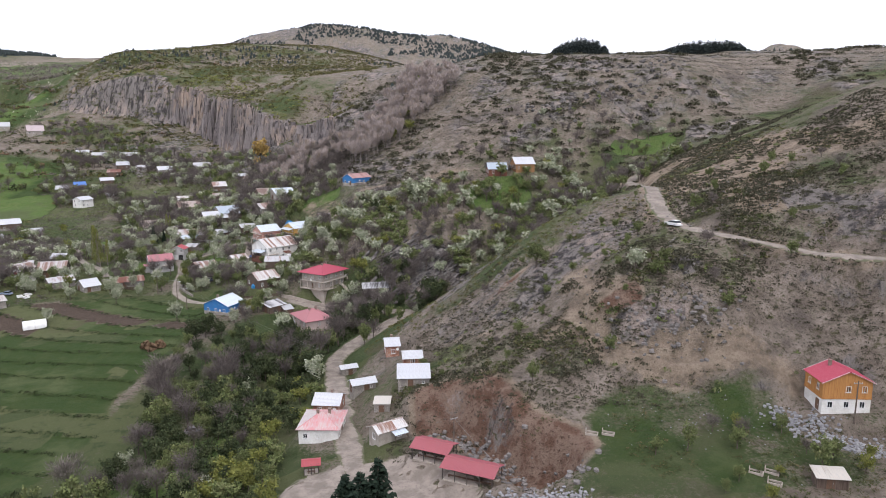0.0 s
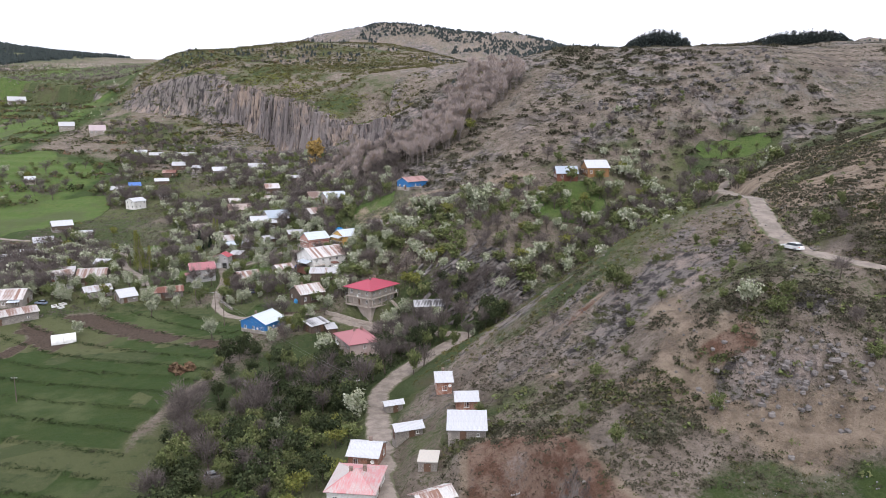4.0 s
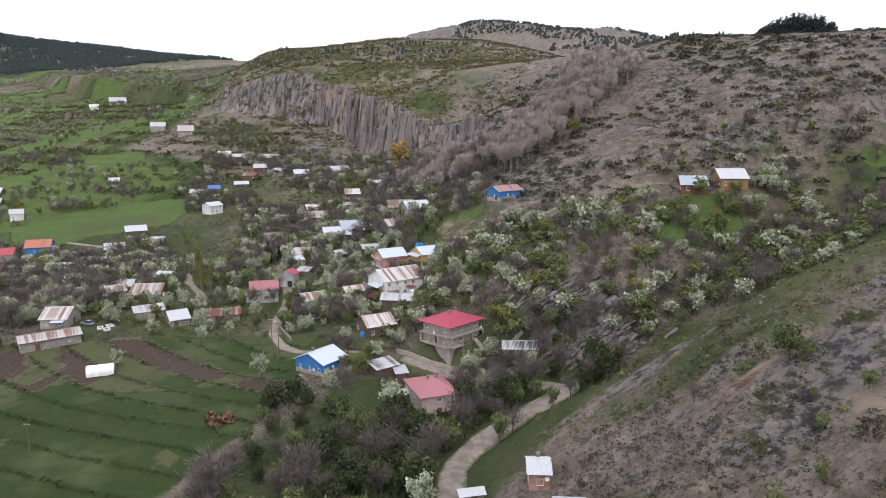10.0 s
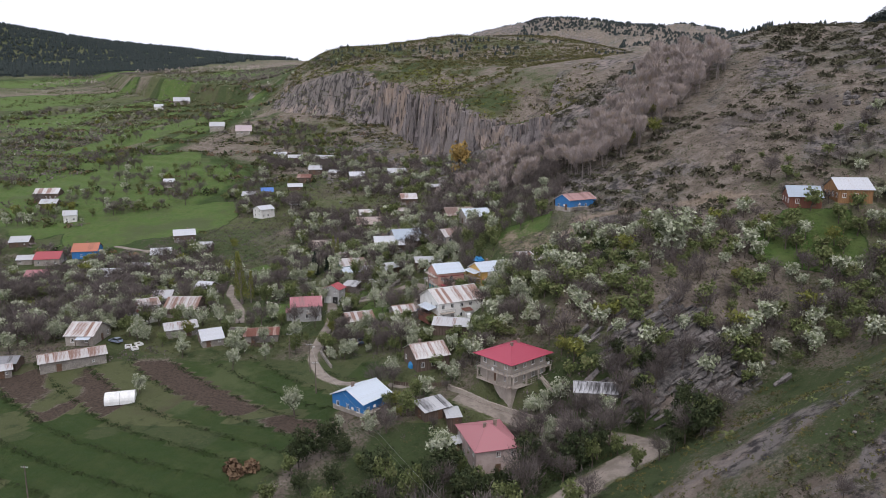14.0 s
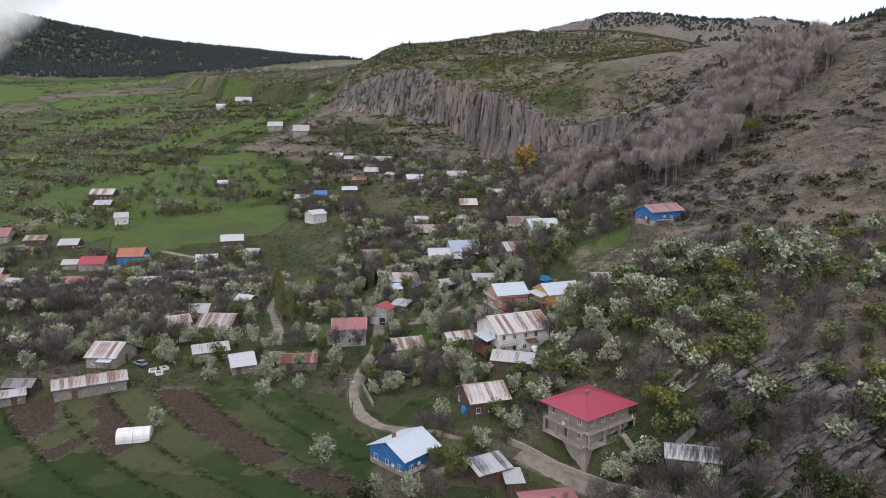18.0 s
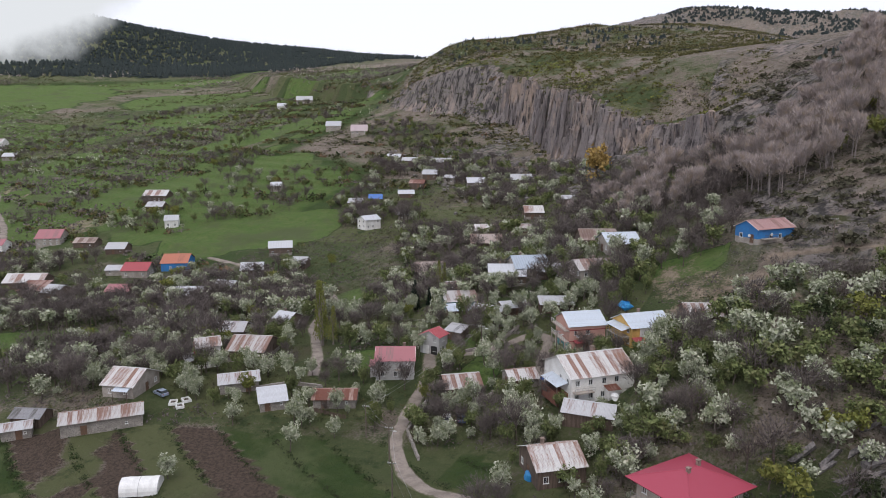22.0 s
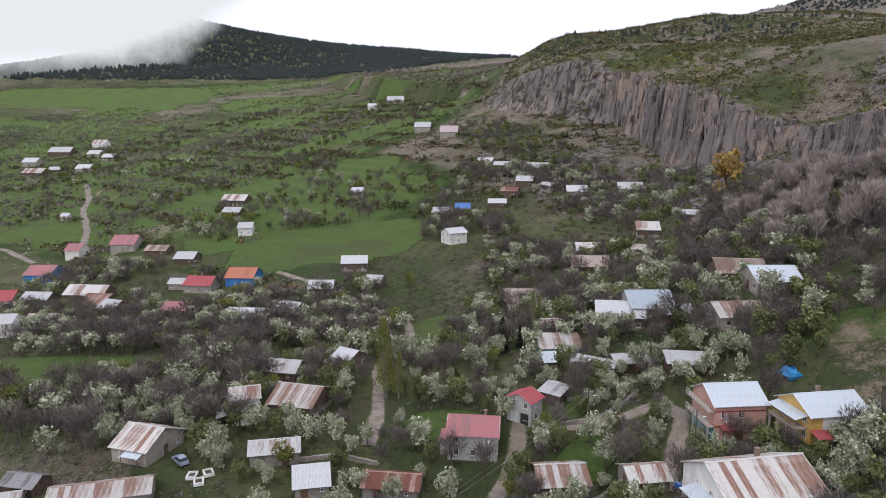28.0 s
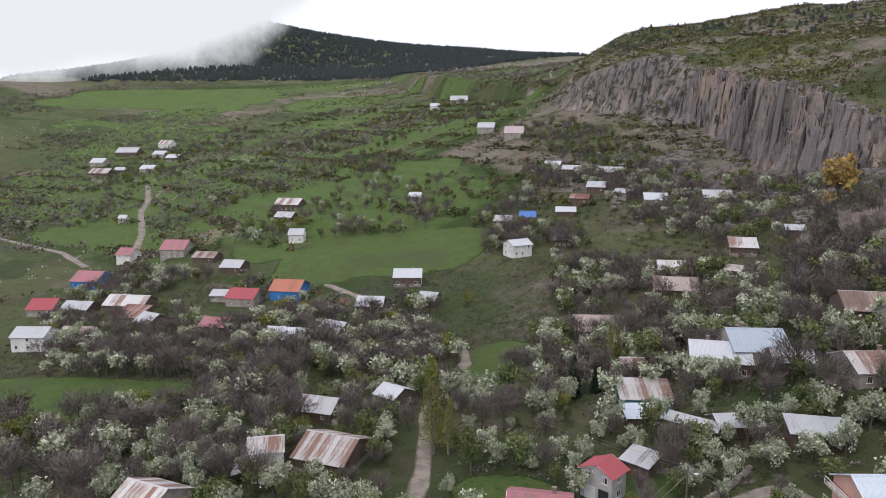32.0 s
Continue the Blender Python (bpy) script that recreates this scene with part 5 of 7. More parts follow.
# ---- trees ----
def tube(path, radii, sides=5):
    v, f = [], []
    for i, (p, r) in enumerate(zip(path, radii)):
        for k in range(sides):
            a = 2 * math.pi * k / sides
            v.append((p[0] + r * math.cos(a), p[1] + r * math.sin(a), p[2]))
    for i in range(len(path) - 1):
        for k in range(sides):
            a, b = i * sides + k, i * sides + (k + 1) % sides
            f.append((a, b, b + sides, a + sides))
    return v, f


def joined(name, chunks, material):
    v, f = [], []
    for cv, cf in chunks:
        f += [tuple(i + len(v) for i in q) for q in cf]
        v += cv
    mesh = bpy.data.meshes.new(name)
    mesh.from_pydata(v, [], f)
    mesh.materials.append(material)
    return mesh


def leaf_quads(centres, sizes, rng, flat=0.0):
    """Small bent leaf clumps round the given places."""
    v, f = [], []
    for c, s in zip(centres, sizes):
        n = Vector((rng.gauss(0, 1), rng.gauss(0, 1), rng.gauss(0, 1) + flat)).normalized()
        u = n.orthogonal().normalized()
        u.rotate(Matrix.Rotation(rng.uniform(0, 6.28), 3, n))
        w = n.cross(u)
        c = Vector(c)
        i = len(v)
        v += [tuple(c + u * s), tuple(c + w * s * 0.8 - u * s * 0.5), tuple(c - w * s * 0.7 - u * s * 0.6 + n * s * 0.3)]
        f.append((i, i + 1, i + 2))
    return v, f


def tree_meshes(kind, seed, far=False):
    """Trunk with limbs, and crown, of a tree; sparser for distant ones."""
    rng = random.Random(seed)
    chunks, tips = [], []
    tall = {"blossom": 5.6, "green": 5.4, "dark": 5.5, "yellow": 5.5, "orange": 9.0, "bare": 6.5, "pale": 9.0, "poplar": 12.0, "conifer": 8.0}[kind]
    if kind == "conifer":
        chunks.append(tube([(0, 0, -0.3), (0, 0, tall * 0.5), (0, 0, tall)], [0.16, 0.1, 0.02]))
        cs, ss = [], []
        for i in range(26):
            z = tall * (0.08 + 0.9 * i / 26)
            r = (tall - z) * 0.26 + 0.1
            for k in range(max(5, int(r * 14))):
                a = rng.uniform(0, 6.28)
                for q in (1.0, 0.7, 0.4):
                    rr = r * q * rng.uniform(0.75, 1.1)
                    cs.append((rr * math.cos(a), rr * math.sin(a), z - rr * 0.25 + rng.uniform(-0.12, 0.12)))
                    ss.append(0.2 + 0.14 * rng.random())
        return joined("trunk", chunks, BARK), joined("crown", [leaf_quads(cs, ss, rng, 0.6)], LEAVES["conifer"])
    stem = tall * {"blossom": 0.3, "green": 0.25, "dark": 0.25, "yellow": 0.28, "orange": 0.3, "bare": 0.3, "pale": 0.45, "poplar": 0.2}[kind]
    spread = tall * {"blossom": 0.36, "green": 0.38, "dark": 0.42, "yellow": 0.42, "orange": 0.3, "bare": 0.4, "pale": 0.17, "poplar": 0.11}[kind]
    lean = (rng.uniform(-0.3, 0.3), rng.uniform(-0.3, 0.3))
    r0 = tall * (0.013 if kind == "pale" else 0.026)
    chunks.append(tube([(0, 0, -0.4), (lean[0] * 0.4, lean[1] * 0.4, stem * 0.6), (lean[0], lean[1], stem), (lean[0] * 1.3, lean[1] * 1.3, tall * 0.72)], [r0 * 1.25, r0, r0 * 0.8, r0 * 0.3]))
    limbs = {"bare": 11, "pale": 12, "poplar": 14}.get(kind, 9)
    for i in range(limbs):
        a = 2.4 * i + rng.uniform(-0.4, 0.4)
        z0 = stem * rng.uniform(0.75, 1.0) + (tall - stem) * 0.55 * i / limbs
        reach = spread * rng.uniform(0.65, 1.0) * (1 - 0.3 * i / limbs)
        rise = (tall - z0) * rng.uniform(0.35, 0.8)
        p0 = (lean[0], lean[1], z0)
        p1 = (lean[0] + reach * 0.5 * math.cos(a), lean[1] + reach * 0.5 * math.sin(a), z0 + rise * 0.45)
        p2 = (lean[0] + reach * math.cos(a + 0.15), lean[1] + reach * math.sin(a + 0.15), z0 + rise)
        chunks.append(tube([p0, p1, p2], [r0 * 0.42, r0 * 0.24, r0 * 0.07], 4))
        tips += [p1, p2, tuple((u + w) / 2 for u, w in zip(p1, p2))]
    if kind in ("bare", "pale"):
        v, f = [], []
        for i in range((420 if far else 1000) if kind == "bare" else 800):
            b = rng.choice(tips)
            q = Vector(b) + Vector((rng.gauss(0, 1), rng.gauss(0, 1), rng.gauss(0, 0.8))) * spread * 0.22
            d = Vector((q.x - lean[0], q.y - lean[1], spread * (0.9 if kind == "bare" else 2.0))).normalized() + Vector((rng.gauss(0, 0.4), rng.gauss(0, 0.4), rng.gauss(0, 0.35)))
            d = d.normalized() * rng.uniform(0.5, 1.3) * (1.0 if kind == "bare" else 1.3)
            s = d.cross(Vector((rng.gauss(0, 1), rng.gauss(0, 1), rng.gauss(0, 1)))).normalized() * rng.uniform(0.018, 0.038) * (2.4 if far else 1.5)
            k = len(v)
            v += [tuple(q - s), tuple(q + s), tuple(q + d)]
            f.append((k, k + 1, k + 2))
        return joined("trunk", chunks, PALE_BARK if kind == "pale" else BARK), joined("crown", [(v, f)], LEAVES[kind])
    cs, ss = [], []
    if kind == "poplar":
        for i in range(1700):
            z = tall * rng.uniform(0.14, 1.0)
            r = spread * (1.15 - 0.9 * z / tall) * math.sqrt(rng.random()) * 1.4
            a = rng.uniform(0, 6.28)
            cs.append((lean[0] + r * math.cos(a), lean[1] + r * math.sin(a), z))
            ss.append(rng.uniform(0.1, 0.22))
        return joined("trunk", chunks, PALE_BARK), joined("crown", [leaf_quads(cs, ss, rng)], LEAVES["yellow"])
    clumps = []
    for t in tips:
        clumps.append((t, spread * rng.choice((0.14, 0.2, 0.28, 0.42))))
    for i in range(5):
        a, z = rng.uniform(0, 6.28), rng.uniform(stem * 0.9, tall * 0.95)
        r = spread * math.sqrt(rng.random()) * 0.8
        clumps.append(((lean[0] + r * math.cos(a), lean[1] + r * math.sin(a), z), spread * rng.uniform(0.28, 0.46)))
    for c, r in clumps:
        for i in range(int((12 if far else 34) * (0.4 + 2.2 * r / spread))):
            d = Vector((rng.gauss(0, 1), rng.gauss(0, 1), rng.gauss(0, 1))).normalized() * r * rng.choice((rng.uniform(0.3, 1.0), rng.uniform(0.7, 1.55)))
            cs.append((c[0] + d.x, c[1] + d.y, c[2] + d.z * 0.8))
            ss.append(rng.uniform(0.09, 0.26) * tall / 5.0 * (1.75 if far else 1.15))
    return joined("trunk", chunks, BARK), joined("crown", [leaf_quads(cs, ss, rng)], LEAVES[kind])


KINDS = {k: [tree_meshes(k, 100 * i + j) for j in range(v)] for i, (k, v) in enumerate({"blossom": 5, "green": 4, "dark": 3, "yellow": 3, "orange": 1, "bare": 5, "pale": 3, "poplar": 2, "conifer": 3}.items())}
KINDS_FAR = {k: [tree_meshes(k, 100 * i + j + 50, True) for j in range(2)] for i, k in enumerate(KINDS)}
TREE_WORDS = {
    "blossom": ("fruit_tree", "fruit tree covered in pale white blossom", "tree"),
    "green": ("leafy_tree", "small tree in fresh green leaf", "tree"),
    "dark": ("alder_tree", "dense deep green tree by the stream", "tree"),
    "yellow": ("willow_tree", "round willow in yellow-green spring leaf", "tree"),
    "orange": ("poplar_tree", "broad poplar with ochre orange catkins", "tree"),
    "bare": ("bare_tree", "leafless grey-brown tree with fine twigs", "tree"),
    "pale": ("bare_poplar", "tall pale leafless poplar on the slope", "tree"),
    "poplar": ("poplar_tree", "slender tall poplar in first leaf", "tree"),
    "conifer": ("pine_tree", "dark green conifer with dense needles", "tree"),
}
rt = random.Random(11)
planted = []


def plant(kind, x, y, size=1.0, squash=1.0):
    trunk, crown = rt.choice(KINDS[kind])
    name, label, cat = TREE_WORDS[kind]
    ob = new(name, trunk)
    s, squash = size * rt.uniform(0.7, 1.3), squash * rt.uniform(0.72, 1.05)
    ob.matrix_basis = pose(x, y, float(at_grid(x, y)), rt.uniform(-4, 4), rt.uniform(-4, 4), rt.uniform(0, 360)) @ Matrix.Diagonal((s * squash, s * squash, s, 1))
    tagged(ob, label, cat, name.replace("_", " ") + "s of the valley")
    c = new("crown", crown)
    c.parent = ob
    planted.append((x, y))


# Where roads and houses leave no room for plants, by the metre.
TX, TY = np.meshgrid(np.arange(-760, 320), np.arange(40, 760))
taken = np.hypot((TX + 13) / 1.25, TY - 113) < 16
for line, half, _ in ROADS.values():
    xs, ys = [q[0] for q in line], [q[1] for q in line]
    i, j, k, m = int(min(ys)) - 48, int(max(ys)) - 30, int(min(xs)) + 752, int(max(xs)) + 770
    taken[i:j, k:m] |= line_distance(TX[i:j, k:m], TY[i:j, k:m], line)[0] < half + 1.0
for hx, hy, r, c, s, L, D in built:
    i, j, k, m = int(hy - r) - 44, int(hy + r) - 34, int(hx - r) + 756, int(hx + r) + 766
    dx, dy = TX[max(i, 0):j, max(k, 0):m] - hx, TY[max(i, 0):j, max(k, 0):m] - hy
    taken[max(i, 0):j, max(k, 0):m] |= (np.abs(c * dx + s * dy) < L / 2 + 1.2) & (np.abs(-s * dx + c * dy) < D / 2 + 1.2)


def free(x, y, trees=0.0):
    i, j = int(round(y - 40)), int(round(x + 760))
    if 0 <= i < taken.shape[0] and 0 <= j < taken.shape[1] and taken[i, j]:
        return False
    return not trees or all(abs(px - x) > trees or abs(py - y) > trees for px, py in planted)


far_trees = {}


def plant_far(kind, x, y, size, squash=1.0):
    """A tree of a distant orchard or wood, which is joined with its like."""
    trunk, crown = rt.choice(KINDS_FAR[kind])
    s = size * rt.uniform(0.85, 1.15)
    m = pose(x, y, float(at_grid(x, y)), 0, 0, rt.uniform(0, 360)) @ Matrix.Diagonal((s * squash, s * squash, s, 1))
    far_trees.setdefault(kind, []).append((crown, m))
    far_trees.setdefault(kind + "_stem", []).append((trunk, m))
    planted.append((x, y))


def join_far():
    cache = {}
    for key, items in far_trees.items():
        vs, fs, n = [], [], 0
        for mesh, m in items:
            if mesh.name not in cache:
                co = np.empty(len(mesh.vertices) * 3, np.float32)
                mesh.vertices.foreach_get("co", co)
                cache[mesh.name] = (co.reshape(-1, 3), [tuple(q.vertices) for q in mesh.polygons])
            co, faces = cache[mesh.name]
            a = np.array(m)
            vs.append(co @ a[:3, :3].T + a[:3, 3])
            fs += [tuple(i + n for i in q) for q in faces]
            n += len(co)
        kind = key.replace("_stem", "")
        mesh = bpy.data.meshes.new("far_" + key)
        mesh.from_pydata(np.concatenate(vs).tolist(), [], fs)
        mesh.materials.append(items[0][0].materials[0])
        name = "distant_" + TREE_WORDS[kind][0] + ("_trunks" if key != kind else "_crowns")
        tagged(new(name, mesh), "distant scattered trees: " + TREE_WORDS[kind][1], "trees", kind="stuff")


def grove(n, centre, radii, turn, kinds, size=(0.7, 1.2), trees=1.6, test=None, squash=1.0, far=False):
    """Trees of several kinds, scattered in an ellipse."""
    names, weights = list(kinds), list(kinds.values())
    c, s = math.cos(radians(turn)), math.sin(radians(turn))
    done = tries = 0
    while done < n and tries < n * 12:
        tries += 1
        a, r = rt.uniform(0, 6.283), math.sqrt(rt.random())
        u, v = radii[0] * r * math.cos(a), radii[1] * r * math.sin(a)
        x, y = centre[0] + c * u - s * v, centre[1] + s * u + c * v
        if test and not test(x, y):
            continue
        if free(x, y, trees):
            (plant_far if far else plant)(rt.choices(names, weights)[0], x, y, rt.uniform(*size), squash)
            done += 1


def not_field(x, y):
    return float(field_mask(np.array(x), np.array(y))) < 0.4 and float(lush_mask(np.array(x), np.array(y))) < 0.7


def thicket(x, y):
    return float(fbm(np.array(x), np.array(y), 40, 3, 61)) > -0.06 and not_field(x, y) and float(meadow_mask(np.array(x), np.array(y))) < 0.6


for kind, places in {
    "poplar": [(-152, 295), (-149, 296), (-140, 341), (-155, 299), (-141, 345)],
    "orange": [(-121, 449)],
    "yellow": [(-214, 274), (-223, 256), (-214, 379), (-218, 318), (-258, 301), (-111, 294)],
    "green": [(45, 148), (24, 189), (57, 139), (47, 150), (26, 187), (33, 138), (50, 113), (41, 112), (62, 108), (66, 112), (17, 135)],
    "conifer": [(-142, 328), (-138, 331)],
    "blossom": [(-187, 249), (-187, 249), (-176, 265), (-82, 272), (-118, 256), (-61, 286), (-93, 229), (-38, 245), (-139, 231), (-123, 248), (41, 151), (-140, 276), (-164, 294), (-101, 293), (-87, 279), (-100, 272), (-129, 302)],
}.items():
    for x, y in places:
        plant(kind, x, y, {"conifer": 1.1, "orange": 2.0, "poplar": 1.15}.get(kind, 1.0), 1.1 if kind == "orange" else 1.0)
plant("blossom", -12, 283, 2.1, 1.35)
for x, y in ((-17.6, 109), (-12.2, 109), (-15, 107.3)):
    plant("conifer", x, y, 1.2, 1.9)
grove(200, (-140, 290), (60, 42), -15, {"blossom": 4.5, "bare": 2.6, "green": 3.6, "yellow": 0.4}, (0.45, 1.15), 1.4, test=not_field)
grove(170, (-80, 268), (36, 44), 10, {"blossom": 4.5, "bare": 2.6, "green": 3.6, "yellow": 0.4}, (0.45, 1.1), 1.4, test=not_field)
grove(60, (-68, 190), (14, 40), 5, {"bare": 4, "dark": 5, "green": 3}, (0.9, 1.4), 1.6)
grove(70, (-110, 238), (30, 10), 15, {"blossom": 6, "bare": 3}, (0.7, 1.1), test=not_field)
grove(60, (-222, 275), (48, 34), -20, {"bare": 3, "yellow": 0.8, "blossom": 2.5, "green": 1}, (0.8, 1.35), test=not_field)
grove(120, (-222, 275), (48, 34), -20, {"bare": 7, "blossom": 1}, (0.8, 1.35), test=not_field, far=True)
grove(60, (-265, 285), (40, 24), -10, {"bare": 6, "blossom": 3}, (0.8, 1.2), test=not_field, far=True)
grove(40, (-185, 258), (26, 14), 30, {"blossom": 6, "bare": 2}, (0.8, 1.2), test=not_field)
grove(330, (-160, 370), (80, 55), 20, {"blossom": 4.5, "bare": 6, "green": 3}, (0.85, 1.3), test=thicket, far=True)
grove(320, (-225, 460), (95, 55), -25, {"blossom": 3, "bare": 6, "green": 3}, (0.8, 1.2), test=thicket, far=True)
grove(230, (-290, 320), (110, 40), -8, {"blossom": 5, "bare": 6, "green": 1.5, "yellow": 0.6}, (0.75, 1.25), test=thicket, far=True)
for (x0, y0, _), (x1, y1, _) in zip(STREAM[1:7], STREAM[2:8]):
    grove(34, ((x0 + x1) / 2 + 1, (y0 + y1) / 2), (22, 17), math.degrees(math.atan2(y1 - y0, x1 - x0)), {"bare": 3.2, "dark": 5, "green": 2.5, "blossom": 0.6}, (0.85, 1.4), 1.7)
grove(70, (-43, 165), (12, 50), 0, {"green": 2.5, "dark": 3, "yellow": 2.5}, (0.5, 0.95), 1.5, far=True)
grove(60, (-42, 122), (9, 32), 8, {"green": 4, "yellow": 2, "dark": 1.5, "blossom": 0.5}, (0.5, 0.95), 1.5)
grove(40, (-78, 112), (12, 16), 10, {"dark": 5, "green": 1.5, "bare": 1}, (0.9, 1.5), 1.6)
grove(210, (10, 286), (56, 24), 34, {"green": 5, "bare": 2.2, "blossom": 3, "yellow": 0.8}, (0.6, 1.2), 1.5, far=True)
grove(160, (58, 284), (46, 20), 22, {"green": 4, "bare": 3, "blossom": 2}, (0.6, 1.15), 1.6, far=True)
grove(70, (-100, 326), (30, 24), 0, {"blossom": 4, "bare": 3, "green": 3}, (0.8, 1.2), 1.5)
grove(60, (-135, 350), (34, 20), 20, {"blossom": 4, "bare": 4, "green": 2}, (0.8, 1.2), 1.5)
grove(120, (-40, 286), (30, 28), 20, {"blossom": 4, "green": 4, "bare": 2.5, "dark": 0.8}, (0.6, 1.1), 1.5, far=True)
grove(40, (-36, 236), (18, 9), 30, {"bare": 6, "blossom": 1}, (0.7, 1.2), 1.6)
grove(190, (-26, 405), (24, 52), -38, {"pale": 6, "yellow": 0.25}, (0.9, 1.5), 1.2, far=True, test=lambda x, y: 45 < float(at_grid(x, y)) < 92)
grove(190, (-85, 405), (44, 28), -45, {"bare": 7, "pale": 3, "green": 1}, (0.9, 1.5), 1.5, far=True)
grove(170, (-165, 475), (80, 26), -38, {"bare": 5, "green": 2.5, "blossom": 1}, (0.6, 1.2), 1.6, far=True)
grove(120, (-290, 570), (70, 24), -28, {"bare": 4, "green": 4, "yellow": 0.5}, (0.5, 1.1), 1.8, far=True)
grove(80, (45, 330), (70, 22), 15, {"bare": 4, "green": 3, "blossom": 1}, (0.5, 0.9), 2, far=True)
grove(42, (45, 175), (55, 35), 10, {"green": 3, "bare": 1}, (0.3, 0.65), 3)
grove(22, (60, 108), (28, 12), 0, {"green": 3, "yellow": 1, "bare": 1}, (0.35, 0.6), 3)
grove(560, (-560, 560), (330, 190), -40, {"bare": 5, "green": 4, "blossom": 1.5, "yellow": 0.8}, (0.6, 1.3), 2.0, far=True, test=lambda x, y: float(fbm(np.array(x), np.array(y), 60, 3, 62)) > 0.02)
grove(70, (-78, 352), (28, 24), 0, {"bare": 5, "blossom": 2, "green": 2}, (0.7, 1.2), 1.6, far=True)
grove(70, (-225, 335), (40, 18), 10, {"bare": 5, "blossom": 3, "yellow": 1.5}, (0.8, 1.3), 1.6, far=True, test=not_field)
grove(60, (-330, 430), (80, 60), 30, {"bare": 3, "green": 4, "blossom": 2}, (0.6, 1.0), 2.0, far=True, test=not_field)
join_far()


# ---- scrub, hedges and woods ----
def clump_field(name, label, material, places, rng, quads=18, cat="shrubs"):
    """Many low bushes that nobody would count, as one mesh."""
    cs, ss = [], []
    for x, y, r, h in places:
        z = float(at_grid(x, y))
        for i in range(quads):
            a, q = rng.uniform(0, 6.28), math.sqrt(rng.random())
            cs.append((x + r * q * math.cos(a), y + r * q * math.sin(a), z + h * rng.uniform(0.05, 1.0) * (1.05 - q * q * 0.7)))
            ss.append(r * rng.uniform(0.2, 0.4))
    mesh = joined(name, [leaf_quads(cs, ss, rng, 0.5)], material)
    return tagged(new(name, mesh), label, cat, kind="stuff")


def scatter(n, x0, x1, y0, y1, test, size, tallness, rng, houses=False):
    """Places where the test holds, off the roads and the sown meadows: (x, y, radius, height)."""
    out = []
    xs, ys = np.array([rng.uniform(x0, x1) for _ in range(n)]), np.array([rng.uniform(y0, y1) for _ in range(n)])
    clear = lush_mask(xs, ys) < 0.7
    for line, half, _ in ROADS.values():
        clear &= line_distance(xs, ys, line)[0] > half + 0.4
    for x, y, ok in zip(xs, ys, test(xs, ys) & clear):
        if ok and (not houses or free(x, y)):
            r = rng.uniform(*size)
            out.append((x, y, r, r * tallness))
    return out


rs = random.Random(5)
clump_field("juniper_scrub", "low dark juniper scrub on the dry hillside", LEAVES["juniper"], scatter(12000, -12, 130, 126, 245, lambda x, y: (fbm(x, y, 16, 4, 71) > -0.06) & (x > 0.45 * (y - 200) - 24 + 60 * fbm(x, y, 14, 3, 88)) & (fbm(x, y, 9, 2, 89) > 0.9 * np.clip((y - 185 - 0.1 * x) / 50, 0, 1) - 0.25), (0.3, 0.85), 0.5, rs, False), rs, 14)
clump_field("hillside_scrub", "low dark scrub in rows along the brown slope", LEAVES["juniper"], scatter(52000, -70, 300, 310, 510, lambda x, y: (fbm(x, y, 30, 4, 72) > -0.14) & (x > -0.55 * (y - 320) - 30) & ((LOW(x, y) + 3 * fbm(x, y, 20, 3, 106)) / 3.2 % 1 < 0.42), (0.35, 0.95), 0.55, rs), rs, 6)
clump_field("hillside_bushes", "large dark juniper bushes on the far slope", LEAVES["juniper"], scatter(2300, -70, 300, 310, 510, lambda x, y: (fbm(x, y, 40, 3, 94) > -0.06) & (x > -0.55 * (y - 320) - 30), (1.4, 2.9), 0.6, rs), rs, 34)
clump_field("plateau_scrub", "olive green scrub over the cliff plateau", LEAVES["olive"], scatter(15000, -470, -60, 440, 900, lambda x, y: (y + 0.75 * x > 395) & (fbm(x, y, 50, 4, 73) > -0.07), (0.8, 2.4), 0.7, rs), rs, 12)
clump_field("plateau_bushes", "dark thorn bushes over the cliff plateau", LEAVES["juniper"], scatter(5000, -470, -40, 440, 950, lambda x, y: (y + 0.75 * x > 400) & (fbm(x, y, 60, 4, 95) > 0.0), (0.9, 2.4), 0.7, rs), rs, 14)
clump_field("rim_scrub", "bright yellow-green bushes on the ledges above the cliff", LEAVES["yellow"], scatter(5000, -420, -70, 440, 720, lambda x, y: (lambda d, side, along: (side > 0) & (d > 6) & (d < 34) & (along > 0.02) & (along < 0.9) & (fbm(x, y, 22, 3, 104) > -0.02))(*line_distance(x, y, CLIFF)), (0.9, 2.4), 0.8, rs), rs, 14)
clump_field("cliff_foot_scrub", "green and brown bushes below the cliff", LEAVES["hedge"], scatter(5200, -400, -80, 420, 640, lambda x, y: (y + 0.75 * x < 362) & (y + 0.75 * x > 280) & (fbm(x, y, 25, 3, 74) > -0.05), (0.7, 1.7), 0.8, rs), rs, 14)


def on_bank(x, y, share):
    """Along the banks between the meadow terraces."""
    return np.abs(((LOW(x, y) + 2 * fbm(x, y, 70, 2, 22)) / 6.8) % 1 - 0.5) < share + 0.45 * fbm(x, y, 90, 3, 75)


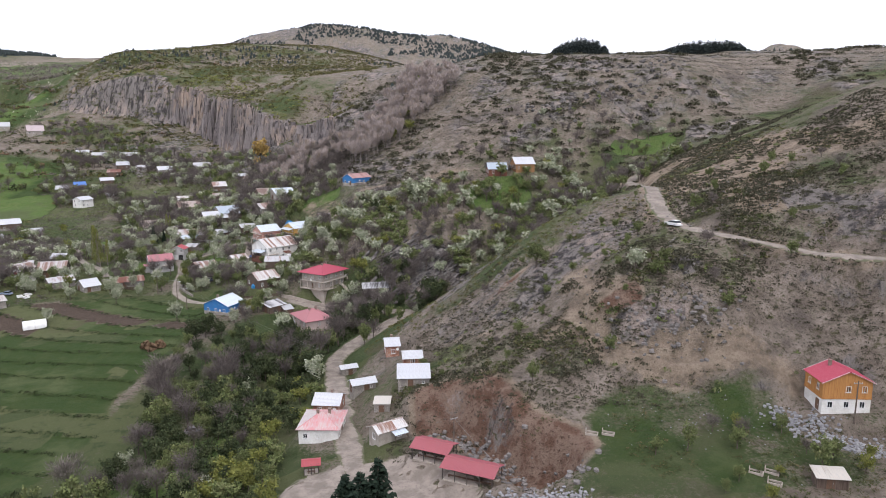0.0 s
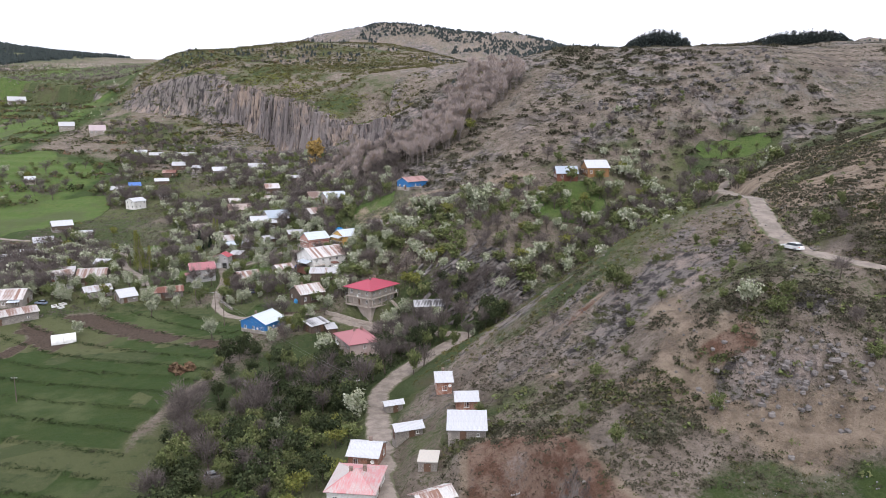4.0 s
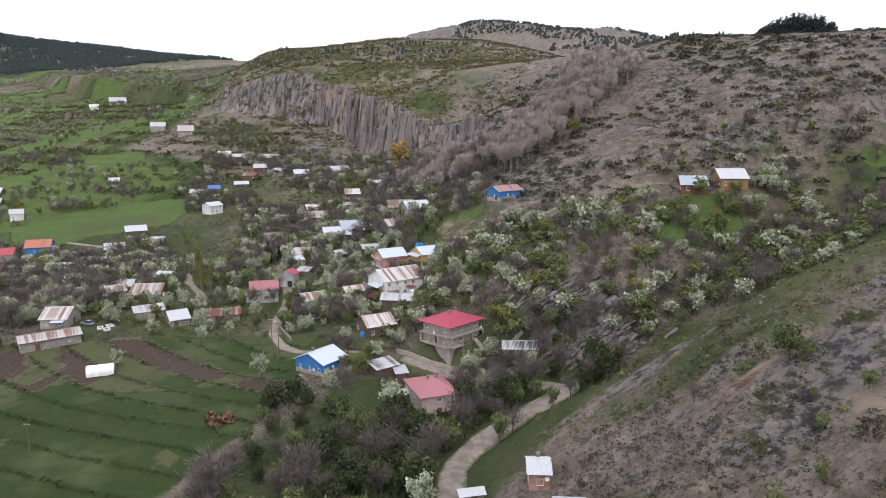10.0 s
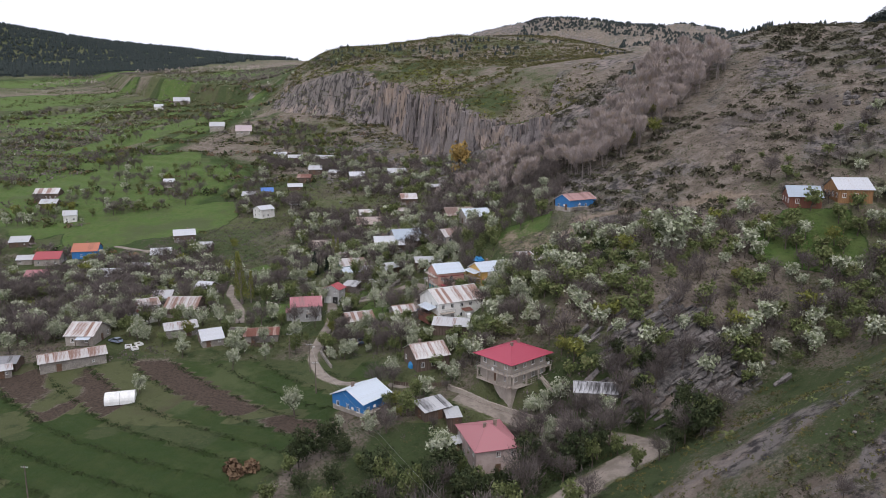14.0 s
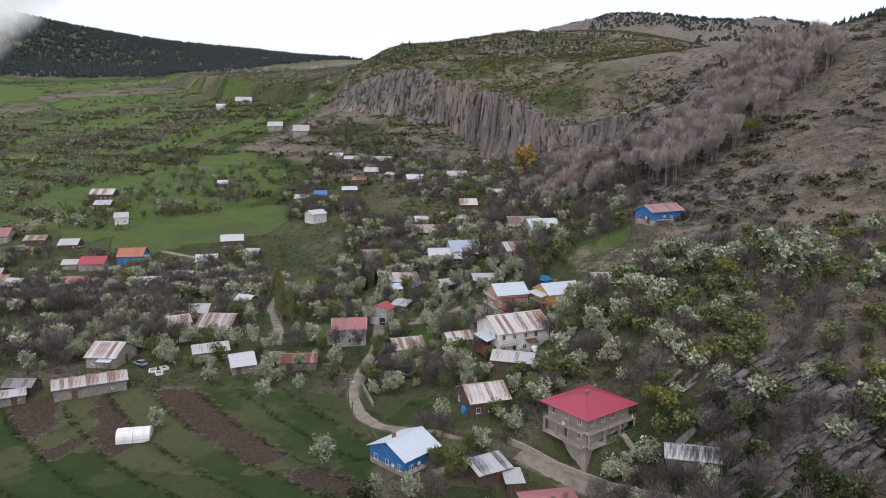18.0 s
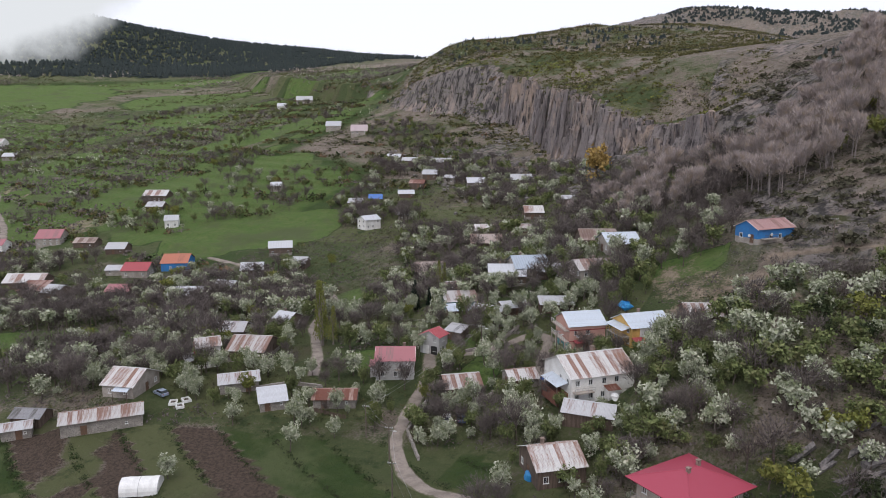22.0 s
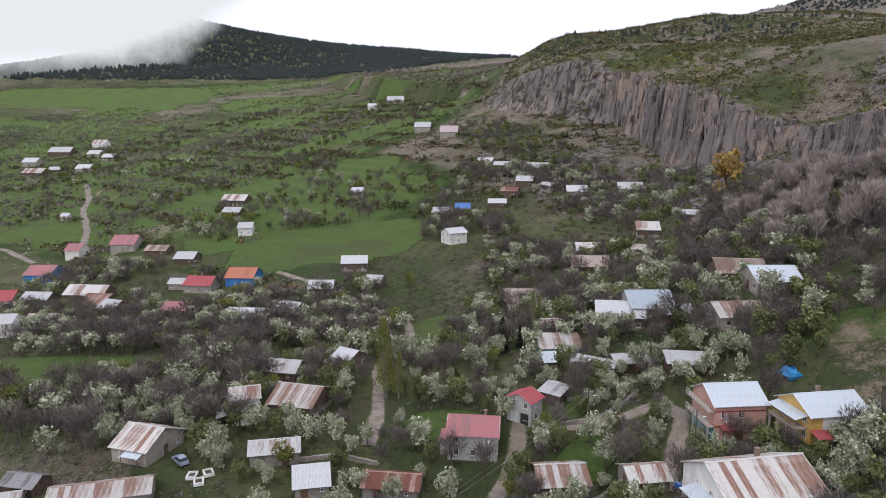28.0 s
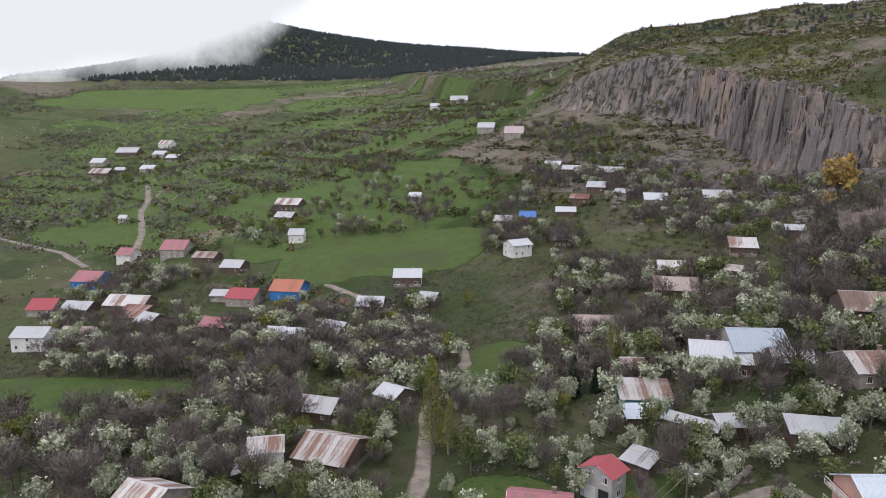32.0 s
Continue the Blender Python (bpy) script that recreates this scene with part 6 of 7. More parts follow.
for leaves, words, count, seed in (("hedge", "brown-green hedges along the meadow terraces", 9000, 96), ("olive", "fresh olive bushes along the meadow terraces", 8000, 97), ("bare", "leafless grey bushes along the meadow terraces", 5000, 98), ("dark", "deep green hedge bushes between the meadows", 6000, 99), ("rust_bush", "russet thorn hedges between the meadows", 2500, 100)):
    clump_field("meadow_hedges", words, LEAVES[leaves], scatter(count, -820, -225, 330, 820, lambda x, y: on_bank(x, y, 0.1) & (fbm(x, y, 45, 3, seed) > -0.06), (1.0, 3.3), 0.85, rs), rs, 18)
clump_field("far_hedges", "distant hedges and orchards on the uplands", LEAVES["bare"], scatter(30000, -1500, -400, 200, 1250, lambda x, y: fbm(x, y, 110, 4, 76) + 0.25 * np.exp(-(((x + 780) / 160) ** 2 + ((y - 600) / 130) ** 2)) > 0.03, (1.4, 3.8), 1.1, rs), rs, 8)
clump_field("far_orchards", "distant green hedges and orchards on the uplands", LEAVES["hedge"], scatter(22000, -1500, -400, 200, 1250, lambda x, y: fbm(x, y, 90, 4, 86) > 0.02, (1.2, 3.2), 1.0, rs), rs, 7)
clump_field("far_pale_woods", "pale leafless woods at the foot of the mountain", LEAVES["pale"], scatter(5200, -1750, -700, 900, 1480, lambda x, y: (LOW(x, y) > 128) & (LOW(x, y) < 168) & (fbm(x, y, 130, 4, 103) > 0.0), (2.0, 4.0), 1.6, rs), rs, 9)
clump_field("far_blossom", "far white blossoming orchard trees", LEAVES["blossom"], scatter(2600, -1100, -300, 300, 1000, lambda x, y: fbm(x, y, 90, 4, 87) > 0.03, (1.2, 2.4), 1.3, rs), rs, 8)
clump_field("field_banks", "rank dark grass on the terrace banks", LEAVES["bank"], scatter(120000, -300, -78, 90, 262, lambda x, y: (field_mask(x, y) > 0.5) & (field_rows(x, y) % 1 > 0.87) & (fbm(x, y, 25, 2, 90) > -0.3), (0.3, 0.7), 0.75, rs), rs, 7, "grass")
clump_field("village_undergrowth", "low undergrowth between the village gardens", LEAVES["bare"], scatter(24000, -330, -30, 225, 520, lambda x, y: (fbm(x, y, 22, 3, 77) > -0.05) & (field_mask(x, y) < 0.3) & (meadow_mask(x, y) < 0.5), (0.4, 1.1), 0.8, rs, True), rs, 8)
clump_field("garden_bushes", "green garden bushes and nettles between houses", LEAVES["hedge"], scatter(18000, -330, 30, 225, 430, lambda x, y: (fbm(x, y, 18, 3, 78) > -0.08) & (field_mask(x, y) < 0.3) & (meadow_mask(x, y) < 0.5), (0.3, 0.95), 0.7, rs, True), rs, 9)
clump_field("stream_thicket", "dense thicket along the stream banks", LEAVES["dark"], scatter(1500, -95, -22, 60, 235, lambda x, y: line_distance(x, y, [(a, b) for a, b, _ in STREAM])[0] < 15 + 20 * fbm(x, y, 20, 3, 79), (0.6, 1.5), 0.9, rs, True), rs, 12)

clump_field("scrub_thickets", "dense dark brown scrub thickets on the dry hill", LEAVES["juniper"], scatter(13000, -14, 105, 130, 200, lambda x, y: (zone(x, y, SCRUB_ZONES, 115) > 0.3) & (fbm(x, y, 6, 3, 101) > -0.02), (0.35, 1.0), 0.55, rs), rs, 14)
clump_field("scrub_thickets", "fresh green scrub among the thickets of the dry hill", LEAVES["hedge"], scatter(6000, -14, 105, 126, 200, lambda x, y: (zone(x, y, SCRUB_ZONES, 115) > 0.25) & (fbm(x, y, 9, 3, 105) > 0.05), (0.4, 1.2), 0.7, rs), rs, 16)
clump_field("cut_scrub", "dark scrub dotted over the ochre hillside", LEAVES["juniper"], scatter(7000, 58, 135, 168, 300, lambda x, y: fbm(x, y, 12, 3, 117) > 0.0, (0.4, 1.2), 0.6, rs), rs, 14)
clump_field("hill_bushes", "green bushes dotted over the dry hill", LEAVES["green"], scatter(600, -5, 125, 128, 240, lambda x, y: (fbm(x, y, 20, 3, 91) > 0.05) & (x > 0.45 * (y - 200) - 20), (0.4, 1.1), 0.8, rs), rs, 26)
clump_field("bench_weeds", "rank weeds and low shrubs on the green bench", LEAVES["hedge"], scatter(1600, 14, 84, 88, 136, lambda x, y: fbm(x, y, 9, 3, 92) > 0.02, (0.25, 0.7), 0.6, rs), rs, 12)
clump_field("crest_scrub", "olive scrub along the spur crest", LEAVES["olive"], scatter(2600, -25, 110, 190, 260, lambda x, y: (fbm(x, y, 14, 3, 93) > 0.0) & (x > 0.45 * (y - 200) - 30), (0.3, 0.9), 0.6, rs), rs, 12)


def wood(name, label, places, rng, tiers=((0.0, 1.0), (0.35, 0.72), (0.62, 0.42)), point=0.5):
    """A far conifer wood: many crowns in one mesh, pointed or rounded."""
    v, f = [], []
    for x, y, r, h in places:
        z = float(at_grid(x, y)) - 0.5
        for lift, wide in tiers:
            k = len(v)
            sides = 6
            for i in range(sides):
                a = 6.283 * i / sides + rng.uniform(-0.3, 0.3)
                q = r * wide * rng.uniform(0.7, 1.2)
                v.append((x + q * math.cos(a), y + q * math.sin(a), z + h * lift))
            v.append((x, y, z + h * min(1.0, lift + point)))
            f += [(k + i, k + (i + 1) % sides, k + sides) for i in range(sides)]
    mesh = bpy.data.meshes.new(name)
    mesh.from_pydata(v, [], f)
    # Uses the needle colour with haze mixed in.
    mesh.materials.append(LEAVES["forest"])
    return tagged(new(name, mesh), label, "forest", kind="stuff")


ridge_places = []
for cx, cy, wide, tall, count in ((87, 482, 17, 11.5, 330), (164, 470, 24, 9.0, 380)):
    for _ in range(count):
        u, v = rs.uniform(-1, 1), rs.uniform(-1, 1)
        ridge_places.append((cx + wide * u, cy + 8 * v - 0.2 * wide * u, rs.uniform(1.5, 2.3), tall * (1 - 0.6 * u * u) * rs.uniform(0.85, 1.05)))
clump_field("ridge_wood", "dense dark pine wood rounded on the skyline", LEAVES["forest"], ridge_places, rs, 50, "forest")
ridge_places = []
for x in [rs.choice((rs.uniform(-40, 55), rs.uniform(-30, 30), rs.uniform(100, 250))) for _ in range(230)]:
    ridge_places.append((x, 498 - 0.1 * abs(x) + rs.uniform(-8, 6), rs.uniform(1, 2.2), rs.uniform(1.5, 4.5)))
wood("ridge_pines", "single dark pines along the skyline ridge", ridge_places, rs)
crest_places = []
for cx, cy in [(rs.uniform(-420, -60), rs.uniform(-70, 14)) for _ in range(26)]:
    for _ in range(rs.randint(2, 9)):
        x = cx + rs.gauss(0, 9)
        crest_places.append((x, 745 + 0.3 * (x + 300) + cy + rs.gauss(0, 3), rs.uniform(1.2, 2.4), rs.uniform(2, 5)))
wood("plateau_pines", "clumps of pines along the crest of the plateau", crest_places, rs)
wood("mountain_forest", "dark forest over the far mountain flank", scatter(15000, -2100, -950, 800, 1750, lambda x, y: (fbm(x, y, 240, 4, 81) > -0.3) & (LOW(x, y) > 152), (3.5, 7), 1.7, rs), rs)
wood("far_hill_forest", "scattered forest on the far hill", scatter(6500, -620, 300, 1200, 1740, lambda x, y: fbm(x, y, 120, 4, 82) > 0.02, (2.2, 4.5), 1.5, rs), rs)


# ---- porches, balconies and stairs of single houses ----
RED_TRIM = plain("dark_red_trim", (0.3, 0.05, 0.05), (0.2, 0.04, 0.04), 0.6)
TARP = plain("blue_tarpaulin", (0.02, 0.16, 0.42), (0.03, 0.25, 0.5), 0.45, 1.5, 6, 0.05)
PLASTIC = plain("white_plastic", (0.8, 0.8, 0.78), (0.66, 0.66, 0.64), 0.4, 0.8, 5)
RUBBER = plain("black_rubber", (0.02, 0.02, 0.02), (0.035, 0.035, 0.035), 0.8)
STEEL = plain("dull_steel", (0.4, 0.4, 0.4), (0.3, 0.3, 0.3), 0.4, metal=0.8)
POLE_WOOD = plain("tarred_pole", (0.16, 0.125, 0.1), (0.1, 0.08, 0.065), 0.9, 1.0, 8)
GREY_ROCK = plain("blue_grey_rubble", (0.2, 0.2, 0.21), (0.31, 0.31, 0.315), 0.95, 0.8, 6, 0.05)


def slab_balcony(root, m, w, z, deep=1.4, rail=None, posts=True, floor=0.0):
    b = part("balcony", *boxes((-w / 2, w / 2, -deep, 0.02, z - 0.18, z)), CONCRETE, root, "concrete balcony slab", at=m)
    k = max(3, int(w / 1.2))
    rails = [(-w / 2, w / 2, -deep, -deep + 0.05, z + 0.92, z + 0.98), (-w / 2, w / 2, -deep, -deep + 0.05, z + 0.45, z + 0.49)]
    rails += [(-w / 2 + w * i / k - 0.025, -w / 2 + w * i / k + 0.025, -deep, -deep + 0.05, z, z + 0.95) for i in range(k + 1)]
    part("railing", *boxes(*rails), rail or STEEL, b)
    if posts:
        for i in range(4):
            x = -w / 2 + 0.2 + (w - 0.4) * i / 3
            part("column", box(x - 0.14, x + 0.14, -deep + 0.02, -deep + 0.3, floor, z - 0.18), BOX_FACES, CONCRETE, b)
    return b


def stairs(root, m, n, w=1.1):
    v, f = boxes(*[(-w / 2, w / 2, -0.28 * (n - i), -0.28 * (n - i - 1), -0.3, 0.18 * (i + 1)) for i in range(n)])
    return part("staircase", v, f, CONCRETE, root, "concrete outside staircase", at=m)


def lean_to(root, m, w, deep, z, material, name="porch_roof", posts=True):
    v, f = sheet(w, deep, deep * 0.25)
    r = part(name, v, f, material, root, at=m @ pose(-w / 2, -deep, z - deep * 0.25))
    if posts:
        for x in (-w / 2 + 0.15, w / 2 - 0.15):
            part("post", box(x - 0.06, x + 0.06, -deep + 0.1, -deep + 0.22, -0.6, z - deep * 0.25), BOX_FACES, WALLS["timber"], root, at=m)
    return r


def dish(root, m):
    """A satellite dish on its arm."""
    v, f = [(0, 0.12, 0)], []
    for ring, (r, y) in enumerate(((0.18, 0.09), (0.34, 0.02), (0.42, -0.05))):
        v += [(r * math.cos(6.283 * k / 14), y, r * math.sin(6.283 * k / 14)) for k in range(14)]
    f = [(0, 1 + (k + 1) % 14, 1 + k) for k in range(14)]
    for ring in range(2):
        for k in range(14):
            a, b = 1 + ring * 14 + k, 1 + ring * 14 + (k + 1) % 14
            f.append((a, b, b + 14, a + 14))
    d = part("satellite_dish", v, f, PLASTIC, root, "white satellite dish", at=m)
    part("arm", *boxes((-0.02, 0.02, 0.0, 0.45, -0.05, 0.0), (-0.015, 0.015, -0.5, 0.05, -0.4, -0.36)), STEEL, d)
    return d


def named(name, wm=None, rm=None):
    return [(h, r) for h, r in zip(HOMES, HOUSES) if r[0] == name and (wm is None or r[9] == wm) and (rm is None or r[8] == rm)]


for root, r in named("red_house"):
    L, D, wh = r[4], r[5], r[6]
    sides = faces_of(L, D)
    for k in (0, 3, 1):
        w, m = sides[k]
        slab_balcony(root, m, w + (1.2 if k == 0 else 0), 2.95, 1.3, STEEL, k != 1)
        slab_balcony(root, m, w, 0.15, 1.5, CONCRETE, False)
    stairs(root, sides[0][1] @ pose(L * 0.22, -1.5, -1.6), 14)
    dish(root, sides[3][1] @ pose(0.5, -1.4, 3.6))
    dish(root, sides[0][1] @ pose(L * 0.45, -1.3, 3.6))
for root, r in named("wood_house"):
    L, D, wh = r[4], r[5], r[6]
    for w, m in (faces_of(L, D)[3], faces_of(L, D)[2]):
        part("floor_band", *boxes((-w / 2 - 0.1, w / 2 + 0.1, -0.14, 0.05, 2.62, 2.8)), WALLS["woodwhite"], root, at=m)
        v, f = boxes((-0.05, 0.05, -0.07, -0.02, 2.8, wh - 0.1))
        first = None
        for i in range(int(w / 0.6) + 1):
            q = m @ pose(-w / 2 + 0.6 * i, -0.02, 0)
            first = again(first, q) if first else part("batten", v, f, WALLS["woodwhite"], root, at=q)
for root, r in named("house", "pinkwall"):
    L, D, wh = r[4], r[5], r[6]
    sides = faces_of(L, D)
    slab_balcony(root, sides[3][1], D, 5.3, 1.2, PLASTIC, False)
    slab_balcony(root, sides[3][1], D, 2.7, 1.2, PLASTIC, True, -1.5)
    for w, m in (sides[0], sides[3]):
        for z in (2.55, 5.2):
            part("floor_band", *boxes((-w / 2, w / 2, -0.06, 0.03, z, z + 0.22)), RED_TRIM, root, "dark red floor band", at=m)
    part("ground_front", *boxes((-D / 2, D / 2, -0.05, 0.03, -1.0, 2.5)), WALLS["teal"], root, "grey-green shop front", at=sides[3][1])
    lean_to(root, sides[0][1] @ pose(-L * 0.25, 0, 0), 2.4, 1.4, 2.9, ROOFS["red"])
    dish(root, sides[0][1] @ pose(-L * 0.28, -0.3, 3.9))
for root, r in named("house", "yellow"):
    L, D, wh = r[4], r[5], r[6]
    sides = faces_of(L, D)
    slab_balcony(root, sides[3][1] @ pose(0, 0, 0), D * 0.8, 2.7, 2.0, WALLS["yellow"], True, -0.5)
    lean_to(root, sides[3][1], D * 0.85, 2.3, 4.85, ROOFS["bluewhite"], "balcony_roof", False)
    lean_to(root, sides[0][1] @ pose(-L * 0.38, 0, 0), 2.6, 2.2, 2.7, ROOFS["red"])
    part("white_cladding", *boxes((-L * 0.3, L * 0.46, -0.08, 0.03, 2.6, 4.9)), FRAME, root, "white upper cladding", at=sides[0][1])
for root, r in named("big_house"):
    L, D, wh = r[4], r[5], r[6]
    sides = faces_of(L, D)
    lean_to(root, sides[3][1] @ pose(D * 0.1, 0, 0), D * 0.6, 2.6, 4.2, ROOFS["bluewhite"])
    part("porch", *boxes((-D * 0.2, D * 0.4, -2.3, 0.02, -0.6, 2.0)), WALLS["redtimber"], root, "red-brown timber porch", at=sides[3][1])
    slab_balcony(root, sides[0][1] @ pose(-L * 0.33, 0, 0), L * 0.3, 2.7, 1.2, STEEL, False)
    part("bay", *boxes((-1.2, 1.2, -1.6, 0.02, -1.2, 2.6)), WALLS["white"], root, "white plastered bay", at=sides[0][1] @ pose(L * 0.1, 0, 0))
    lean_to(root, sides[0][1] @ pose(L * 0.1, 0, 0), 2.9, 2.0, 3.3, ROOFS["rust"], "bay_roof", False)
for root, r in named("tower_house"):
    L, D, wh = r[4], r[5], r[6]
    m = faces_of(L, D)[3][1]
    part("bay_window", *boxes((-0.9, 0.9, -0.7, 0.02, 3.2, 4.0)), RED_TRIM, root, "red bay below the arched window", at=m)
    part("dormer", [(-1.3, -0.7, wh - 0.3), (1.3, -0.7, wh - 0.3), (0, -0.7, wh + 0.8), (-1.3, 0.6, wh - 0.3), (1.3, 0.6, wh - 0.3), (0, 0.6, wh + 0.8)], [(0, 1, 2), (3, 5, 4), (0, 2, 5, 3), (1, 4, 5, 2), (0, 3, 4, 1)], ROOFS["rust"], root, "rusty front dormer", at=m)
    lean_to(root, m, D + 0.6, 3.2, 2.9, ROOFS["grey"], "lean_to_roof")
for root, r in named("house", "grey", "pink"):
    L, D, wh = r[4], r[5], r[6]
    m = faces_of(L, D)[0][1]
    slab_balcony(root, m @ pose(L * 0.12, 0, 0), 2.2, 2.8, 0.9, PLASTIC, False)
    part("side_annex", *boxes((-L / 2 - 1.6, -L / 2, -D / 4, D / 4, -1.0, 2.6)), WALLS["grey"], root, "grey block side annex")
    part("annex_roof", *boxes((-L / 2 - 1.9, -L / 2 + 0.05, -D / 4 - 0.3, D / 4 + 0.3, 2.6, 2.75)), ROOFS["pink"], root)
for root, r in named("house", "grey", "red"):
    L, D, wh = r[4], r[5], r[6]
    w, m = faces_of(L, D)[3]
    part("garage_door", *boxes((-w * 0.36, -w * 0.02, -0.08, 0.03, 0, 2.3)), FRAME, root, "pale metal garage door", at=m)
    # No real opening: a black slab on the wall paints the bay's inner shade.
    part("garage_opening", *boxes((w * 0.08, w * 0.4, -0.06, 0.03, 0, 2.3)), RUBBER, root, "dark open garage bay", at=m)
for root, r in named("blue_house") + named("house", "bluewall", "bluewhite"):
    L, D, wh = r[4], r[5], r[6]
    sides = faces_of(L, D)
    dish(root, sides[0][1] @ pose(-L * 0.15, -0.4, wh * 0.6))
    dish(root, sides[3][1] @ pose(D * 0.2, -0.4, wh * 0.5))
    slab_balcony(root, sides[0][1] @ pose(-L * 0.2, 0, 0), L * 0.4, wh * 0.35, 1.2, WALLS["timber"], False)
for root, r in named("barn", "plaster"):
    L, D, wh = r[4], r[5], r[6]
    m = faces_of(L, D)[0][1]
    lean_to(root, m @ pose(L * 0.2, 0, 0), L * 0.5, 1.8, wh - 0.3, ROOFS["bluewhite"], "awning")
for n, (root, r) in enumerate(zip(HOMES, HOUSES)):
    if r[0] in ("house", "cottage", "chalet") and n % 3 == 0 and r[9] not in ("pinkwall", "bluewall"):
        dish(root, faces_of(r[4], r[5])[0][1] @ pose(r[4] * 0.35, -0.35, r[6] - 0.9))

# ---- vehicles ----
def paint(name, c):
    m, n, l, p = node_mat(name)
    co = n.new("ShaderNodeTexCoord").outputs["Object"]
    l.new(mix(n, l, ramp(n, l, noise_node(n, l, co, 1.5), 0.5, 0.8), c, tuple(v * 0.75 + 0.03 for v in c)), p.inputs["Base Color"])
    p.inputs["Roughness"].default_value, p.inputs["Coat Weight"].default_value = 0.3, 0.6
    return m


def lathe(profile, sides=14):
    """A ring-shaped solid round the x axis from (x, radius) pairs."""
    v = [(x, r * math.cos(6.283 * k / sides), r * math.sin(6.283 * k / sides)) for x, r in profile for k in range(sides)]
    n = len(profile)
    f = [(i * sides + k, i * sides + (k + 1) % sides, ((i + 1) % n) * sides + (k + 1) % sides, ((i + 1) % n) * sides + k) for i in range(n) for k in range(sides)]
    return v, f


def wheel(root, x, y, r, w=0.2):
    t = part("wheel", *lathe([(-w / 2, r * 0.6), (-w / 2, r * 0.92), (-w / 3, r), (w / 3, r), (w / 2, r * 0.92), (w / 2, r * 0.6)]), RUBBER, root, at=pose(x, y, r))
    part("rim", *lathe([(-w * 0.3, 0.02), (-w * 0.42, r * 0.58), (w * 0.42, r * 0.58), (w * 0.3, 0.02)], 12), STEEL, t)


def extrude(profile, w, inset=0.0, top=0.0):
    """A side outline (y, z) drawn out to a width, narrower where it is high."""
    zs = [z for _, z in profile]
    v = []
    for s in (-1, 1):
        for y, z in profile:
            v.append((s * (w / 2 - top * max(0, (z - 0.85)) / (max(zs) - 0.85 + 1e-6)), y, z))
    n = len(profile)
    f = [tuple(range(n - 1, -1, -1)), tuple(range(n, 2 * n))] + [(i, (i + 1) % n, n + (i + 1) % n, n + i) for i in range(n)]
    return v, f


def car(x, y, yaw, colour, words):
    root = new("car")
    root.matrix_basis = pose(x, y, float(at_grid(x, y)) + 0.08, 0, 0, yaw)
    tagged(root, words, "car", "parked cars")
    m = paint(words.split()[0] + "_car_paint", colour)
    part("body", *extrude([(-2.1, 0.3), (2.05, 0.3), (2.12, 0.62), (1.95, 0.85), (0.95, 0.95), (-2.0, 0.98), (-2.15, 0.7)], 1.72), m, root)
    part("cabin", *extrude([(0.95, 0.95), (0.25, 1.42), (-1.35, 1.46), (-1.95, 0.98)], 1.64, top=0.16), GLASS, root, "dark glazed cabin")
    part("roof_panel", *extrude([(0.3, 1.41), (0.2, 1.47), (-1.3, 1.5), (-1.42, 1.44)], 1.36), m, root)
    for sx in (-1, 1):
        part("headlight", box(sx * 0.6 - 0.18, sx * 0.6 + 0.18, 2.0, 2.13, 0.62, 0.76), BOX_FACES, FRAME, root)
        part("tail_light", box(sx * 0.66 - 0.14, sx * 0.66 + 0.14, -2.16, -2.0, 0.72, 0.86), BOX_FACES, RED_TRIM, root)
        for sy in (-1.3, 1.3):
            wheel(root, sx * 0.78, sy, 0.31)
    part("bumper", *boxes((-0.84, 0.84, 2.04, 2.18, 0.32, 0.52), (-0.84, 0.84, -2.2, -2.06, 0.32, 0.52)), m, root)
    return root


car(-99, 270.2, 25, (0.75, 0.76, 0.76), "white parked hatchback car on the grass")
car(-96, 271.2, 30, (0.05, 0.07, 0.12), "dark blue parked car beside a white one")
car(54.5, 168.5, 30, (0.78, 0.78, 0.78), "white car stopped on the hillside dirt road")
car(-63.5, 162, -60, (0.3, 0.33, 0.36), "grey old car among the trees")
car(-166, 252, 80, (0.25, 0.3, 0.4), "dull blue car beside the barn")
root = new("tractor")
root.matrix_basis = pose(-81.3, 282.3, float(at_grid(-81.3, 282.3)) + 0.05, 0, 0, 60)
tagged(root, "bright blue farm tractor parked by the house", "tractor")
blue = paint("blue_tractor_paint", (0.02, 0.12, 0.45))
part("bonnet", *extrude([(0.2, 0.75), (1.7, 0.7), (1.75, 1.25), (0.2, 1.4)], 0.7), blue, root)
part("cab", *extrude([(0.1, 0.6), (-1.2, 0.6), (-1.1, 2.2), (-0.1, 2.2)], 1.1, top=0.05), GLASS, root)
part("cab_roof", *boxes((-0.65, 0.65, -1.3, 0.1, 2.2, 2.35)), PLASTIC, root)
part("fender", *boxes((-0.95, -0.5, -1.4, -0.2, 1.35, 1.45), (0.5, 0.95, -1.4, -0.2, 1.35, 1.45)), blue, root)
for sx in (-1, 1):
    wheel(root, sx * 0.72, -0.8, 0.7, 0.36)
    wheel(root, sx * 0.6, 1.35, 0.42, 0.26)

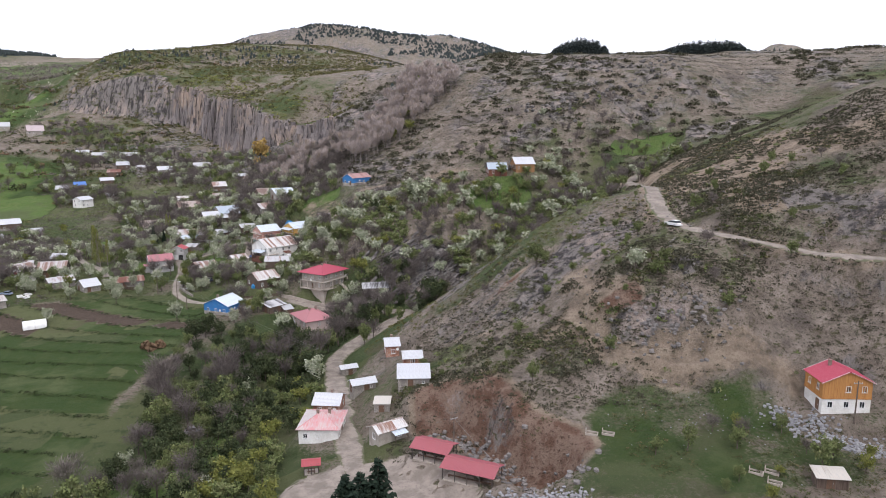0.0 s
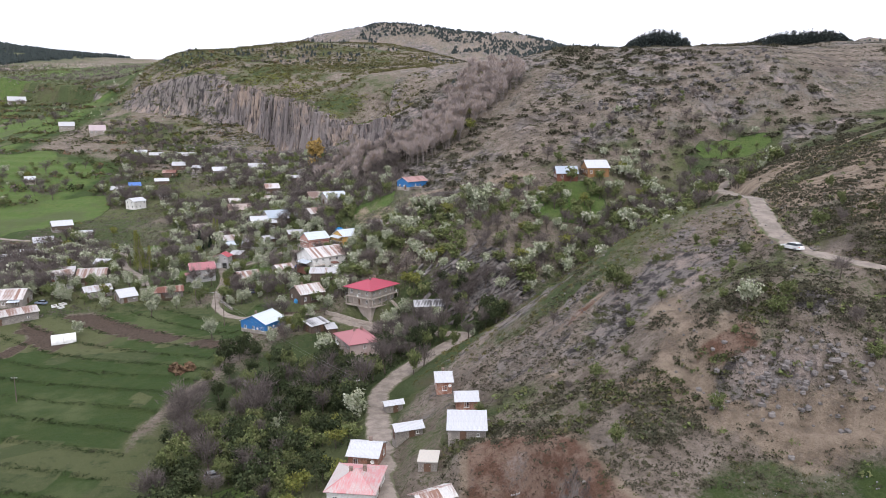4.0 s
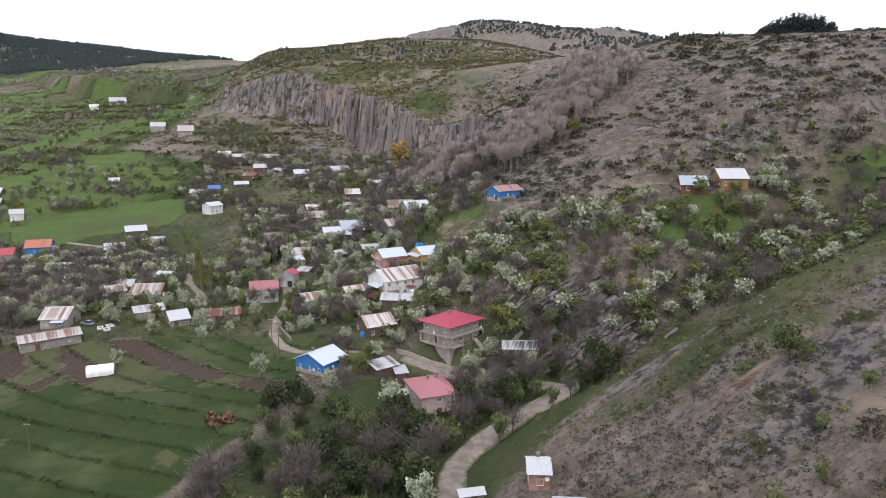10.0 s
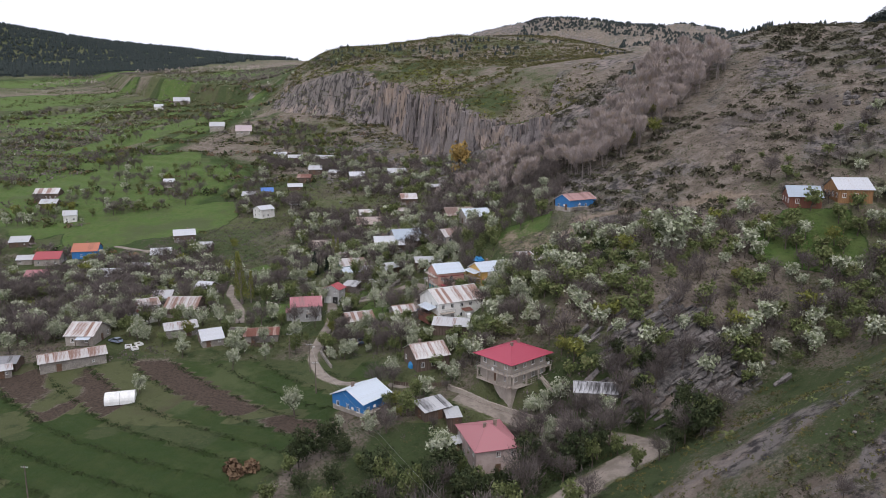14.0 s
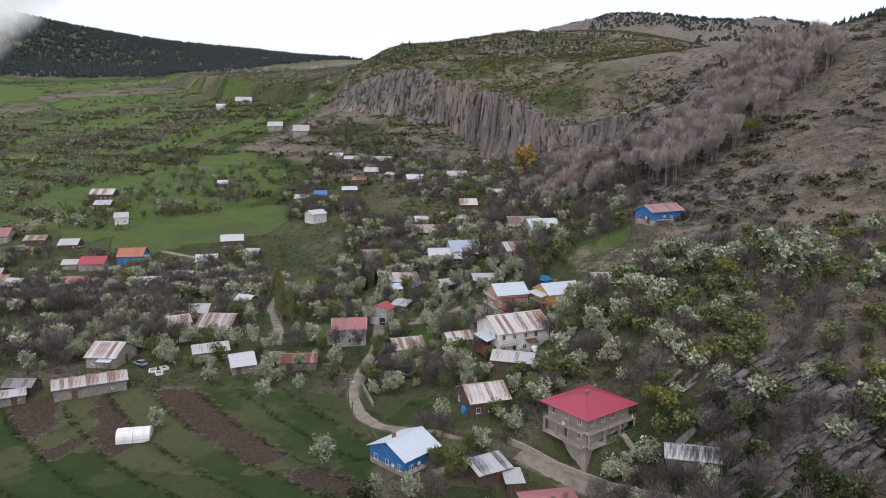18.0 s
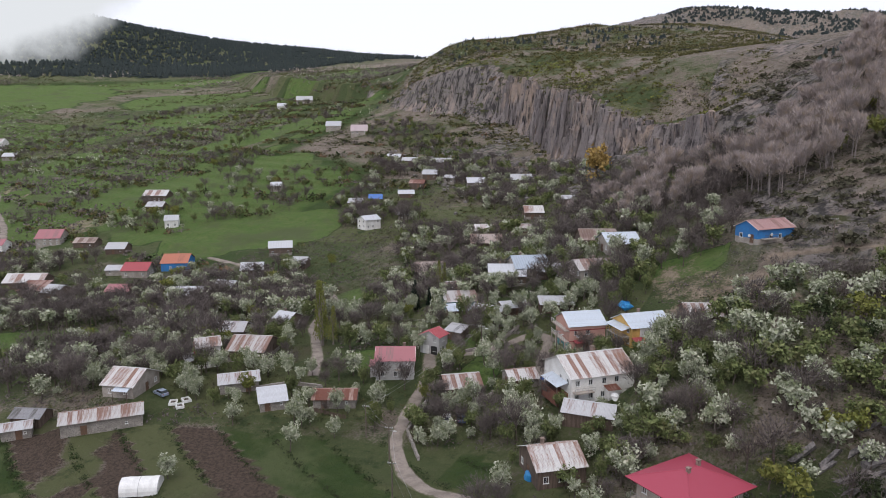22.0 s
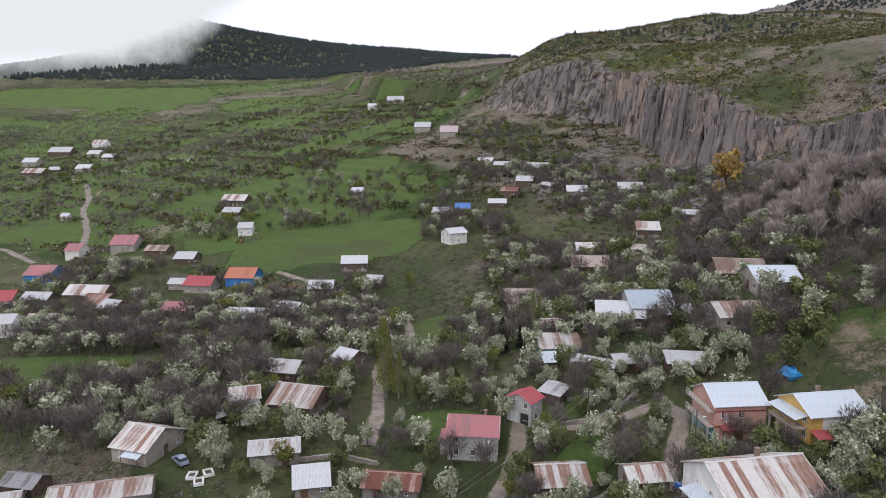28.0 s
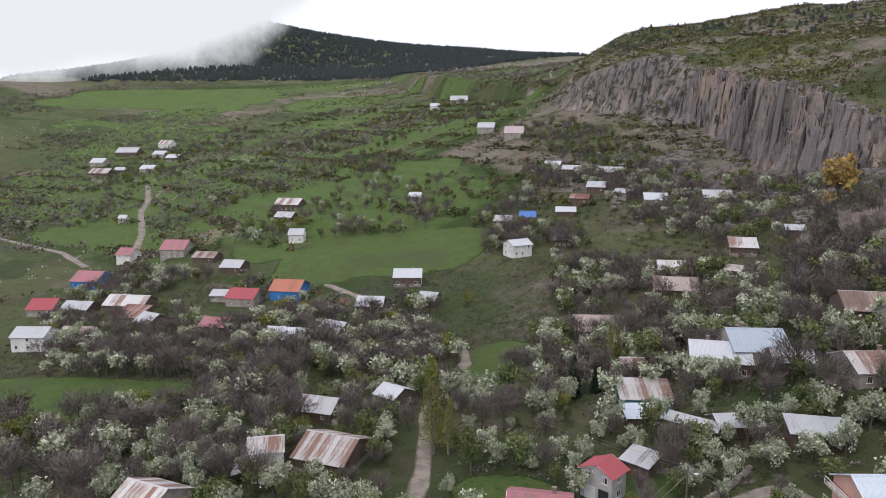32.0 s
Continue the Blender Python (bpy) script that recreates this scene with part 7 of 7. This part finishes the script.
# ---- poles and cables ----
def utility_pole(x, y, tall, yaw, lamp=False, words="weathered wooden utility pole with crossarm"):
    root = new("utility_pole")
    root.matrix_basis = pose(x, y, float(at_grid(x, y)), 0, 0, yaw)
    tagged(root, words, "utility pole", "utility poles")
    part("shaft", *tube([(0, 0, -0.5), (0, 0, tall * 0.5), (0, 0, tall)], [0.15, 0.125, 0.09], 8), POLE_WOOD, root)
    arm = part("crossarm", *boxes((-0.8, 0.8, -0.05, 0.05, tall - 0.55, tall - 0.43)), STEEL, root)
    for u in (-0.7, -0.25, 0.25, 0.7):
        part("insulator", *tube([(u, 0, tall - 0.43), (u, 0, tall - 0.33), (u, 0, tall - 0.25)], [0.045, 0.06, 0.03], 6), PLASTIC, arm)
    if lamp:
        part("lamp_arm", *boxes((0, 1.2, -0.03, 0.03, tall - 1.1, tall - 1.04)), STEEL, root)
        part("lamp_head", *boxes((0.9, 1.5, -0.13, 0.13, tall - 1.16, tall - 1.02)), FRAME, root, "pale street lamp head")
    return (x, y, float(at_grid(x, y)) + tall - 0.3)


tops = {
    "field": utility_pole(-94.5, 242, 8.5, 20),
    "gully": utility_pole(-38, 190, 8.0, 40),
    "bend": utility_pole(-102, 252.5, 8.0, 20, True),
    "pink": utility_pole(-84, 296, 7.5, 10, True, "street lamp pole beside the salmon-pink house"),
    "wood": utility_pole(73.5, 119.3, 8.0, 0, False, "lone wooden pole before the pine-boarded house"),
    "square": utility_pole(1, 128, 7.5, 30),
    "lane": utility_pole(-112, 259, 7.5, 20),
    "orchard": utility_pole(-105.5, 300.6, 6.5, 30, True),
    "hill": utility_pole(-30, 331, 7.0, 10),
    "west": utility_pole(-167, 313, 7.5, 40),
    "meadow": utility_pole(-130, 190, 7.0, 10),
}
near_square = (10, 104, float(at_grid(10, 104)) + 6)


def cable(a, b, sag, off=0.0):
    n = 18
    d = Vector(b) - Vector(a)
    s = Vector((-d.y, d.x, 0)).normalized() * off
    path = []
    for i in range(n + 1):
        u = i / n
        p = Vector(a) + d * u + s
        path.append((p.x, p.y, p.z - sag * 4 * u * (1 - u)))
    v, f = [], []
    for p in path:
        for k in range(3):
            q = 2.094 * k
            v.append((p[0] + 0.022 * math.cos(q) * s.x / max(abs(off), 0.01) if off else p[0] + 0.022 * math.cos(q), p[1] + 0.022 * math.cos(q), p[2] + 0.022 * math.sin(q)))
    for i in range(n):
        for k in range(3):
            f.append((i * 3 + k, i * 3 + (k + 1) % 3, i * 3 + 3 + (k + 1) % 3, i * 3 + 3 + k))
    mesh = bpy.data.meshes.new("cable")
    mesh.from_pydata(v, [], f)
    mesh.materials.append(STEEL)
    return tagged(new("cable", mesh), "thin grey overhead cable between two poles", "cable", "overhead cables")


for a, b in (("gully", "field"), ("field", "bend"), ("bend", "lane"), ("lane", "orchard"), ("orchard", "pink"), ("orchard", "west")):
    for off in (-0.6, 0.6):
        cable(tops[a], tops[b], 1.0, off)
cable(tops["square"], near_square, 0.6)

# ---- garden and yard things ----
def rounded_tunnel(x, y, yaw, L, w, h):
    """A low plastic tunnel with hoops and closed ends."""
    root = new("polytunnel")
    root.matrix_basis = pose(x, y, float(at_grid(x, y)), 0, 0, yaw)
    tagged(root, "white plastic garden polytunnel in the terraced field", "polytunnel")
    v, f, n, seg = [], [], 8, 12
    for i in range(n + 1):
        for k in range(seg + 1):
            a = math.pi * k / seg
            sagx = 0.05 * math.sin(math.pi * (i % 2)) + 0.04 * math.cos(i * 2.1)
            v.append((-L / 2 + L * i / n, (w / 2 - sagx) * math.cos(a), (h - sagx) * math.sin(a) ** 0.8))
    for i in range(n):
        for k in range(seg):
            a = i * (seg + 1) + k
            f.append((a, a + seg + 1, a + seg + 2, a + 1))
    part("cover", v, f, PLASTIC, root)
    for g in (0, n):
        ring = [v[g * (seg + 1) + k] for k in range(seg + 1)]
        part("end_sheet", ring, [tuple(range(seg + 1))], PLASTIC, root)
    for i in (0, 4, 8):
        hv, hf = [], []
        for k in range(seg + 1):
            p = v[i * (seg + 1) + k]
            hv += [(p[0] - 0.04, p[1] * 1.01, p[2] * 1.01 + 0.02), (p[0] + 0.04, p[1] * 1.01, p[2] * 1.01 + 0.02)]
        hf = [(2 * k, 2 * k + 1, 2 * k + 3, 2 * k + 2) for k in range(seg)]
        part("hoop", hv, hf, STEEL, root)


rounded_tunnel(-140.8, 226.5, 35, 7.0, 4.6, 2.6)


def frame_tray(x, y, yaw):
    root = new("cold_frame")
    root.matrix_basis = pose(x, y, float(at_grid(x, y)) + 0.05, 0, 0, yaw)
    tagged(root, "white concrete planting trough on the grass", "trough", "white troughs on the grass")
    part("rim", *boxes((-0.9, 0.9, -1.2, -0.9, 0, 0.6), (-0.9, 0.9, 0.9, 1.2, 0, 0.6), (-0.9, -0.6, -0.9, 0.9, 0, 0.6), (0.6, 0.9, -0.9, 0.9, 0, 0.6)), PLASTIC, root)
    part("bed", *boxes((-0.6, 0.6, -0.9, 0.9, 0, 0.3)), GROUND, root)


for x, y, a in ((-160.2, 250.6, 40), (-157.6, 250.2, 55), (-158.4, 252.8, 65)):
    frame_tray(x, y, a)


def lumpy(r, seed, flat=0.7, sides=9, rings=6):
    """An irregular boulder or heap."""
    rng = random.Random(seed)
    v, f = [], []
    for i in range(rings + 1):
        t = math.pi * i / rings
        for k in range(sides):
            a = 6.283 * k / sides
            q = r * (0.75 + 0.5 * rng.random())
            v.append((q * math.sin(t) * math.cos(a), q * math.sin(t) * math.sin(a), q * flat * math.cos(t)))
    for i in range(rings):
        for k in range(sides):
            a, b = i * sides + k, i * sides + (k + 1) % sides
            f.append((a, a + sides, b + sides, b))
    return v, f


def heap(name, x, y, r, material, words, cat, seed, flat=0.6):
    mesh = joined(name, [lumpy(r, seed, flat)], material)
    ob = new(name, mesh)
    ob.matrix_basis = pose(x, y, float(at_grid(x, y)) + r * 0.2, 0, 0, seed * 40)
    return tagged(ob, words, cat)


heap("tarpaulin", -74.2, 319.3, 1.9, TARP, "crumpled blue tarpaulin over stacked wood", "tarpaulin", 3)
heap("tarpaulin", -72.6, 252.2, 1.3, TARP, "blue tarpaulin hung beside the cottage", "tarpaulin", 4, 1.0)
heap("tarpaulin", -66, 238.5, 0.9, TARP, "small blue tarpaulin bundle in the yard", "tarpaulin", 5)
heap("water_tank", -65, 276.6, 0.9, PLASTIC, "white plastic water tank beside the barn", "tank", 6, 0.9)
for i, (x, y) in enumerate(((-92, 204.5), (-90, 207), (-94, 206))):
    clump_field("russet_bush", "russet brown bush at the field edge", LEAVES["rust_bush"], [(x, y, 1.7, 2.2)], rs, 160, "bush")["kind"] = "thing"


def rock_run(name, words, line, n, spread, size, material, seed, cat="rocks"):
    rng = random.Random(seed)
    chunks = []
    for i in range(n):
        u = rng.random() * (len(line) - 1)
        k = min(int(u), len(line) - 2)
        t = u - k
        x = line[k][0] + (line[k + 1][0] - line[k][0]) * t + rng.gauss(0, spread)
        y = line[k][1] + (line[k + 1][1] - line[k][1]) * t + rng.gauss(0, spread)
        r = rng.uniform(*size)
        v, f = lumpy(r, seed * 1000 + i, 0.75, 6, 3)
        z = float(at_grid(x, y)) + r * 0.25
        turn = rng.uniform(0, 6.28)
        c, s = math.cos(turn), math.sin(turn)
        chunks.append(([(x + c * a - s * b, y + s * a + c * b, z + d) for a, b, d in v], f))
    return tagged(new(name, joined(name, chunks, material)), words, cat, kind="stuff")


rock_run("rubble_bank", "blue-grey rubble heaped along the bench", [(61, 124), (69, 118), (78, 111), (88, 106)], 650, 1.2, (0.15, 0.42), GREY_ROCK, 1)
rock_run("rubble_bank", "blue-grey rubble dumped beside the square", [(6, 108), (14, 103), (20, 98)], 360, 1.6, (0.15, 0.42), GREY_ROCK, 2)
rock_run("loose_rocks", "pale loose rocks scattered over the hillside", [(0, 180), (30, 165), (60, 175), (90, 170), (60, 205), (20, 200), (50, 145)], 520, 10, (0.1, 0.4), ROCK, 3)
rock_run("outcrop_rocks", "pale angular rocks of the hill outcrop", [(35, 143), (42, 140), (50, 141), (56, 138)], 150, 2.6, (0.12, 0.7), ROCK, 8)
rock_run("bench_stones", "small white stones strewn over the bench", [(34, 122), (44, 118), (52, 122), (58, 116)], 110, 5, (0.06, 0.17), GREY_ROCK, 9)
rock_run("scarp_rocks", "broken rock lying below the cut bank", [(0, 135), (8, 126), (14, 116), (22, 108)], 240, 2.0, (0.2, 0.7), ROCK, 4)
rock_run("scree", "pale scree blocks below the cliff", [(-260, 540), (-200, 510), (-150, 480), (-110, 455)], 900, 14, (0.4, 1.6), ROCK, 5)
rng = random.Random(17)
chunks = []
for i in range(560):
    x, y = rng.gauss(-11, 6.5), rng.gauss(257, 4.5)
    w, d, h = rng.uniform(1.5, 6.0), rng.uniform(0.4, 1.4), rng.uniform(0.3, 1.2)
    q = pose(x, y, float(at_grid(x, y)) + rng.uniform(-0.2, 0.9), 25 + rng.gauss(0, 9), -32 + rng.gauss(0, 7), 28 + rng.gauss(0, 10))
    corners = [tuple(q @ Vector((a * rng.uniform(0.6, 1.1), b2 * rng.uniform(0.5, 1.2), c2 * rng.uniform(0.6, 1.2)))) for a, b2, c2 in box(-w / 2, w / 2, -d / 2, d / 2, -h / 2, h / 2)]
    chunks.append((corners, BOX_FACES))
tagged(new("crag_slabs", joined("crag_slabs", chunks, DARK_ROCK)), "dark tilted strata slabs of the bare rock outcrop", "rocks", kind="stuff")


def cliff_face(name, words, along0, along1, n, wide, lean, seed, material):
    """Uneven upright pillars and buttresses standing out of the cliff."""
    rng = random.Random(seed)
    line, chunks = np.array(CLIFF, float), []
    share = np.linspace(0, 1, len(line))
    for i in range(n):
        u = rng.uniform(along0, along1)
        p = np.array([np.interp(u, share, line[:, 0]), np.interp(u, share, line[:, 1])])
        q = np.array([np.interp(u + 0.01, share, line[:, 0]), np.interp(u + 0.01, share, line[:, 1])]) - p
        q /= np.linalg.norm(q)
        out = np.array([q[1], -q[0]])
        feet = np.array([at_grid(*(p + out * r)) for r in range(-24, 25, 2)])
        fall = feet[:-2] - feet[2:]
        k = int(np.argmax(fall)) + 1
        if fall[k - 1] < 2.5:
            continue
        place = p + out * (2 * k - 24 + rng.uniform(-3.5, 4.5))
        top, low = float(feet[max(k - 3, 0)]), float(feet[min(k + 4, len(feet) - 1)])
        high = low + (top - low) * rng.choice((rng.uniform(0.25, 0.7), rng.uniform(0.7, 1.03)))
        r, sides, turn = rng.uniform(*wide), rng.choice((5, 6, 7)), rng.uniform(0, 6.28)
        v, f = [], []
        levels = 5
        for a in range(levels):
            t = a / (levels - 1)
            z = low - 4 + (high - low + 4) * t
            shift = place - out * lean * (z - low) + np.array([rng.uniform(-0.7, 0.7), rng.uniform(-0.7, 0.7)])
            for b in range(sides):
                g = turn + 6.283 * b / sides
                w = r * (1.2 - 0.45 * t) * rng.uniform(0.6, 1.25)
                v.append((shift[0] + w * math.cos(g), shift[1] + w * math.sin(g), z + rng.uniform(-0.6, 0.6)))
        for a in range(levels - 1):
            for b in range(sides):
                c, e = a * sides + b, a * sides + (b + 1) % sides
                f.append((c, e, e + sides, c + sides))
        f.append(tuple(range((levels - 1) * sides, levels * sides)))
        chunks.append((v, f))
    return tagged(new(name, joined(name, chunks, material)), words, "cliff", kind="stuff")


cliff_face("cliff_columns", "grey and ochre rock columns of the tall cliff", 0.33, 0.93, 900, (0.7, 2.8), 0.1, 21, CLIFF_ROCK)
cliff_face("cliff_slabs", "pale broken rock slabs of the upper cliff", 0.06, 0.36, 420, (0.9, 3.2), 0.5, 22, CLIFF_ROCK)
rock_run("hill_crags", "grey crags breaking through the far slope", [(40, 355), (62, 359), (90, 365), (120, 385), (70, 400)], 200, 6, (0.4, 1.5), DARK_ROCK, 7)


def dry_wall(line, tall, words, seed, material=None):
    """A dry-stone wall of two uneven courses."""
    rng = random.Random(seed)
    chunks = []
    for a, b in zip(line, line[1:]):
        d = math.hypot(b[0] - a[0], b[1] - a[1])
        yaw = math.degrees(math.atan2(b[1] - a[1], b[0] - a[0]))
        for course in range(3):
            u = rng.uniform(-0.2, 0)
            while u < d:
                w = rng.uniform(0.35, 0.8)
                x, y = a[0] + (b[0] - a[0]) * (u + w / 2) / d, a[1] + (b[1] - a[1]) * (u + w / 2) / d
                h, q = tall / 3, rng.uniform(0.2, 0.3)
                m = pose(x, y, float(at_grid(x, y)) + course * h - 0.15, rng.uniform(-4, 4), rng.uniform(-5, 5), yaw + rng.uniform(-6, 6))
                chunks.append(([tuple(m @ Vector(p)) for p in box(-w / 2, w / 2 - 0.03, -q, q, 0, h * rng.uniform(0.9, 1.15))], BOX_FACES))
                u += w
    return tagged(new("stone_wall", joined("stone_wall", chunks, material or WALLS["stone"])), words, "wall", "garden walls")


dry_wall([(-109.5, 297.5), (-104, 301), (-101.5, 305.5), (-100, 311)], 1.1, "dry-stone wall along the garden path", 1)
dry_wall([(-61, 245.6), (-50, 242.8), (-40, 242.6), (-28, 242)], 1.3, "grey retaining wall beside the lower road", 2, CONCRETE)
dry_wall([(-97.5, 256), (-105, 264), (-106, 272), (-109, 281)], 0.9, "low stone wall beside the lane", 3)
dry_wall([(-150, 262), (-142, 270), (-134, 272)], 1.0, "stone garden wall below the barns", 4)
dry_wall([(-98, 276), (-92, 284), (-90, 290)], 0.9, "rubble garden wall by the barn", 5)
dry_wall([(-50, 312), (-38, 318), (-24, 318)], 0.9, "rough stone wall on the slope", 6)
dry_wall([(-120, 304), (-110, 308), (-104, 314)], 0.9, "old stone wall above the orchard", 7)


def fence(line, tall, words, seed):
    rng = random.Random(seed)
    root = new("fence")
    x0, y0 = line[0]
    root.matrix_basis = pose(x0, y0, float(at_grid(x0, y0)))
    tagged(root, words, "fence", "timber fences")
    first = None
    for a, b in zip(line, line[1:]):
        d = math.hypot(b[0] - a[0], b[1] - a[1])
        yaw = math.degrees(math.atan2(b[1] - a[1], b[0] - a[0]))
        n = int(d / 0.5)
        for i in range(n):
            x, y = a[0] + (b[0] - a[0]) * i / n, a[1] + (b[1] - a[1]) * i / n
            m = pose(x - x0, y - y0, float(at_grid(x, y)) - float(at_grid(x0, y0)), rng.uniform(-4, 4), rng.uniform(-4, 4), yaw)
            first = again(first, m) if first else part("board", box(-0.2, 0.2, -0.03, 0.03, -0.2, tall), BOX_FACES, WALLS["timber"], root, at=m)


fence([(-50, 301), (-45, 303), (-42, 307), (-44, 310)], 1.3, "grey weathered board fence round the yard", 1)
fence([(-75, 246), (-68, 244), (-62, 246)], 1.1, "dark board fence beside the cottage", 2)
fence([(-128, 262), (-120, 263)], 1.0, "old board fence by the long shed", 3)


def grave(x, y, yaw):
    root = new("gravestone")
    root.matrix_basis = pose(x, y, float(at_grid(x, y)), 0, 0, yaw)
    tagged(root, "pale stone grave surround with a headstone", "grave", "graves on the bench")
    part("surround", *boxes((-0.6, 0.6, -1.1, -0.95, -0.1, 0.35), (-0.6, 0.6, 0.95, 1.1, -0.1, 0.35), (-0.6, -0.45, -0.95, 0.95, -0.1, 0.35), (0.45, 0.6, -0.95, 0.95, -0.1, 0.35)), CONCRETE, root)
    part("headstone", *boxes((-0.35, 0.35, 0.98, 1.1, 0.35, 0.95)), CONCRETE, root)


for x, y, a in ((25.7, 117.5, 70), (28.6, 117.2, 70), (53, 106.3, 60), (52.2, 103.4, 60), (50.3, 106, 60)):
    grave(x, y, a)

# ---- cloud over the western peak ----
m, n, l, p = node_mat("cloud_bank")
n.remove(p)
co = n.new("ShaderNodeTexCoord")
sepx = n.new("ShaderNodeSeparateXYZ")
l.new(co.outputs["UV"], sepx.inputs[0])
wisps = noise_node(n, l, co.outputs["Object"], 0.0035, 6, 0.6)
past = calc(n, l, "MAXIMUM", calc(n, l, "SUBTRACT", sepx.outputs[0], 0.5), 0.0)
rim = calc(n, l, "ADD", calc(n, l, "MULTIPLY", sepx.outputs[0], 0.45), calc(n, l, "MULTIPLY", calc(n, l, "MULTIPLY", past, past), 8.0))
edge = calc(n, l, "ADD", calc(n, l, "SUBTRACT", sepx.outputs[1], rim), calc(n, l, "MULTIPLY", calc(n, l, "SUBTRACT", wisps, 0.5), 0.4))
veil = ramp(n, l, edge, -0.13, 0.06)
glow, clear_b, join_b = n.new("ShaderNodeEmission"), n.new("ShaderNodeBsdfTransparent"), n.new("ShaderNodeMixShader")
glow.inputs["Color"].default_value, glow.inputs["Strength"].default_value = (0.86, 0.89, 0.93, 1), 1.0
l.new(veil, join_b.inputs[0])
l.new(clear_b.outputs[0], join_b.inputs[1])
l.new(glow.outputs[0], join_b.inputs[2])
l.new(join_b.outputs[0], n["Material Output"].inputs["Surface"])
cv, cf, uv = [], [], []
for i in range(25):
    a = radians(78 - 40 * i / 24)
    for k in range(7):
        r = 1650
        cv.append((-60 - r * math.sin(a), 180 + r * math.cos(a), 150 + 420 * k / 6))
        uv.append((i / 24, k / 6))
for i in range(24):
    for k in range(6):
        q = i * 7 + k
        cf.append((q, q + 7, q + 8, q + 1))
me = bpy.data.meshes.new("cloud_bank")
me.from_pydata(cv, [], cf)
layer = me.uv_layers.new(name="UVMap")
for poly in me.polygons:
    for li in poly.loop_indices:
        layer.data[li].uv = uv[me.loops[li].vertex_index]
me.materials.append(m)
cloud = tagged(new("backdrop", me), "low white cloud drifting over the peak", "cloud", kind="structure")
cloud.visible_shadow = False
